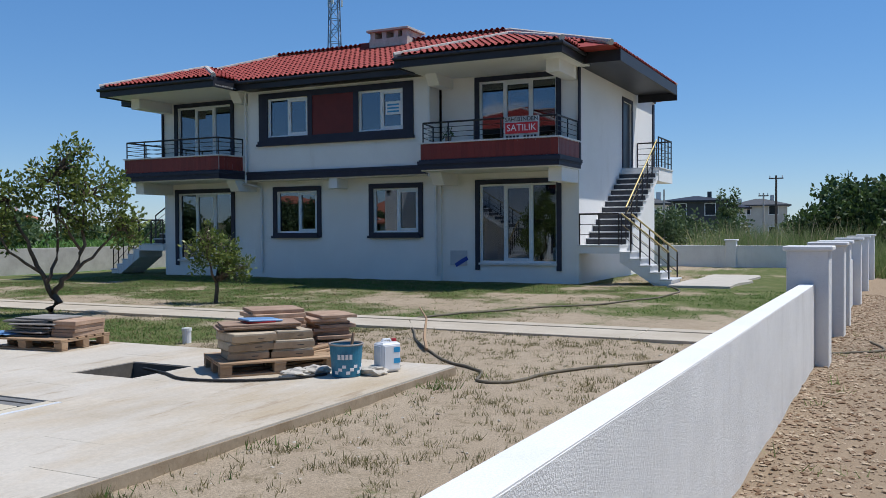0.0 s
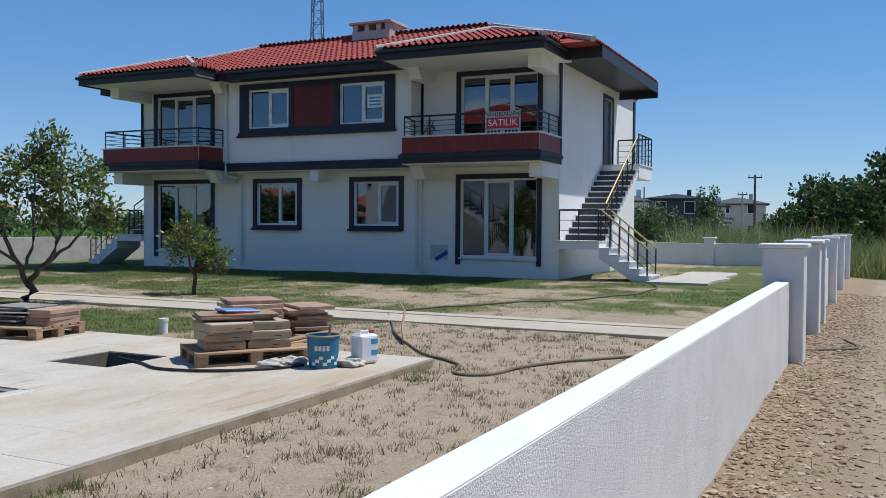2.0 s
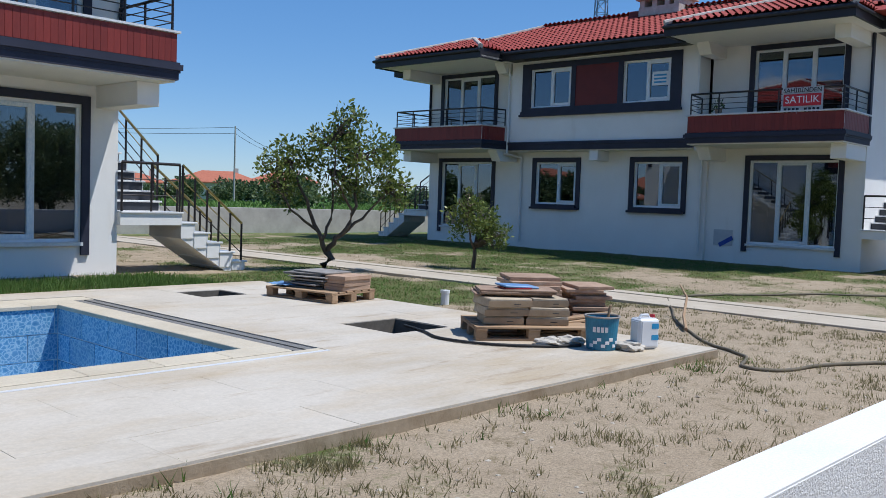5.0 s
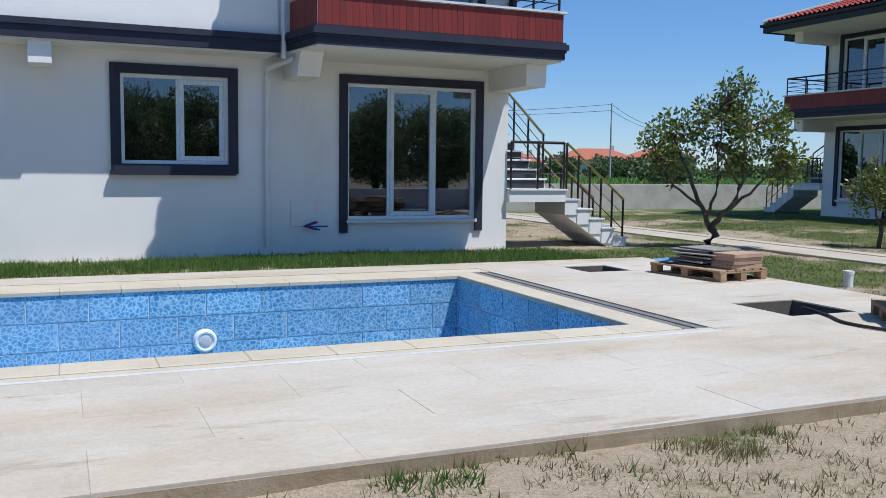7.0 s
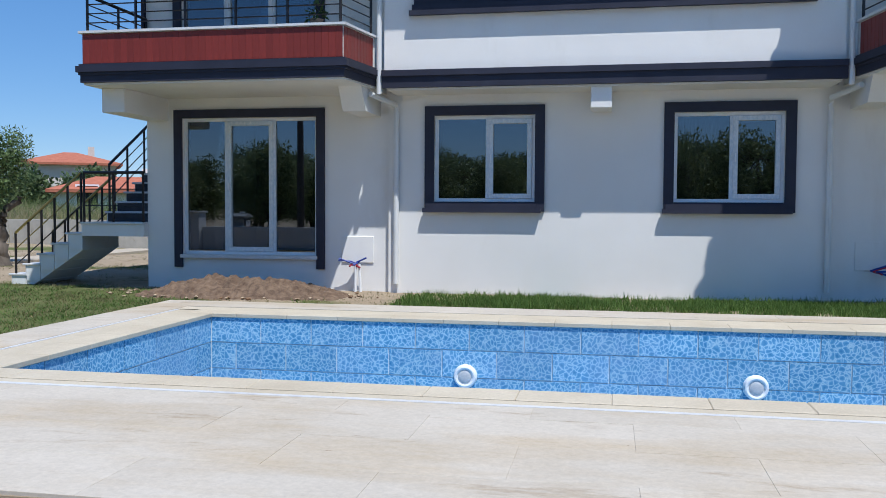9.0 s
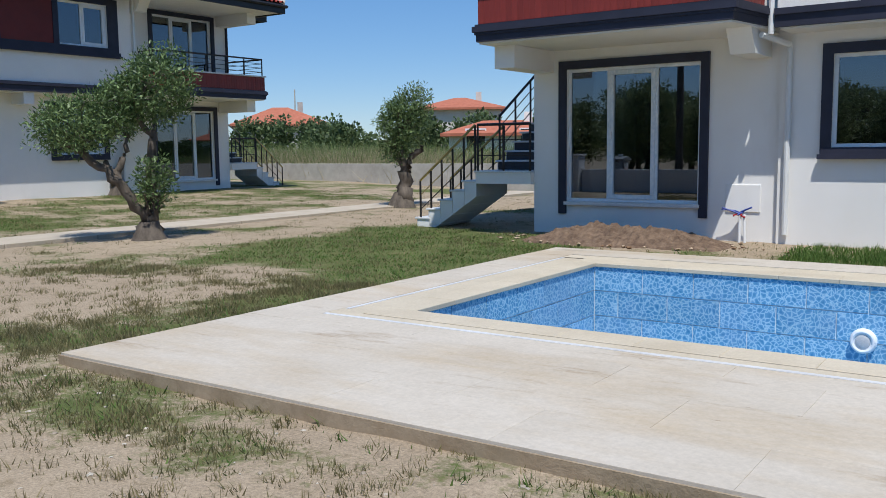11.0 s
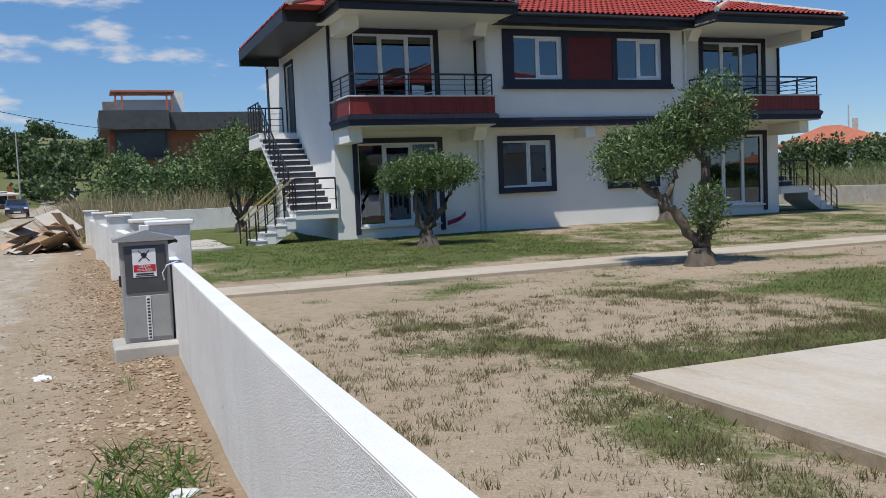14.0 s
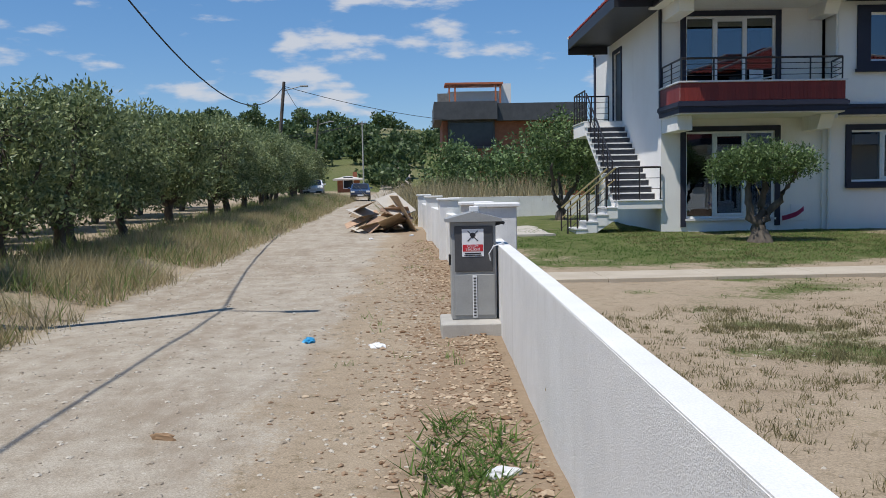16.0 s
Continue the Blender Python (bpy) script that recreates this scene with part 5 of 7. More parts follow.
# ---- grass: one object of many blades
def blades(name, label, points, hgt, material, per=5, spread=0.06, width=0.008, lean=0.45, seed=1, cat="grass"):
    rng = np.random.default_rng(seed)
    pts = np.repeat(np.asarray(points), per, axis=0)
    n = len(pts)
    h = hgt * (0.5 + rng.random((n, 1))) * np.repeat(rng.uniform(0.6, 1.35, (len(points), 1)), per, axis=0)
    base = pts + np.c_[rng.normal(scale=spread, size=(n, 2)), np.full(n, -0.01)]
    ang = rng.uniform(0, 2 * math.pi, n)
    side = np.c_[np.cos(ang), np.sin(ang), np.zeros(n)] * width * (0.6 + 0.8 * rng.random((n, 1)))
    tip = base + np.c_[rng.normal(scale=lean, size=(n, 2)) * h, h]
    v = np.stack([base - side, base + side, tip], 1).reshape(-1, 3)
    me = bpy.data.meshes.new(name)
    me.vertices.add(3 * n)
    me.vertices.foreach_set("co", v.astype(np.float32).ravel())
    me.loops.add(3 * n)
    me.loops.foreach_set("vertex_index", np.arange(3 * n, dtype=np.int32))
    me.polygons.add(n)
    me.polygons.foreach_set("loop_start", np.arange(0, 3 * n, 3, dtype=np.int32))
    me.update(calc_edges=True)
    me.materials.append(material)
    return tagged(new(name, me), label, cat, kind="stuff")


def off_limits(x, y):
    if DX0 - 0.02 < x < DX1 + 0.02 and DY0 - 0.02 < y < DY1 + 0.02:
        return True
    if 12.1 < x < 13.4 or -15.35 < x < -14.05:
        return True
    return (-7.8 < x < 7.6 and y > 14.3) or (x > 23.7 and 7.4 < y < 23) or (x < -23.6 and 6.4 < y < 22)


def scatter(n, x0, x1, y0, y1, want, seed):
    r = np.random.default_rng(seed)
    out = []
    for x, y, t in zip(r.uniform(x0, x1, n), r.uniform(y0, y1, n), r.random(n)):
        if not off_limits(x, y) and t < want(x, y):
            out.append((x, y, height(x, y)))
    return out


tuft = lambda x, y: max(0.07, lawn(x, y) - 0.2) * (0.25 + 1.3 * max(0, bumpy(x, y, 2.3, 31) + 0.15))  # noqa: E731
green = lambda x, y: max(0.0, lawn(x, y) - 0.5) * 1.6  # noqa: E731
blades("grass_tufts", "patchy half-dry grass tufts on bare earth", scatter(150000, -11, 12, 1.1, 8.0, tuft, 41), 0.046, BLADE, 14, 0.036, 0.0042, 0.42, 42)
blades("grass_tufts", "patchy half-dry grass on the far lawns", scatter(150000, -30, 30, 5.0, 24, tuft, 43), 0.036, BLADE, 9, 0.07, 0.007, 0.6, 44)
blades("lawn_grass", "fresh green grass in thick patches", scatter(70000, -26, 23, 1.1, 24, green, 45), 0.040, GREENBLADE, 9, 0.08, 0.008, 0.75, 46)
edge_green = lambda x, y: 0.9 if bumpy(x, 0, 0.9, 33) > 0.30 else 0.05  # noqa: E731
blades("edge_grass", "green grass growing against the paved edge", scatter(1100, DX0 - 0.1, DX1, DY0 - 0.42, DY0 - 0.04, edge_green, 47), 0.062, GREENBLADE, 8, 0.05, 0.006, 0.45, 48)
blades("wall_strip_grass", "thick grass strip along the villa front", scatter(9000, -3.0, 8.2, 12.2, 14.25, lambda x, y: lawn(x, y) * 0.8, 49), 0.075, GREENBLADE, 7, 0.06, 0.008, 0.4, 50)
# verges and waste ground
verge = lambda x, y: 0.35 + 0.8 * bumpy(x, y, 0.35, 51)  # noqa: E731
blades("verge_weeds", "tall dry weeds along the road verge", scatter(34000, -75, -7, -9.0, -5.2, verge, 52), 0.30, STRAW, 6, 0.14, 0.008, 0.45, 53)
blades("verge_weeds", "green weeds along the road verge", scatter(8000, -75, -7, -10.5, -5.4, lambda x, y: max(0.0, 0.25 + 1.6 * bumpy(x, y, 0.5, 57)), 54), 0.36, REED, 6, 0.15, 0.014, 0.5, 55)
blades("verge_weeds", "dry weeds by the wall end", scatter(2500, -80, -42, -1.5, 4.0, verge, 56), 1.0, STRAW, 6, 0.2, 0.014, 0.3, 57)
blades("reeds", "tall green grass beyond the east wall", scatter(6000, 37.2, 52, -2, 16, lambda x, y: 0.9, 58), 1.0, REED, 11, 0.25, 0.013, 0.4, 59)
blades("reeds", "dry grass heads beyond the east wall", scatter(1500, 37.2, 52, -2, 16, lambda x, y: 0.8, 60), 1.2, STRAW, 5, 0.2, 0.018, 0.3, 61)
blades("waste_grass", "dry waste grass beyond the north wall", scatter(9000, -55, -6, 28.3, 38, lambda x, y: 0.9, 62), 0.62, STRAW, 11, 0.3, 0.014, 0.45, 63)
blades("waste_grass", "green waste grass beyond the north wall", scatter(5000, -55, -4, 29.3, 46, lambda x, y: 0.8, 64), 0.85, REED, 10, 0.35, 0.018, 0.45, 65)
blades("waste_grass", "dry waste grass beyond the west wall", scatter(4500, -52, -38, -1, 20, lambda x, y: 0.9, 66), 1.1, STRAW, 6, 0.25, 0.025, 0.35, 67)
blades("crops", "rows of green crops in the field", [(x + rng.uniform(-0.2, 0.2), y, height(x, y)) for y in np.arange(29.5, 78, 1.1) for x in np.arange(2, 72, 0.55)], 0.32, CROP, 6, 0.25, 0.09, 0.7, 68, "crops")
weed = [(x, y, height(x, y)) for x, y in np.random.default_rng(70).normal((-6.5, 0.42), (0.6, 0.2), (70, 2)) if y < 0.84]
blades("roadside_weed", "sprawling green weed at the foot of the wall", weed, 0.10, GREENBLADE, 10, 0.06, 0.011, 1.2, 71)
blades("roadside_weed", "small weeds on the gravel strip", scatter(160, -30, 20, -0.8, 0.8, lambda x, y: 0.5, 72), 0.09, REED, 9, 0.05, 0.006, 0.7, 73)


# ---- far trees and bushes
def thicket(name, label, spots, leaf, seed, per=26, size=0.5, slim=0.35):
    """Bushes or woods too far off to count: tufts of leaves round many centres (x, y, z, radius, height)."""
    rng = np.random.default_rng(seed)
    c = [in_blob(rng, (x, y, z + h * 0.5), (r, r, h * 0.55), max(10, int(26 * r * h / (size * 9))), 0.35) for x, y, z, r, h in spots]
    me = leaves_mesh(name, np.concatenate(c), per, max(0.38, size * 0.9), size, slim, leaf, rng)
    return tagged(new(name, me), label, "bushes", kind="stuff")


r9 = np.random.default_rng(9)
thicket("fig_bushes", "large dark green fig bushes beyond the east wall", [(45, 0.8, 0, 2.4, 4.0), (47.5, -1.2, 0, 2.8, 4.8), (44, 2.6, 0, 1.5, 2.7), (50, 1.5, 0, 2.5, 4.4), (46, -3.5, 0, 2.5, 4.6)], BUSH, 81, 30, 0.20, 0.42)
thicket("field_bushes", "dark bushes at the far side of the field", [(36 + 2.6 * i, 80 + r9.uniform(-2, 2), 0.3, r9.uniform(1.4, 2.2), r9.uniform(1.6, 2.8)) for i in range(26)] + [(37, 49, 0.3, 2.2, 2.6), (40, 51, 0.3, 2.0, 2.2)], WOOD, 82, 24, 0.30)
thicket("hedge_bushes", "mixed bushes beyond the north wall", [(-60 + 2.5 * i, 50 + r9.uniform(-4, 6), 0.3, r9.uniform(1.6, 2.8), r9.uniform(2.5, 4.6)) for i in range(24)], WOOD, 83, 26, 0.26)
thicket("east_bushes", "green bushes and a dark fir before far villas", [(70, 14.5, 0, 2.5, 3.2), (74, 17, 0, 2.5, 3.2), (88, 13.5, 0, 1.2, 5.5), (80, 6, 0, 2.5, 2.6), (66, 10, 0, 2.0, 2.2)], WOOD, 84, 26, 0.24)
thicket("west_bushes", "olive bushes beyond the west wall", [(-46, 4 + 2.4 * i, 0.4, r9.uniform(1.5, 2.0), r9.uniform(3.0, 4.4)) for i in range(9)] + [(-52, 2 + 3 * i, 0.4, 2.0, 4.0) for i in range(6)] + [(-62 - 9 * i, 2.5 + i, 0.6, 2.0, 4.0) for i in range(5)], OLIVE, 85, 22, 0.22, 0.25)
hill = []
for i in range(560):
    x, y = r9.uniform(-330, -92), r9.uniform(-190, 60)
    if y > -9 and x > -120 and y < 6:
        continue
    if -30 < y < 30 and -270 < x < -210 and r9.random() < 0.8:
        continue
    hill.append((x, y, height(x, y), r9.uniform(2.0, 3.8), r9.uniform(3.2, 6.5)))
thicket("hill_woods", "wooded hillside of olives and oaks", hill, WOOD, 86, 9, 0.60, 0.42)


# ---------------------------------------------------------------- loose things
CARDBOARD = mottled("cardboard", (0.30, 0.215, 0.13), (0.42, 0.31, 0.20), 4, 0.85, 40, 0.15, vary=0.15)
TILEBOX = mottled("tile_carton", (0.42, 0.33, 0.22), (0.60, 0.50, 0.37), 5, 0.85, 30, 0.2, vary=0.2)
CLAYTILE = mottled("brown_stone_slab", (0.30, 0.19, 0.125), (0.45, 0.31, 0.215), 6, 0.75, 60, 0.2, vary=0.28)
GREYSLAB = mottled("grey_stone_slab", (0.17, 0.155, 0.14), (0.31, 0.285, 0.26), 6, 0.7, 60, 0.15, vary=0.25)
PALLET = mottled("pallet_wood", (0.30, 0.19, 0.11), (0.44, 0.30, 0.18), 4, 0.85, 50, 0.3, vary=0.15, stretch=(0.2, 1, 1))
BLUEPAPER = mottled("blue_film", (0.10, 0.22, 0.42), (0.20, 0.34, 0.55), 5, 0.4, 0, 0)
BUCKETBLUE = mottled("blue_bucket", (0.02, 0.16, 0.26), (0.035, 0.21, 0.33), 5, 0.4, 40, 0.03)
WHITEPLASTIC = mottled("white_plastic", (0.66, 0.67, 0.68), (0.76, 0.77, 0.78), 4, 0.4, 0, 0)
LABELBLUE = mottled("blue_label", (0.03, 0.26, 0.50), (0.05, 0.32, 0.58), 3, 0.4, 0, 0)
BLACK = mottled("black_rubber", (0.014, 0.014, 0.015), (0.03, 0.03, 0.03), 6, 0.6, 50, 0.1)
HOSE = mottled("dusty_hose", (0.10, 0.085, 0.055), (0.17, 0.14, 0.10), 6, 0.7, 40, 0.1)
SIGNRED = mottled("sign_red", (0.50, 0.02, 0.03), (0.56, 0.03, 0.04), 3, 0.5, 0, 0)
SIGNWHITE = mottled("sign_white", (0.74, 0.74, 0.74), (0.80, 0.80, 0.80), 3, 0.5, 0, 0)
INK = mottled("sign_ink", (0.02, 0.02, 0.025), (0.03, 0.03, 0.035), 3, 0.5, 0, 0)
CABINET = mottled("grey_cabinet_steel", (0.28, 0.285, 0.28), (0.35, 0.355, 0.35), 2.5, 0.55, 60, 0.05)
CABINETDARK = mottled("dark_cabinet_door", (0.055, 0.055, 0.058), (0.085, 0.085, 0.088), 3, 0.45, 60, 0.05)
SOIL = mottled("dug_soil", (0.085, 0.052, 0.034), (0.24, 0.165, 0.11), 9, 0.95, 32, 1.0)
PEBBLE = mottled("road_stone", (0.26, 0.20, 0.14), (0.46, 0.39, 0.30), 3, 0.9, 30, 0.3)
PINK = mottled("pink_cloth", (0.45, 0.05, 0.13), (0.52, 0.08, 0.18), 3, 0.8, 40, 0.1)
BLUEWIRE = mottled("blue_wire", (0.02, 0.05, 0.28), (0.03, 0.07, 0.35), 3, 0.5, 0, 0)
REDWIRE = mottled("red_wire", (0.38, 0.02, 0.03), (0.45, 0.03, 0.04), 3, 0.5, 0, 0)


def words(text, size, material, parent, m, name="lettering"):
    cu = bpy.data.curves.new(name, "FONT")
    cu.body, cu.size, cu.extrude, cu.align_x, cu.align_y = text, size, 0.001, "CENTER", "CENTER"
    tmp = bpy.data.objects.new("tmp", cu)
    me = bpy.data.meshes.new_from_object(tmp)
    bpy.data.objects.remove(tmp)
    me.materials.append(material)
    return part(name, me, None, parent, at=m)


def pallet(m, label):
    ob = thing("pallet", label, "pallet", m, group="wooden pallets")
    for i in range(6):
        y = -0.38 + i * 0.152
        part("board", boxes((-0.6, 0.6, y - 0.06, y + 0.06, 0.118, 0.14), bevel=0.004), PALLET, ob)
    for x in (-0.54, 0, 0.54):
        part("crossboard", boxes((x - 0.06, x + 0.06, -0.44, 0.44, 0.098, 0.117), bevel=0.003), PALLET, ob)
        for y in (-0.37, 0, 0.37):
            part("block", boxes((x - 0.06, x + 0.06, y - 0.055, y + 0.055, 0.022, 0.097), bevel=0.004), PALLET, ob)
    for y in (-0.37, 0, 0.37):
        part("runner", boxes((-0.6, 0.6, y - 0.055, y + 0.055, 0.0, 0.021), bevel=0.003), PALLET, ob)
    return ob


def slab_pile(x, y, z, w, d, n, th, rot, material, name, label, jitter=0.02, seed=1):
    r = random.Random(seed)
    ob = thing(name, label, "stack", pose(x, y, z, 0, 0, rot), group="stacked building material")
    h = 0.0
    for i in range(n):
        t = th * r.uniform(0.8, 1.2)
        part("slab", boxes((-w / 2, w / 2, -d / 2, d / 2, 0, t - 0.002), bevel=0.004), material, ob,
             at=pose(r.uniform(-jitter, jitter), r.uniform(-jitter, jitter), h, 0, 0, r.uniform(-90 * jitter, 90 * jitter)))
        h += t
    return z + h


def carton(x, y, z, w, d, h, rot, label="torn tile carton lying on a pallet"):
    ob = thing("carton", label, "carton", pose(x, y, z, 0, 0, rot), group="tile cartons")
    bm = boxes((-w / 2, w / 2, -d / 2, d / 2, 0, h), bevel=0.008)
    bmesh.ops.subdivide_edges(bm, edges=bm.edges, cuts=2, use_grid_fill=True)
    for v in bm.verts:
        v.co += Vector((bumpy(v.co.x * 7, v.co.z * 9, 1, x), bumpy(v.co.y * 7, v.co.x * 5, 1, y), bumpy(v.co.x * 6, v.co.y * 6, 1, z) * 0.6)) * 0.012
    part("body", bm, TILEBOX, ob)
    part("flap", boxes((-w / 2 - 0.02, w / 2, -d / 2 - 0.012, -d / 2 - 0.008, h * 0.25, h * 0.95)), CARDBOARD, ob, at=pose(0, 0, 0, 4, 0, 1))
    part("print", boxes((w * 0.05, w * 0.22, -d / 2 - 0.018, -d / 2 - 0.014, h * 0.55, h * 0.62)), INK, ob, at=pose(0, 0, 0, 4, 0, 1))


ZD = 0.103
# pallet with mixed slabs, before the fruit tree
pallet(pose(7.86, 9.35, ZD, 0, 0, 98), "wooden pallet carrying loose grey slabs and film")
zz = ZD + 0.142
slab_pile(7.88, 9.42, zz, 0.62, 0.5, 11, 0.020, 100, GREYSLAB, "slab_stack", "uneven stack of thin grey slabs on a pallet", 0.10, 5)
slab_pile(7.98, 8.92, zz, 0.34, 0.55, 4, 0.05, 98, CLAYTILE, "slab_stack", "short stack of brown slabs on a pallet", 0.03, 6)
ob = thing("film_sheet", "crumpled blue plastic sheet on a pallet", "sheet", pose(7.62, 9.75, zz))
bm = bmesh.new()
bmesh.ops.create_grid(bm, x_segments=12, y_segments=8, size=0.22)
for v in bm.verts:
    v.co.z = 0.03 + 0.03 * bumpy(v.co.x * 9, v.co.y * 9, 1, 3)
bmesh.ops.solidify(bm, geom=bm.faces, thickness=0.004)
part("sheet", bm, BLUEPAPER, ob)

# the larger stack of tile cartons
pallet(pose(7.55, 5.62, ZD, 0, 0, -38), "wooden pallet under tile cartons")
for i, (dx, dy) in enumerate(((-0.26, -0.12), (0.22, -0.12))):
    for k in range(3):
        a = radians(-38)
        dx, dy = dx + random.uniform(-0.03, 0.03), dy + random.uniform(-0.03, 0.03)
        carton(7.52 + dx * math.cos(a) - dy * math.sin(a), 5.66 + dx * math.sin(a) + dy * math.cos(a), zz + k * 0.091, random.uniform(0.38, 0.46), random.uniform(0.42, 0.50), 0.088, -38 + 5 * k - 6 * i)
top = slab_pile(7.50, 5.72, zz + 0.274, 0.8, 0.44, 3, 0.026, -38, CLAYTILE, "slab_stack", "reddish slabs lying on tile cartons", 0.06, 7)
ob = thing("film_sheet", "folded blue sheet on top of the cartons", "sheet", pose(7.48, 5.66, top + 0.002, 0, 0, -30))
part("sheet", boxes((-0.22, 0.18, -0.12, 0.12, 0, 0.02), bevel=0.006), BLUEPAPER, ob, at=pose(0, 0, 0.012, 2, 3, 8))
part("red_sheet", boxes((-0.2, 0.1, -0.13, 0.10, 0, 0.011)), REDWIRE, ob)
pallet(pose(8.35, 5.95, ZD, 0, 0, -38), "wooden pallet under brown slabs")
slab_pile(8.15, 6.05, zz, 0.58, 0.58, 11, 0.040, -38, CLAYTILE, "slab_stack", "tall stack of brown boxed slabs on a pallet", 0.055, 8)
slab_pile(8.65, 5.65, zz, 0.42, 0.6, 9, 0.040, -40, CLAYTILE, "slab_stack", "stack of brown boxed slabs beside a taller one", 0.06, 9)
for i in range(5):
    pl = thing("plank", "loose weathered plank leaning on the pile", "plank", pose(7.75 + 0.07 * i, 5.22 + 0.02 * i, ZD + 0.03 + 0.035 * i, 0, -3, -32 + 5 * i), group="loose planks")
    part("board", boxes((-0.45, 0.45, -0.05, 0.05, 0, 0.025), bevel=0.004), PALLET, pl)
for i, (x, y) in enumerate(((7.2, 5.05), (7.45, 4.95), (7.65, 4.42), (8.05, 4.45))):
    rag = thing("rag", "crumpled dirty white plastic bag on the paving", "bag", pose(x, y, ZD, 0, 0, 40 * i), group="crumpled bags")
    bm = bmesh.new()
    bmesh.ops.create_icosphere(bm, subdivisions=3, radius=0.13)
    for v in bm.verts:
        v.co += v.normal * 0.07 * noise.noise(v.co * 14 + Vector((i, 0, 0)))
        v.co.z = max(0.0, v.co.z * 0.38 + 0.03)
    part("bag", bm, GROUT, rag)

# paint bucket and canister
bk = thing("bucket", "blue and white paint bucket with a spatula standing in it", "bucket", pose(7.47, 4.62, ZD))
bm = bmesh.new()
bmesh.ops.create_cone(bm, segments=32, radius1=0.14, radius2=0.165, depth=0.32, cap_ends=False)
bmesh.ops.solidify(bm, geom=bm.faces, thickness=0.004)
part("shell", bm, BUCKETBLUE, bk, at=pose(0, 0, 0.16))
bm = bmesh.new()
bmesh.ops.create_cone(bm, segments=32, radius1=0.146, radius2=0.146, depth=0.02, cap_ends=True)
part("paint", bm, GREYSLAB, bk, at=pose(0, 0, 0.24))
bm = bmesh.new()
tube(bm, [(0.166 * math.cos(a), 0.166 * math.sin(a), 0.315) for a in np.linspace(0, 2 * math.pi, 33)], 0.010, 6)
part("rim", bm, GREYSLAB, bk)
for k in range(9):
    part("patch", boxes((-0.02, 0.02, -0.152 - 0.0, -0.148, 0.03 + 0.03 * (k % 3), 0.06 + 0.03 * (k % 3)), bevel=0.001), WHITEPLASTIC, bk, at=pose(0, 0, 0, 0, 0, -95 + 15 * k))
for k in range(4):
    part("bar", boxes((-0.016, 0.012, -0.1635, -0.160, 0.185, 0.235)), WHITEPLASTIC, bk, at=pose(0, 0, 0, 3, 0, -80 + 13 * k))
part("spatula", boxes((-0.015, 0.015, -0.01, 0.01, 0.22, 0.42), bevel=0.004), PALLET, bk, at=pose(0.06, 0.03, 0, 6, 8, 0))
jc = thing("canister", "white plastic canister with blue label bars and red cap", "canister", pose(7.86, 4.38, ZD, 0, 0, -25))
bm = boxes((-0.12, 0.12, -0.09, 0.09, 0, 0.30), bevel=0.025)
bmesh.ops.bevel(bm, geom=[e for e in bm.edges if e.calc_length() > 0.05], offset=0.008, segments=2, affect="EDGES")
part("body", bm, WHITEPLASTIC, jc)
part("handle", tube(bmesh.new(), [(-0.07, 0, 0.29), (-0.05, 0, 0.325), (0.03, 0, 0.325), (0.05, 0, 0.29)], 0.013, 8), WHITEPLASTIC, jc)
part("cap", tube(bmesh.new(), [(0.085, 0, 0.295), (0.085, 0, 0.33)], 0.025, 12), REDWIRE, jc)
for z in (0.09, 0.2):
    part("label", boxes((0.02, 0.1, -0.0925, -0.0905, z, z + 0.05)), LABELBLUE, jc)

# pipe stub in the grass, hoses and a stick
st = thing("pipe_stub", "short capped white pipe standing in the grass", "pipe", pose(9.38, 8.45, 0))
part("pipe", tube(bmesh.new(), [(0, 0, -0.1), (0, 0, 0.17)], 0.06, 16), PIPE, st)
part("cap", tube(bmesh.new(), [(0, 0, 0.17), (0, 0, 0.21)], 0.068, 16), PIPE, st)


def hose(name, label, pts, r, material, zoff=0.015):
    out = []
    p = [Vector((x, y, 0)) for x, y in pts]
    q = [p[0]] + p + [p[-1]]
    for i in range(1, len(q) - 2):
        for k in range(8):
            t = k / 8
            v = 0.5 * ((2 * q[i]) + (q[i + 1] - q[i - 1]) * t + (2 * q[i - 1] - 5 * q[i] + 4 * q[i + 1] - q[i + 2]) * t * t + (3 * q[i] - q[i - 1] - 3 * q[i + 1] + q[i + 2]) * t ** 3)
            out.append(v)
    out.append(p[-1])
    for v in out:
        on = DX0 < v.x < DX1 and DY0 < v.y < DY1
        v.z = (ZD if on else max(height(v.x, v.y), ROAD)) + r * 0.9
    ob = thing(name, label, "hose" if "hose" in name else "cable")
    part("line", mesh_of(tube(bmesh.new(), out, r, 7), "line", material, smooth=True), None, ob)
    return ob


hose("hose", "black hose curving over the paving from a shaft", [(6.9, 6.75), (6.75, 6.3), (6.57, 5.9), (6.68, 5.4), (7.03, 4.99), (7.39, 4.80)], 0.015, BLACK)
hose("hose", "dusty hose winding across bare earth to the wall", [(13.0, 6.95), (11.6, 6.1), (10.6, 5.5), (9.4, 4.5), (8.75, 3.75), (8.15, 3.5), (8.3, 3.22), (9.3, 2.95), (10.4, 2.1), (11.6, 1.2)], 0.018, HOSE)
hose("hose", "dusty hose lying along the lawn to the stair", [(13.5, 7.1), (15.2, 6.5), (17.6, 5.1), (19.2, 4.5), (21.5, 4.3), (23.4, 4.9)], 0.02, HOSE)
hose("hose", "hose coming out through the gate gap", [(14.4, 1.1), (14.9, 0.5), (15.6, -0.1), (16.6, 0.1)], 0.02, HOSE)
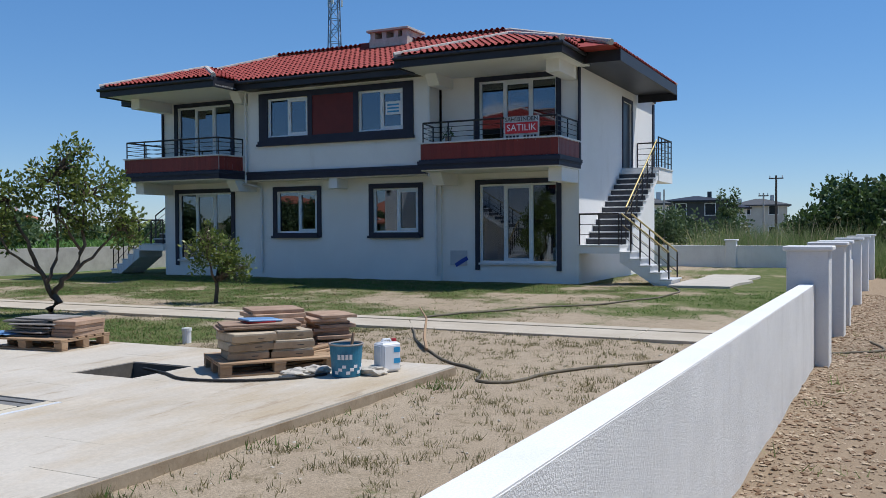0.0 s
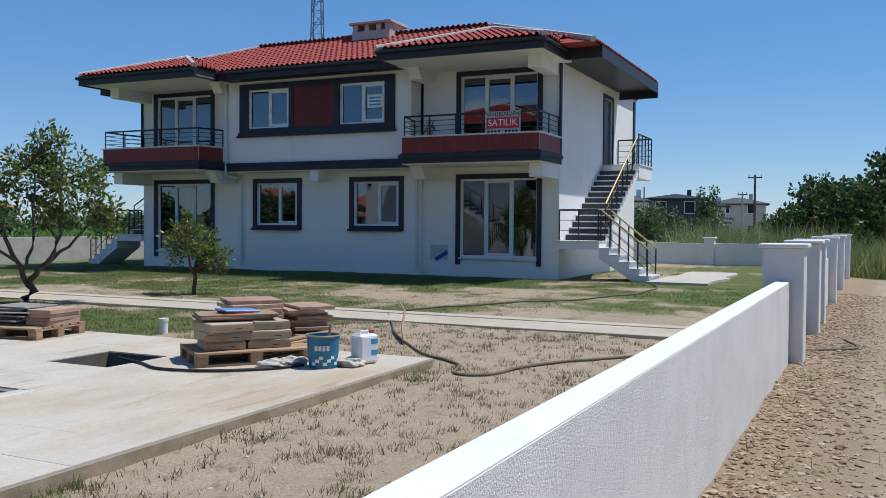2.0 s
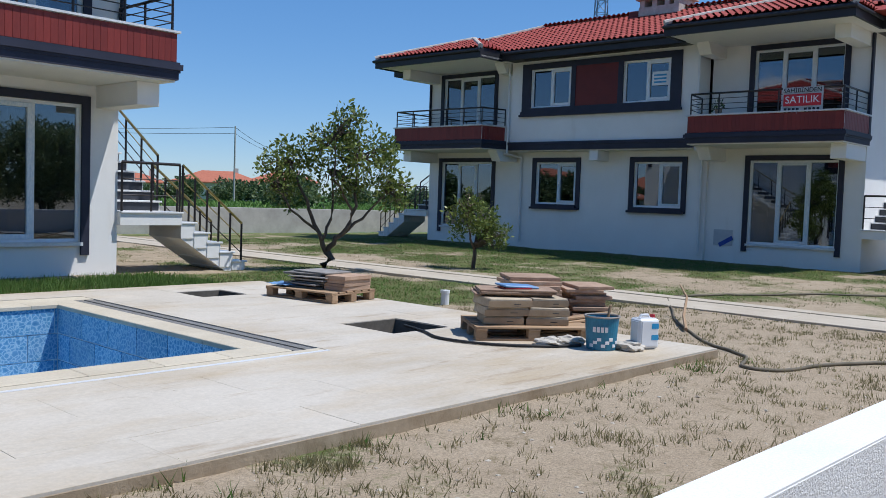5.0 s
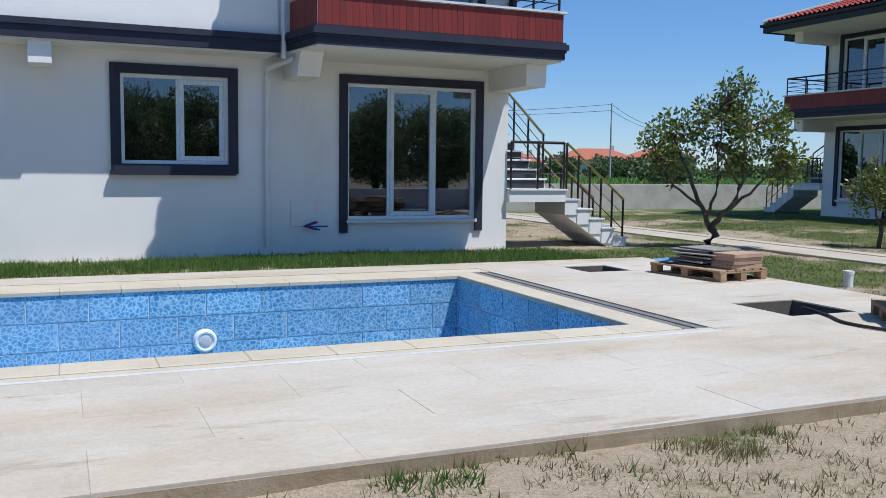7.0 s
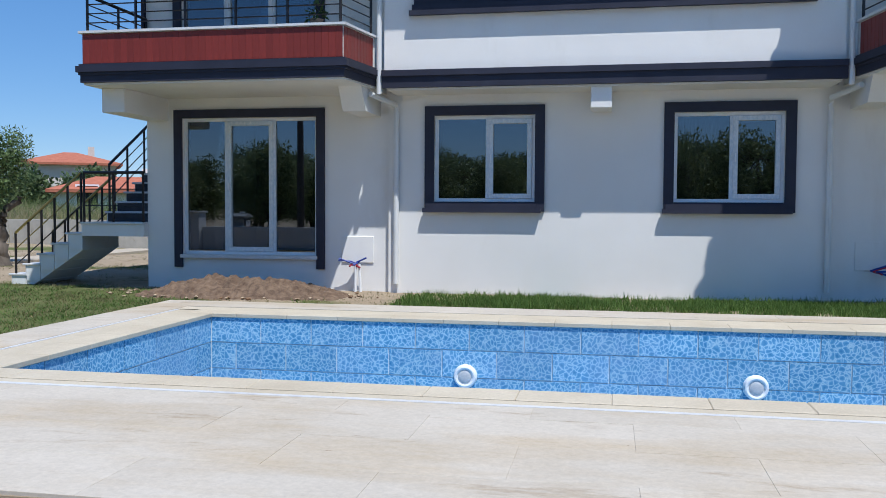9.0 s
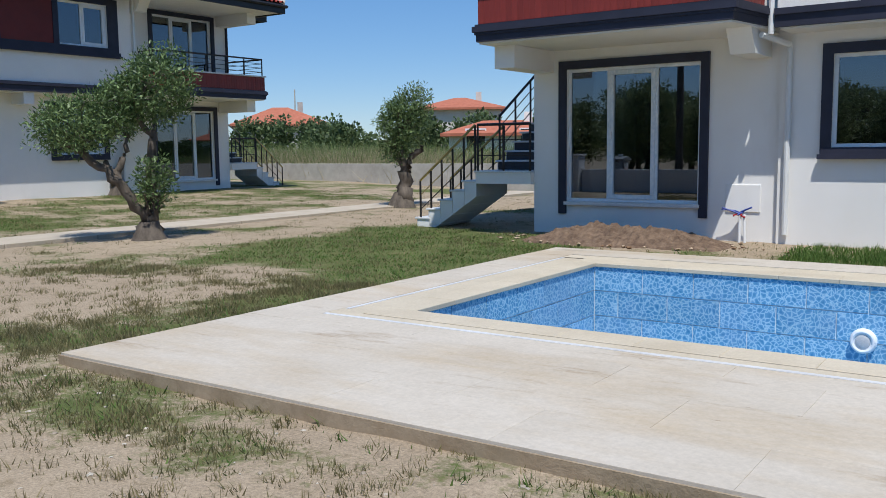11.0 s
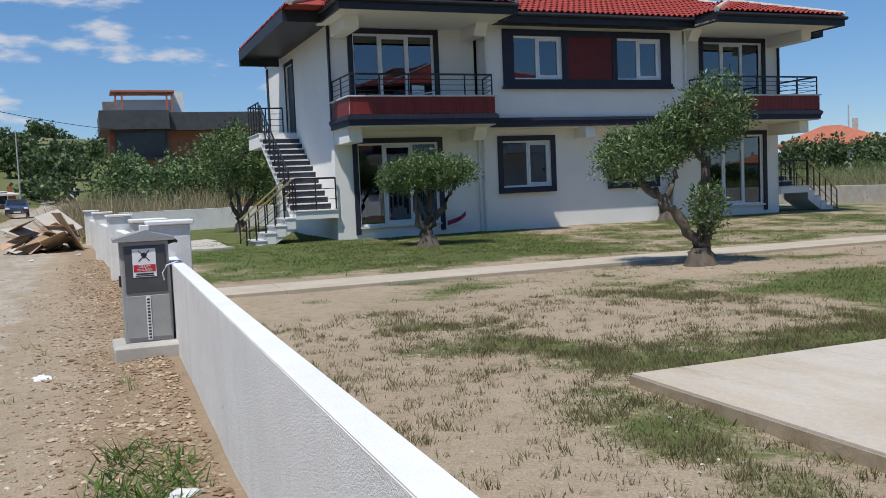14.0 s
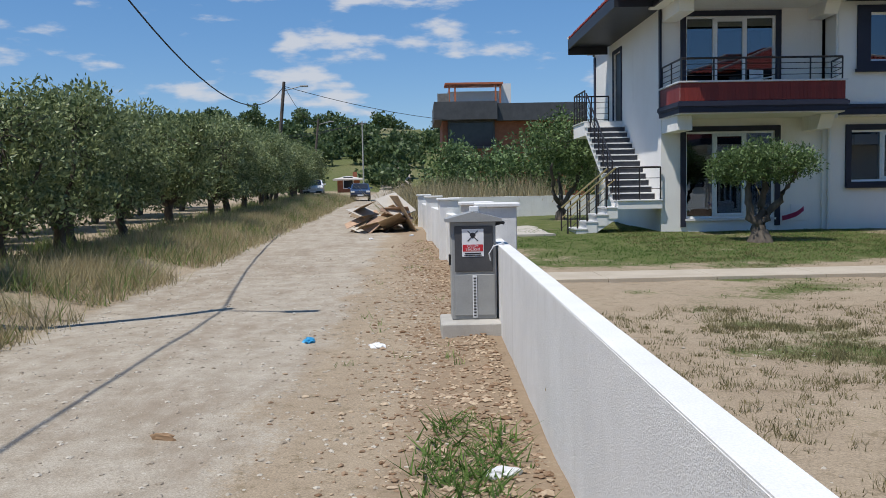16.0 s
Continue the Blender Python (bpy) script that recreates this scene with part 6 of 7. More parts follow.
sk = thing("stick", "bent dry branch lying on the earth", "branch", pose(9.9, 5.0, 0.02, 0, 0, 20))
part("stick", tube(bmesh.new(), [(0, 0, 0.02), (0.5, 0.1, 0.12), (1.1, 0.15, 0.3), (1.5, 0.3, 0.42)], 0.022, 6, 0.012), PALLET, sk)

# heap of dug soil and pipes at the villa wall
mh = thing("soil_heap", "low heap of dug brown soil against the villa", "heap", pose(-5.6, 13.55, -0.03))
bm = bmesh.new()
bmesh.ops.create_grid(bm, x_segments=110, y_segments=44, size=1)
for v in bm.verts:
    x, y = v.co.x * 1.75, v.co.y * 0.72
    f = max(0.0, 1 - (x / 1.75) ** 2) * max(0.0, 1 - (y / 0.72) ** 2)
    v.co = (x, y, f * (0.30 + 0.22 * bumpy(x, y, 1.6, 91)) + 0.10 * f * bumpy(x, y, 6, 92) + 0.05 * min(1, 4 * f) * bumpy(x, y, 14, 93))
part("soil", mesh_of(bm, "soil", SOIL), None, mh)
for s in (-1, 1):
    wr = thing("cable_ends", "loose red and blue cable ends at the wall", "cables", pose(-0.1 + s * 3.95, 14.45, 0.45), group="cable ends")
    for k in range(7):
        r = random.Random(k + 10 * s)
        part("wire", tube(bmesh.new(), [(0, 0.05, 0.0), (r.uniform(-0.12, 0.12), -0.05, r.uniform(-0.02, 0.05)), (r.uniform(-0.35, 0.35), -0.1, r.uniform(-0.06, 0.12))], 0.014, 6), BLUEWIRE if k % 3 else REDWIRE, wr)
    if s < 0:
        for k in range(2):
            part("conduit", tube(bmesh.new(), [(0.03 + 0.09 * k, -0.12, -0.5), (0.02 + 0.06 * k, -0.06, 0.0)], 0.022, 8), PIPE, wr)
cl = thing("pink_cloth", "pink cloth caught at the wall of a villa", "cloth", pose(-23.66, 9.95, 0.62))
bm = bmesh.new()
bmesh.ops.create_grid(bm, x_segments=10, y_segments=4, size=1)
for v in bm.verts:
    v.co = (0.05 + 0.03 * math.sin(v.co.x * 5), v.co.x * 0.3, 0.06 * v.co.y + 0.12 * v.co.x + 0.05 * v.co.x ** 2)
bmesh.ops.solidify(bm, geom=bm.faces, thickness=0.006)
part("cloth", bm, PINK, cl)

# sale banner on the balcony rail of the east villa, and a notice in its window
bn = thing("sale_banner", "white and red for-sale banner tied to a balcony rail", "banner", SITES[1] @ pose(6.68, -1.71, 4.22))
bm = bmesh.new()
bmesh.ops.create_grid(bm, x_segments=14, y_segments=8, size=1)
for v in bm.verts:
    v.co = (v.co.x * 0.5, 0.012 * math.sin(v.co.x * 6) - 0.0, v.co.y * 0.33)
bmesh.ops.solidify(bm, geom=bm.faces, thickness=0.004)
part("sheet", bm, SIGNWHITE, bn)
part("red_field", boxes((-0.46, 0.46, -0.024, -0.018, -0.13, 0.16)), SIGNRED, bn)
words("SATILIK", 0.25, SIGNWHITE, bn, pose(0, -0.026, 0.015, 90))
words("SAHİBİNDEN", 0.155, INK, bn, pose(0, -0.022, 0.245, 90))
for k in range(9):
    if k not in (4,):
        part("bar", boxes((-0.44 + 0.1 * k, -0.375 + 0.1 * k, -0.024, -0.018, -0.28, -0.18)), INK, bn)
nt = thing("window_notice", "small white paper notice behind a window", "notice", SITES[1] @ pose(2.13, -OVER + 0.03, 5.2))
part("sheet", boxes((-0.26, 0.26, -0.004, 0, -0.2, 0.2)), SIGNWHITE, nt)
for k in range(3):
    part("bar", boxes((-0.2, 0.2, -0.007, -0.005, -0.13 + 0.1 * k, -0.08 + 0.1 * k)), LABELBLUE, nt)
ps = thing("wall_poster", "unreadable dark paper patch on the villa wall", "poster", SITES[1] @ pose(3.95, 0.08, 0.7))
part("sheet", boxes((-0.28, 0.28, -0.006, -0.002, -0.22, 0.22)), CURTAIN, ps)
part("stain", boxes((-0.2, 0.25, -0.012, -0.007, -0.2, -0.08)), BLUEWIRE, ps, at=pose(0, 0, 0, 0, -30, 0))
for m in (SITES[0] @ pose(-4.2, -1.2, 3.99), SITES[1] @ pose(4.3, -1.3, 3.99)):
    pot = thing("plant_pot", "small dark pot plant on a balcony ledge", "plant", m, group="balcony plants")
    bm = bmesh.new()
    bmesh.ops.create_cone(bm, segments=16, radius1=0.07, radius2=0.1, depth=0.16, cap_ends=True)
    part("pot", bm, CLAYTILE, pot, at=pose(0, 0, 0.08))
    part("leaves", leaves_mesh("leaves", [(0, 0, 0.25)], 60, 0.13, 0.12, 0.15, BUSH, np.random.default_rng(3)), None, pot)
ch = thing("plastic_chair", "white plastic chair on the balcony of a villa", "chair", SITES[2] @ pose(-5.3, -0.7, 3.53, 0, 0, 20))
part("seat", boxes((-0.22, 0.22, -0.22, 0.22, 0.42, 0.45), bevel=0.01), WHITEPLASTIC, ch)
part("backrest", boxes((-0.22, 0.22, 0.2, 0.23, 0.45, 0.85), bevel=0.01), WHITEPLASTIC, ch)
for x in (-0.19, 0.19):
    for y in (-0.19, 0.19):
        part("leg", boxes((x - 0.02, x + 0.02, y - 0.02, y + 0.02, 0, 0.42), bevel=0.004), WHITEPLASTIC, ch)
    part("armrest", boxes((x - 0.03, x + 0.03, -0.2, 0.2, 0.62, 0.65), bevel=0.006), WHITEPLASTIC, ch)

# paved pads at the stair feet
for x0, x1, y0, y1, z in ((23.4, 29.5, 3.4, 4.9, 0.06), (-28.5, -23.2, 2.2, 3.6, 0.27)):
    pad = thing("paved_pad", "rough pale concrete pad at a stair foot", "pavement", kind="structure")
    bm = boxes((x0, x1, y0, y1, z - 0.25, z))
    bmesh.ops.subdivide_edges(bm, edges=bm.edges, cuts=6, use_grid_fill=True)
    for v in bm.verts:
        v.co.x += 0.25 * bumpy(v.co.x, v.co.y, 0.9, 95)
        v.co.y += 0.25 * bumpy(v.co.x, v.co.y, 0.9, 96)
    part("slab", bm, GROUT, pad)

# ---- the meter cabinet on the road side of the wall
cb = thing("meter_cabinet", "grey steel electricity cabinet with a danger sign", "cabinet", pose(-12.1, 0.78, ROAD - 0.07, 0, 0, 90) @ Matrix.Scale(0.94, 4))
part("plinth", boxes((-0.46, 0.44, -0.56, 0.4, -0.2, 0.30), bevel=0.02), CONCRETE, cb)
part("body", boxes((-0.30, 0.32, -0.2, 0.28, 0.30, 1.66), bevel=0.012), CABINET, cb)
bm = bmesh.new()
prism(bm, [(-0.38, -0.27, 1.66), (0.40, -0.27, 1.66), (0.40, -0.27, 1.70), (0.01, -0.27, 1.80), (-0.38, -0.27, 1.70)], (0, 0.6, 0))
part("roof", bm, CABINET, cb)
part("top_knob", boxes((-0.03, 0.10, -0.1, 0.05, 1.79, 1.87), bevel=0.01), WHITEPLASTIC, cb)
part("upper_door", boxes((-0.25, 0.28, -0.222, -0.2, 0.97, 1.60), bevel=0.006), CABINETDARK, cb)
part("lower_door", boxes((-0.26, 0.30, -0.216, -0.2, 0.36, 0.93), bevel=0.006), CABINET, cb)
part("slot_strip", boxes((-0.01, 0.05, -0.226, -0.217, 0.33, 0.92)), WHITEPLASTIC, cb)
for k in range(13):
    part("slot", boxes((0.003, 0.037, -0.230, -0.227, 0.35 + 0.043 * k, 0.372 + 0.043 * k)), BLACK, cb)
part("side_lock", boxes((-0.33, -0.30, -0.06, 0.0, 1.05, 1.2), bevel=0.005), BLACK, cb)
part("lamp_arm", tube(bmesh.new(), [(0.32, 0.0, 1.62), (0.42, -0.02, 1.64), (0.46, -0.02, 1.62)], 0.035, 8, 0.02), BLACK, cb)
part("cable", tube(bmesh.new(), [(0.24, -0.24, 1.12), (0.22, -0.27, 1.22), (0.28, -0.28, 1.32), (0.42, -0.2, 1.36), (0.5, -0.05, 1.28)], 0.011, 6), WHITEPLASTIC, cb)
sg = part("danger_sign", boxes((-0.15, 0.15, -0.228, -0.223, 1.18, 1.56)), SIGNWHITE, cb, "white danger sign with black emblem and red field")
part("red_field", boxes((-0.14, 0.14, -0.231, -0.2285, 1.25, 1.345)), SIGNRED, sg)
bm = bmesh.new()
bmesh.ops.create_icosphere(bm, subdivisions=2, radius=0.042)
for v in bm.verts:
    v.co.y = 0.04 * v.co.y
    if v.co.z < -0.01:
        v.co.x *= 0.62
part("emblem", bm, INK, sg, at=pose(0, -0.2295, 1.47))
for a in (45, -45):
    part("emblem_bar", boxes((-0.1, 0.1, -0.2315, -0.2290, -0.006, 0.006)), INK, sg, at=pose(0, 0, 1.465, 0, a, 0))
words("ÖLÜM", 0.055, SIGNWHITE, sg, pose(0, -0.233, 1.322, 90))
words("TEHLİKESİ", 0.042, SIGNWHITE, sg, pose(0, -0.233, 1.275, 90))
part("bar", boxes((-0.11, 0.11, -0.231, -0.2285, 1.212, 1.232)), INK, sg)
part("bar", boxes((-0.12, 0.12, -0.231, -0.2285, 1.19, 1.202)), INK, sg)

# ---- rubbish heap and bits along the road
dz = height(-36, -1.5)
for i in range(40):
    r = random.Random(200 + i)
    w, d = r.uniform(0.6, 1.6), r.uniform(0.4, 1.0)
    x, y, z = -36.3 + r.uniform(-1.4, 1.4), -1.35 + r.uniform(-0.95, 0.75), dz + 0.08 + r.uniform(0.3, 1.25) * (i / 40)
    db = thing("cardboard_sheet", "torn cardboard sheet in a rubbish heap", "cardboard", pose(x, y, z, r.uniform(-35, 35), r.uniform(-35, 35), r.uniform(0, 180)), group="rubbish heap")
    part("sheet", boxes((-w / 2, w / 2, -d / 2, d / 2, -0.01, 0.012), bevel=0.004), (CARDBOARD, CARDBOARD, CLAYTILE, GROUT)[i % 4], db)
pn = thing("door_panel", "large brown panel leaning on a rubbish heap", "panel", pose(-35.6, -0.25, dz + 0.0, 0, 0, 12), group="rubbish heap")
part("panel", boxes((-1.2, 1.2, -0.02, 0.02, 0, 1.6), bevel=0.006), CARDBOARD, pn, at=pose(0, 0, 0.0, 28, 0, 0))
for i, (x, y, mat, lab) in enumerate(((-11.7, -1.35, LABELBLUE, "crumpled blue bag on the road"), (-11.2, -0.45, SIGNWHITE, "white paper scrap on the gravel"), (-6.1, 0.62, TREAD, "broken white stone piece by the wall"),
                                      (-31.5, -1.6, SIGNWHITE, "white plastic bag on the road"), (-32.5, -0.2, CURTAIN, "grey plastic bag by the wall"), (-7.3, -1.95, PALLET, "splinter of wood on the road"))):
    b = thing("litter", lab, "litter", pose(x, y, height(x, y), 0, 0, 50 * i), group="litter")
    bm = bmesh.new()
    bmesh.ops.create_icosphere(bm, subdivisions=3, radius=0.11)
    for v in bm.verts:
        v.co += v.normal * 0.05 * noise.noise(v.co * 18 + Vector((i, 2, 0)))
        v.co = (v.co.x, v.co.y * (0.7 if i < 5 else 0.15), max(-0.01, v.co.z * 0.4 + 0.015))
    part("scrap", bm, mat, b)


def stones(name, label, spots, material, seed):
    r = np.random.default_rng(seed)
    shape = np.array([(1, 0, 0), (-1, 0, 0), (0, 1, 0), (0, -1, 0), (0, 0, 1), (0, 0, -1), (0.62, 0.62, 0.5), (-0.62, 0.6, 0.45), (0.6, -0.62, 0.5), (-0.6, -0.6, 0.5)], float)
    tri = [(4, 6, 7), (4, 7, 9), (4, 9, 8), (4, 8, 6), (0, 6, 8), (2, 7, 6), (1, 9, 7), (3, 8, 9), (0, 2, 6), (2, 1, 7), (1, 3, 9), (3, 0, 8), (5, 2, 0), (5, 1, 2), (5, 3, 1), (5, 0, 3)]
    vs, fs = [], []
    for x, y, z, s in spots:
        a = r.uniform(0, 6.28)
        v = shape * (1 + r.normal(scale=0.16, size=shape.shape)) * (s * r.uniform(0.7, 1.4), s, s * r.uniform(0.4, 0.75))
        v = v @ np.array([[math.cos(a), math.sin(a), 0], [-math.sin(a), math.cos(a), 0], [0, 0, 1]])
        n = len(vs)
        vs += (v + (x, y, z)).tolist()
        fs += [tuple(n + i for i in t) for t in tri]
    me = bpy.data.meshes.new(name)
    me.from_pydata(vs, [], fs)
    me.materials.append(material)
    return tagged(new(name, me), label, "stones", kind="stuff")


def island_stone(name, a, b):
    k = Mat(name, 0.9, spec=0.2)
    rnd = k.n.new("ShaderNodeNewGeometry").outputs["Random Per Island"]
    k.color(k.mix(0.35, k.ramp(rnd, (0, a), (1, b)), k.ramp(k.noise(25, 4), (0.3, (0.5,) * 3), (0.7, (1.2,) * 3)), "MULTIPLY"))
    return k.m


RUBBLE = island_stone("rubble_stone", (0.20, 0.12, 0.07), (0.52, 0.41, 0.29))
PALE = island_stone("pale_pebbles", (0.30, 0.25, 0.19), (0.56, 0.51, 0.43))
rs = np.random.default_rng(77)
sp = []
for i in range(24000):
    x = rs.uniform(-30, 28)
    y = 0.86 - 0.0105 * x - abs(rs.normal(scale=0.75))
    s = 0.008 + 0.026 * rs.random() ** 2.5 + (0.02 if rs.random() < 0.04 else 0)
    sp.append((x, y, height(x, y) + 0.1 * s, s))
stones("wall_rubble", "broken stones and clods along the wall foot", sp, RUBBLE, 78)
sp = [(x, y, height(x, y), 0.008 + 0.022 * s ** 3) for x, y, s in zip(rs.uniform(-26, 6, 9000), rs.uniform(-5.6, 0.3, 9000), rs.random(9000))]
stones("road_pebbles", "loose pebbles on the dirt road", sp, PALE, 79)
sp = [(x, y, height(x, y), 0.006 + 0.014 * s ** 3) for x, y, s in zip(rs.uniform(-9, 11, 900), rs.uniform(1.2, 3.8, 900), rs.random(900))]
stones("yard_pebbles", "small stones on the bare yard", sp, PALE, 80)
sp = [(-5.6 + x, 13.5 + y, 0.02, 0.02 + 0.035 * s ** 2) for x, y, s in zip(rs.normal(scale=0.9, size=260), rs.normal(scale=0.35, size=260), rs.random(260)) if y < 0.75]
stones("soil_clods", "clods scattered round the soil heap", sp, RUBBLE, 81)


# ---------------------------------------------------------------- the distance
POLE = mottled("weathered_pole", (0.07, 0.055, 0.045), (0.13, 0.11, 0.09), 3, 0.9, 30, 0.3)
STEELGREY = mottled("mast_steel", (0.12, 0.17, 0.26), (0.18, 0.23, 0.33), 3, 0.5, 0, 0)
FARROOF = mottled("far_clay_roof", (0.36, 0.11, 0.06), (0.48, 0.17, 0.10), 3, 0.8, 30, 0.2)
FARWALL = mottled("far_plaster", (0.55, 0.50, 0.44), (0.66, 0.62, 0.56), 1, 0.9, 20, 0.1)
SLATE = mottled("slate_cladding", (0.055, 0.058, 0.062), (0.085, 0.088, 0.092), 2, 0.7, 20, 0.1)
BRICKRED = mottled("orange_cladding", (0.25, 0.085, 0.04), (0.34, 0.13, 0.065), 3, 0.7, 20, 0.1)
ORANGE = mottled("orange_canopy", (0.42, 0.12, 0.05), (0.52, 0.17, 0.08), 2, 0.7, 20, 0.1)


def far_window(parent, x0, x1, y, z0, z1):
    w = part("window", boxes((x0 - 0.08, x1 + 0.08, y - 0.05, y, z0 - 0.08, z0), (x0 - 0.08, x1 + 0.08, y - 0.05, y, z1, z1 + 0.08), (x0 - 0.08, x0, y - 0.05, y, z0, z1), (x1, x1 + 0.08, y - 0.05, y, z0, z1)), PVC, parent)
    part("pane", boxes((x0, x1, y - 0.02, y - 0.004, z0, z1)), DARKPANE, w)


DARKPANE = mottled("dark_pane", (0.02, 0.024, 0.03), (0.035, 0.04, 0.05), 2, 0.1, 0, 0)


def cottage(m, w, d, h, label, wall, roof, rise=1.3, n=3, over=0.5):
    ob = thing("far_house", label, "house", m, group="far houses")
    part("wall", boxes((-w / 2, w / 2, -d / 2, d / 2, -2.0, h)), wall, ob)
    bm = bmesh.new()
    a, b = w / 2 + over, d / 2 + over
    rx = max(0.2, a - b)
    vs = [bm.verts.new(v) for v in ((-a, -b, h), (a, -b, h), (a, b, h), (-a, b, h), (-rx, 0, h + rise), (rx, 0, h + rise), (-a, -b, h - 0.18), (a, -b, h - 0.18), (a, b, h - 0.18), (-a, b, h - 0.18))]
    for f in ((0, 1, 5, 4), (1, 2, 5), (2, 3, 4, 5), (3, 0, 4), (6, 7, 1, 0), (7, 8, 2, 1), (8, 9, 3, 2), (9, 6, 0, 3), (9, 8, 7, 6)):
        bm.faces.new([vs[i] for i in f])
    part("roof", bm, roof, ob)
    for i in range(n):
        x = -w / 2 + w * (i + 0.5) / n
        for z in ([0.9] if h < 4.5 else [0.9, 3.9]):
            far_window(ob, x - 0.55, x + 0.55, -d / 2 - 0.002, z, z + 1.3)
    part("chimney", boxes((w * 0.2, w * 0.2 + 0.5, -0.3, 0.2, h, h + rise + 0.5)), wall, ob)
    return ob


cottage(pose(81.5, 126.5, -0.5, 0, 0, 33 - 64), 14, 9, 3.6, "far cottage with red roof across the field", FARWALL, FARROOF, 1.9)
cottage(pose(97, 129.5, 0.5, 0, 0, -36), 12, 8, 3.2, "far low house with red roof behind trees", FARWALL, FARROOF, 1.7)
cottage(pose(70, 131, -0.3, 0, 0, -30), 8, 7, 3.0, "far pale house at the field edge", FARWALL, FARROOF, 1.4)
cottage(pose(-63.5, 64.5, 0.6, 0, 0, 45), 8.5, 7, 3.4, "grey cottage with orange tiled roof beyond waste ground", CONCRETE, FARROOF, 1.7)
cottage(pose(-44.5, 68.0, 0.8, 0, 0, 33), 7, 6, 4.2, "pale house with red roof behind bushes", FARWALL, FARROOF, 1.0)
cottage(pose(-28.5, 48.5, 0.4, 0, 0, 30), 6.5, 4, 2.0, "low white outbuilding with red roof", WHITE, FARROOF, 0.8, 2)
cottage(pose(108.5, 20.5, -0.8, 0, 0, -80), 6.5, 6, 5.6, "far dark villa with white gable", SLATE, FASCIA, 0.6, 2)
cottage(pose(112, 17.0, -0.8, 0, 0, -80), 3.5, 5, 4.8, "far white villa wing", WHITE, FASCIA, 0.6, 1)
cottage(pose(130, 16.0, -0.5, 0, 0, -82), 7, 6, 5.2, "far pale villa among fields", FARWALL, SLATE, 0.9, 2)
cottage(pose(92, 22.2, -0.5, 0, 0, -80), 4, 5, 4.6, "far white house with grey roof", WHITE, SLATE, 0.7, 1)
cottage(pose(-109, -8.4, 0.8, 0, 0, 92), 2.6, 3.0, 2.0, "small red hut at the end of the road", BRICKRED, FARWALL, 0.35, 1)

# the modern grey villa west of the plot
mv = thing("modern_villa", "modern slate-grey villa with orange cladding and roof pergola", "house", pose(-76, 7.4, 2.5, 0, 0, 90), group="far houses")
part("lower_body", boxes((-5.2, 7.0, 0.6, 9, -2.5, 3.4)), BRICKRED, mv)
part("upper_band", boxes((-5.9, -0.6, -0.6, 9, 4.7, 6.2)), SLATE, mv)
part("upper_band", boxes((-0.6, 7.0, -0.2, 9, 4.6, 6.05)), SLATE, mv)
part("upper_body", boxes((-5.2, 7.0, 0.6, 9, 3.4, 4.7)), BRICKRED, mv)
win = part("window", boxes((-4.6, -0.9, 0.4, 0.6, 2.3, 2.5), (-4.6, -0.9, 0.4, 0.6, 4.5, 4.7), (-4.75, -4.6, 0.4, 0.6, 2.3, 4.7), (-0.9, -0.75, 0.4, 0.6, 2.3, 4.7)), SLATE, mv)
part("pane", boxes((-4.6, -0.9, 0.5, 0.59, 2.5, 4.5)), DARKPANE, win)
part("roof_room", boxes((-4.6, 0.5, 3.0, 8, 6.2, 7.4)), WHITE, mv)
part("chimney", boxes((0.0, 0.9, 2.6, 3.4, 6.2, 8.0)), WHITE, mv)
pg = part("pergola", boxes((-4.9, 0.1, 1.4, 4.2, 7.85, 8.0)), ORANGE, mv)
for x in (-4.6, -4.1, -0.6, -0.2):
    part("post", boxes((x, x + 0.14, 1.5, 1.64, 6.2, 7.85)), ORANGE, pg)
part("roof_rail", boxes((-5.6, -4.6, -0.4, -0.35, 6.2, 6.9)), GREYSLAB, mv)


# poles and wires
def pole(base, top, label, arm=0.0, r=0.13, lamp=False):
    ob = thing("utility_pole", label, "pole", group="utility poles")
    part("shaft", tube(bmesh.new(), [base, top], r, 10, r * 0.65), POLE if r > 0.12 else CONCRETE, ob)
    t = Vector(top)
    if arm:
        part("crossarm", boxes((-0.05, 0.05, -arm, arm, -0.06, 0.06)), POLE, ob, at=Matrix.Translation(t - Vector((0, 0, 0.3))))
        for y in (-arm * 0.85, 0, arm * 0.85):
            part("insulator", tube(bmesh.new(), [t + Vector((0, y, -0.24)), t + Vector((0, y, 0.0))], 0.05, 8), TREAD, ob)
    if lamp:
        part("lamp_arm", tube(bmesh.new(), [t - Vector((0, 0, 0.6)), t + Vector((0.3, 1.2, -0.35))], 0.035, 6), CABINET, ob)
        part("lamp_head", boxes((-0.12, 0.12, -0.1, 0.45, -0.05, 0.05), bevel=0.02), CABINET, ob, at=Matrix.Translation(t + Vector((0.3, 1.2, -0.35))))
    return ob


pole((-61.6, -9.76, 0.3), (-61.73, -8.92, 8.9), "leaning wooden pole with a street lamp", 0, 0.16, True)
pole((-94.7, -11.2, 0.5), (-94.8, -10.3, 9.0), "leaning wooden pole farther along the road", 0, 0.16, True)
pole((-120.2, -7.27, 0.5), (-120.16, -7.3, 10.6), "pale concrete pole with a crossarm", 0.5, 0.119)
pole((50.1, 74.7, -0.3), (50.1, 74.7, 8.0), "thin pole in the crop field", 0.0, 0.11)
pole((62, 84, -0.3), (62, 84, 6.6), "double pole with a crossarm beyond the field", 0.9, 0.13)
pole((96.5, 10.2, -0.5), (96.5, 10.2, 6.9), "concrete pole with crossarms beyond the east wall", 0.7, 0.15)
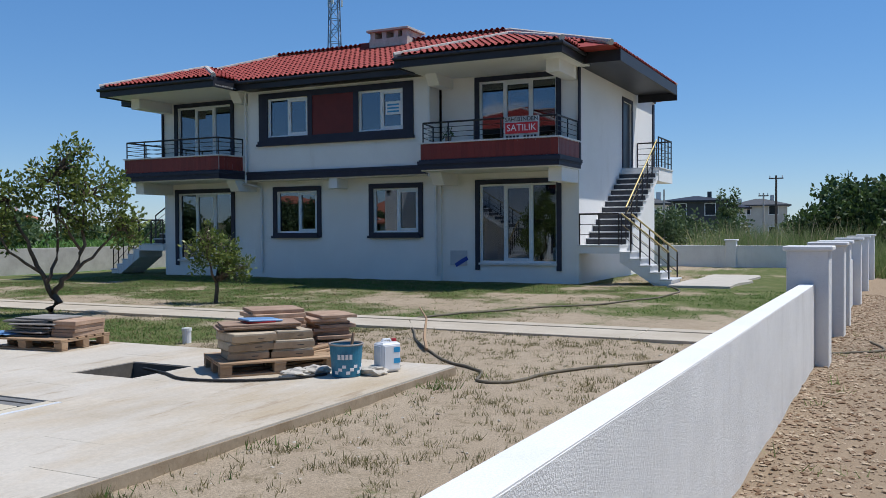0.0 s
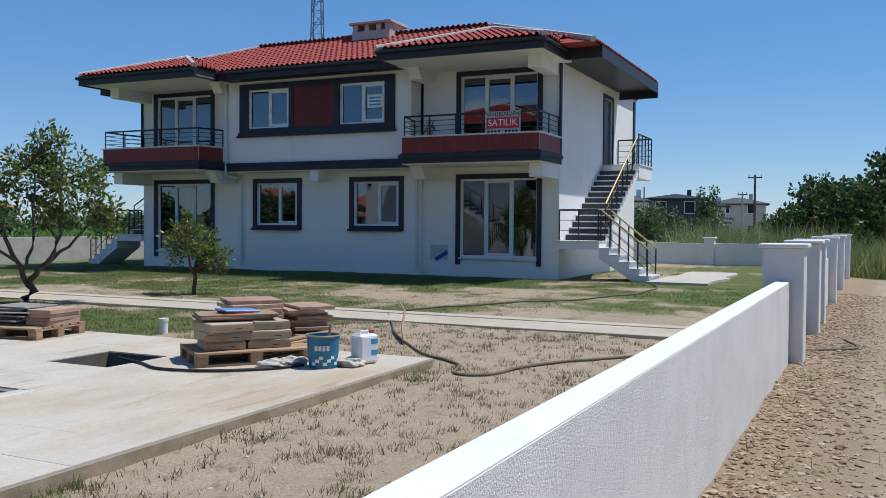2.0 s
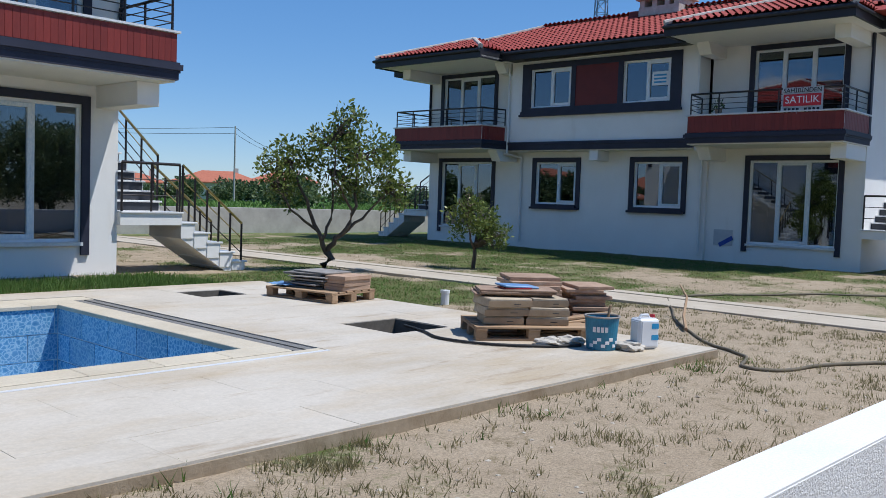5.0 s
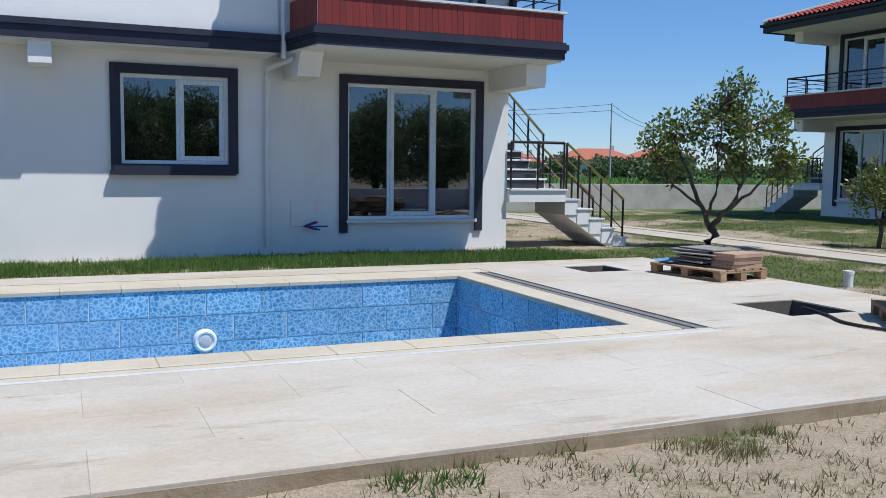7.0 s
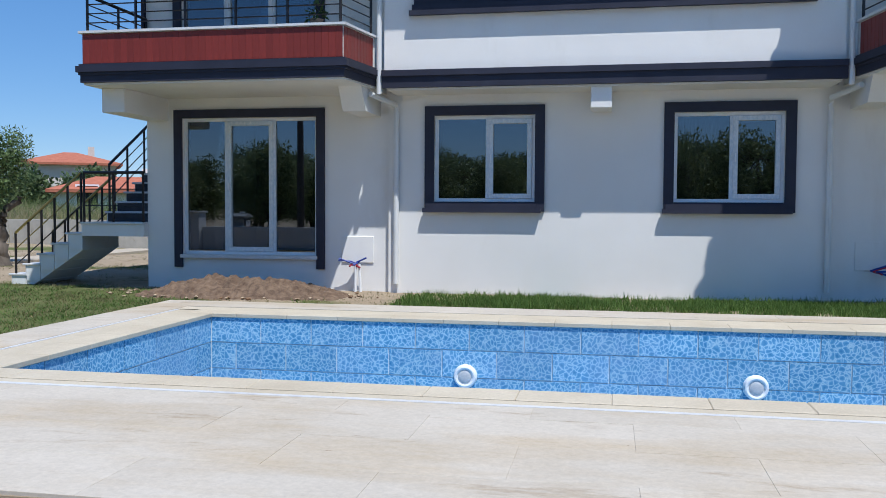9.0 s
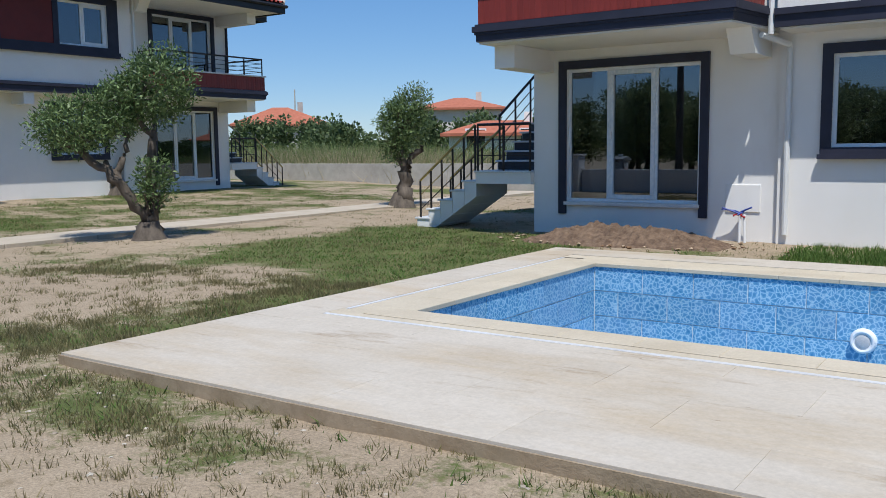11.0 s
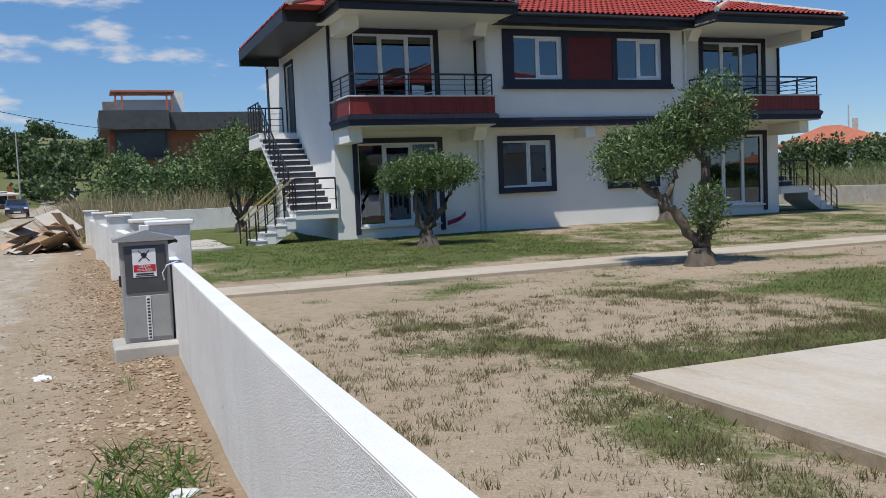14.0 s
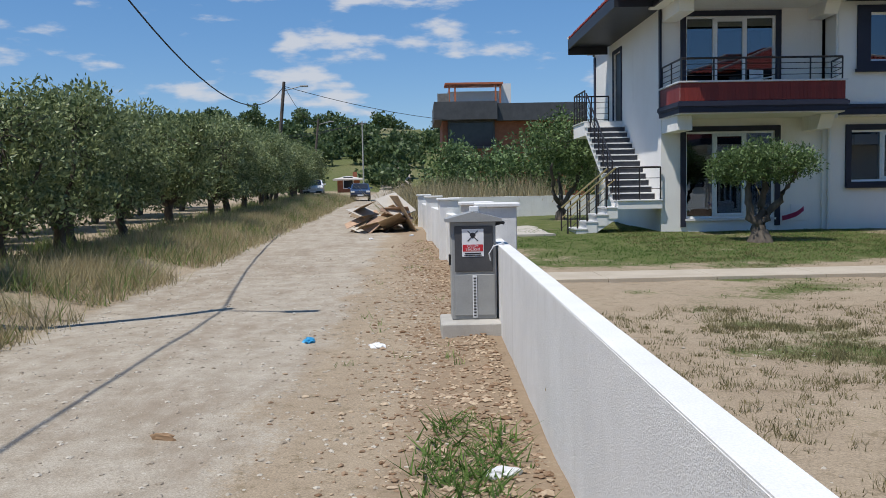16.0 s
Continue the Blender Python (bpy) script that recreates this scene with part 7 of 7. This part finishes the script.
pole((98, 11.6, -0.5), (98, 11.6, 5.2), "shorter pole beside a taller one", 0.5, 0.12)
pole((70, 15.6, -0.5), (70, 15.6, 4.6), "thin dark pole beyond the east wall", 0.0, 0.09)
pole((-84, 88, 0.5), (-84, 88, 9.5), "thin pole behind far cottages", 0.0, 0.12)


def wire(a, b, sag, label, r=0.016):
    a, b = Vector(a), Vector(b)
    ob = thing("overhead_wire", label, "wire", group="overhead wires")
    part("line", tube(bmesh.new(), [a.lerp(b, t) - Vector((0, 0, 4 * sag * t * (1 - t))) for t in np.linspace(0, 1, 25)], r, 5), BLACK, ob)


pole((-12.6, -6.3, -0.4), (-12.6, -6.3, 8.1), "weathered wooden pole with a street lamp beside the road", 0, 0.16, True)
wire((-61.7, -8.95, 8.6), (-12.6, -6.3, 7.9), 2.9, "black overhead wire sagging above the road", 0.024)
wire((-12.6, -6.3, 7.9), (34, -4.6, 7.9), 1.2, "black overhead wire above the road", 0.024)
pole((34, -4.6, -0.8), (34, -4.6, 8.2), "wooden pole at the road farther east", 0, 0.16)
wire((-61.7, -8.95, 8.6), (-75, 4.0, 7.0), 0.35, "overhead wire running to the modern villa", 0.02)
wire((-61.7, -8.95, 8.7), (-94.8, -10.3, 8.8), 0.9, "overhead wire between the road poles", 0.02)
for k in range(3):
    wire((-120.2, -7.7 + 0.4 * k, 10.3), (-160, -40, 9 + k), 0.9, "overhead wire crossing the hillside", 0.03)
for k in range(2):
    wire((50.1, 74.7, 7.9 - 0.6 * k), (62, 84, 6.4 - 0.3 * k), 0.25, "thin wire above the field", 0.02)
    wire((50.1, 74.7, 7.9 - 0.6 * k), (18, 84, 6.6), 0.5, "thin wire above the field", 0.02)

# lattice mast beyond the east villa
ms = thing("lattice_mast", "tall blue-grey lattice radio mast", "mast", pose(116.9, 77.2, -1, 0, 0, 20))
top = 46.0
half = lambda z: 1.55 - 1.05 * z / top  # noqa: E731
for sx in (-1, 1):
    for sy in (-1, 1):
        part("leg", tube(bmesh.new(), [(sx * half(z), sy * half(z), z) for z in (0, top)], 0.10, 5), STEELGREY, ms)
for f in range(4):
    bm = bmesh.new()
    for i in range(26):
        z0, z1 = i * top / 26, (i + 1) * top / 26
        a, b = (1, -1) if i % 2 else (-1, 1)
        rot = Matrix.Rotation(math.pi / 2 * f, 4, "Z")
        tube(bm, [rot @ Vector((a * half(z0), -half(z0), z0)), rot @ Vector((b * half(z1), -half(z1), z1))], 0.055, 4)
        tube(bm, [rot @ Vector((-half(z1), -half(z1), z1)), rot @ Vector((half(z1), -half(z1), z1))], 0.05, 4)
    part("bracing", bm, STEELGREY, ms)
for k in range(6):
    a = k * math.pi / 3
    part("aerial", boxes((-0.15, 0.15, -0.1, 0.1, -1.0, 1.0)), WHITEPLASTIC, ms, at=pose(1.2 * math.cos(a), 1.2 * math.sin(a), 38.5 if k % 2 else 43.5, 0, 0, math.degrees(a) + 90))


# two parked vehicles
def tyre(parent, x, y, r=0.32, w=0.2):
    bm = bmesh.new()
    bmesh.ops.create_cone(bm, segments=20, radius1=r, radius2=r, depth=w, cap_ends=True, matrix=pose(0, 0, 0, 90))
    t = part("wheel", bm, BLACK, parent, at=pose(x, y, r))
    bm = bmesh.new()
    bmesh.ops.create_cone(bm, segments=14, radius1=r * 0.6, radius2=r * 0.5, depth=w + 0.02, cap_ends=True, matrix=pose(0, 0, 0, 90))
    part("rim", bm, CABINET, t)


def car(m, label, paint, pickup=False):
    ob = thing("car", label, "car", m, group="parked cars")
    bm = bmesh.new()
    side = [(-2.0, 0.35), (-2.05, 0.75), (-1.9, 0.92), (-0.95, 0.98), (-0.35, 1.42), (0.75, 1.45), (1.35, 1.0), (2.0, 0.92), (2.08, 0.7), (2.05, 0.35)]
    prism(bm, [(x, -0.8, z) for x, z in side], (0, 1.6, 0))
    for v in bm.verts:
        if v.co.z > 1.1:
            v.co.y *= 0.82
    bmesh.ops.bevel(bm, geom=bm.edges, offset=0.04, segments=2, affect="EDGES")
    part("body", bm, paint, ob)
    bm = bmesh.new()
    prism(bm, [(-0.93, -0.66, 1.01), (-0.93, 0.66, 1.01), (-0.40, 0.58, 1.40), (-0.40, -0.58, 1.40)], (-0.03, 0, 0.02))
    part("windscreen", bm, DARKPANE, ob)
    bm = bmesh.new()
    prism(bm, [(1.33, -0.66, 1.03), (1.33, 0.66, 1.03), (0.80, 0.58, 1.42), (0.80, -0.58, 1.42)], (0.03, 0, 0.02))
    part("rear_window", bm, DARKPANE, ob)
    for s in (-1, 1):
        bm = bmesh.new()
        prism(bm, [(-0.8, s * 0.765, 1.02), (1.15, s * 0.765, 1.02), (0.7, s * 0.69, 1.38), (-0.32, s * 0.69, 1.38)], (0, s * 0.02, 0))
        part("side_window", bm, DARKPANE, ob)
        part("headlight", boxes((-2.08, -2.0, s * 0.62 - 0.15, s * 0.62 + 0.15, 0.68, 0.82), bevel=0.02), SIGNWHITE, ob)
        part("tail_light", boxes((2.02, 2.1, s * 0.66 - 0.1, s * 0.66 + 0.1, 0.66, 0.86), bevel=0.02), SIGNRED, ob)
        part("mirror", boxes((-0.85, -0.7, s * 0.92 - 0.09, s * 0.92 + 0.09, 1.0, 1.12), bevel=0.02), paint, ob)
        for x in (-1.3, 1.3):
            tyre(ob, x, s * 0.72)
    part("bumper", boxes((-2.12, -2.0, -0.75, 0.75, 0.35, 0.52), bevel=0.03), BLACK, ob)
    part("number_plate", boxes((-2.14, -2.12, -0.24, 0.24, 0.42, 0.52)), SIGNWHITE, ob)
    return ob


CARWHITE = mottled("white_car_paint", (0.68, 0.69, 0.70), (0.74, 0.75, 0.76), 2, 0.2, 0, 0, spec=0.6)
CARBLUE = mottled("dark_blue_car_paint", (0.03, 0.06, 0.13), (0.045, 0.08, 0.16), 2, 0.2, 0, 0, spec=0.6)
car(pose(-74.5, -8.6, height(-74.5, -8.6), 0, 0, 184), "white car parked on the verge of the road", CARWHITE)
car(pose(-75.0, -4.8, height(-75, -4.8), 0, 0, 184), "dark blue car parked at the roadside", CARBLUE)
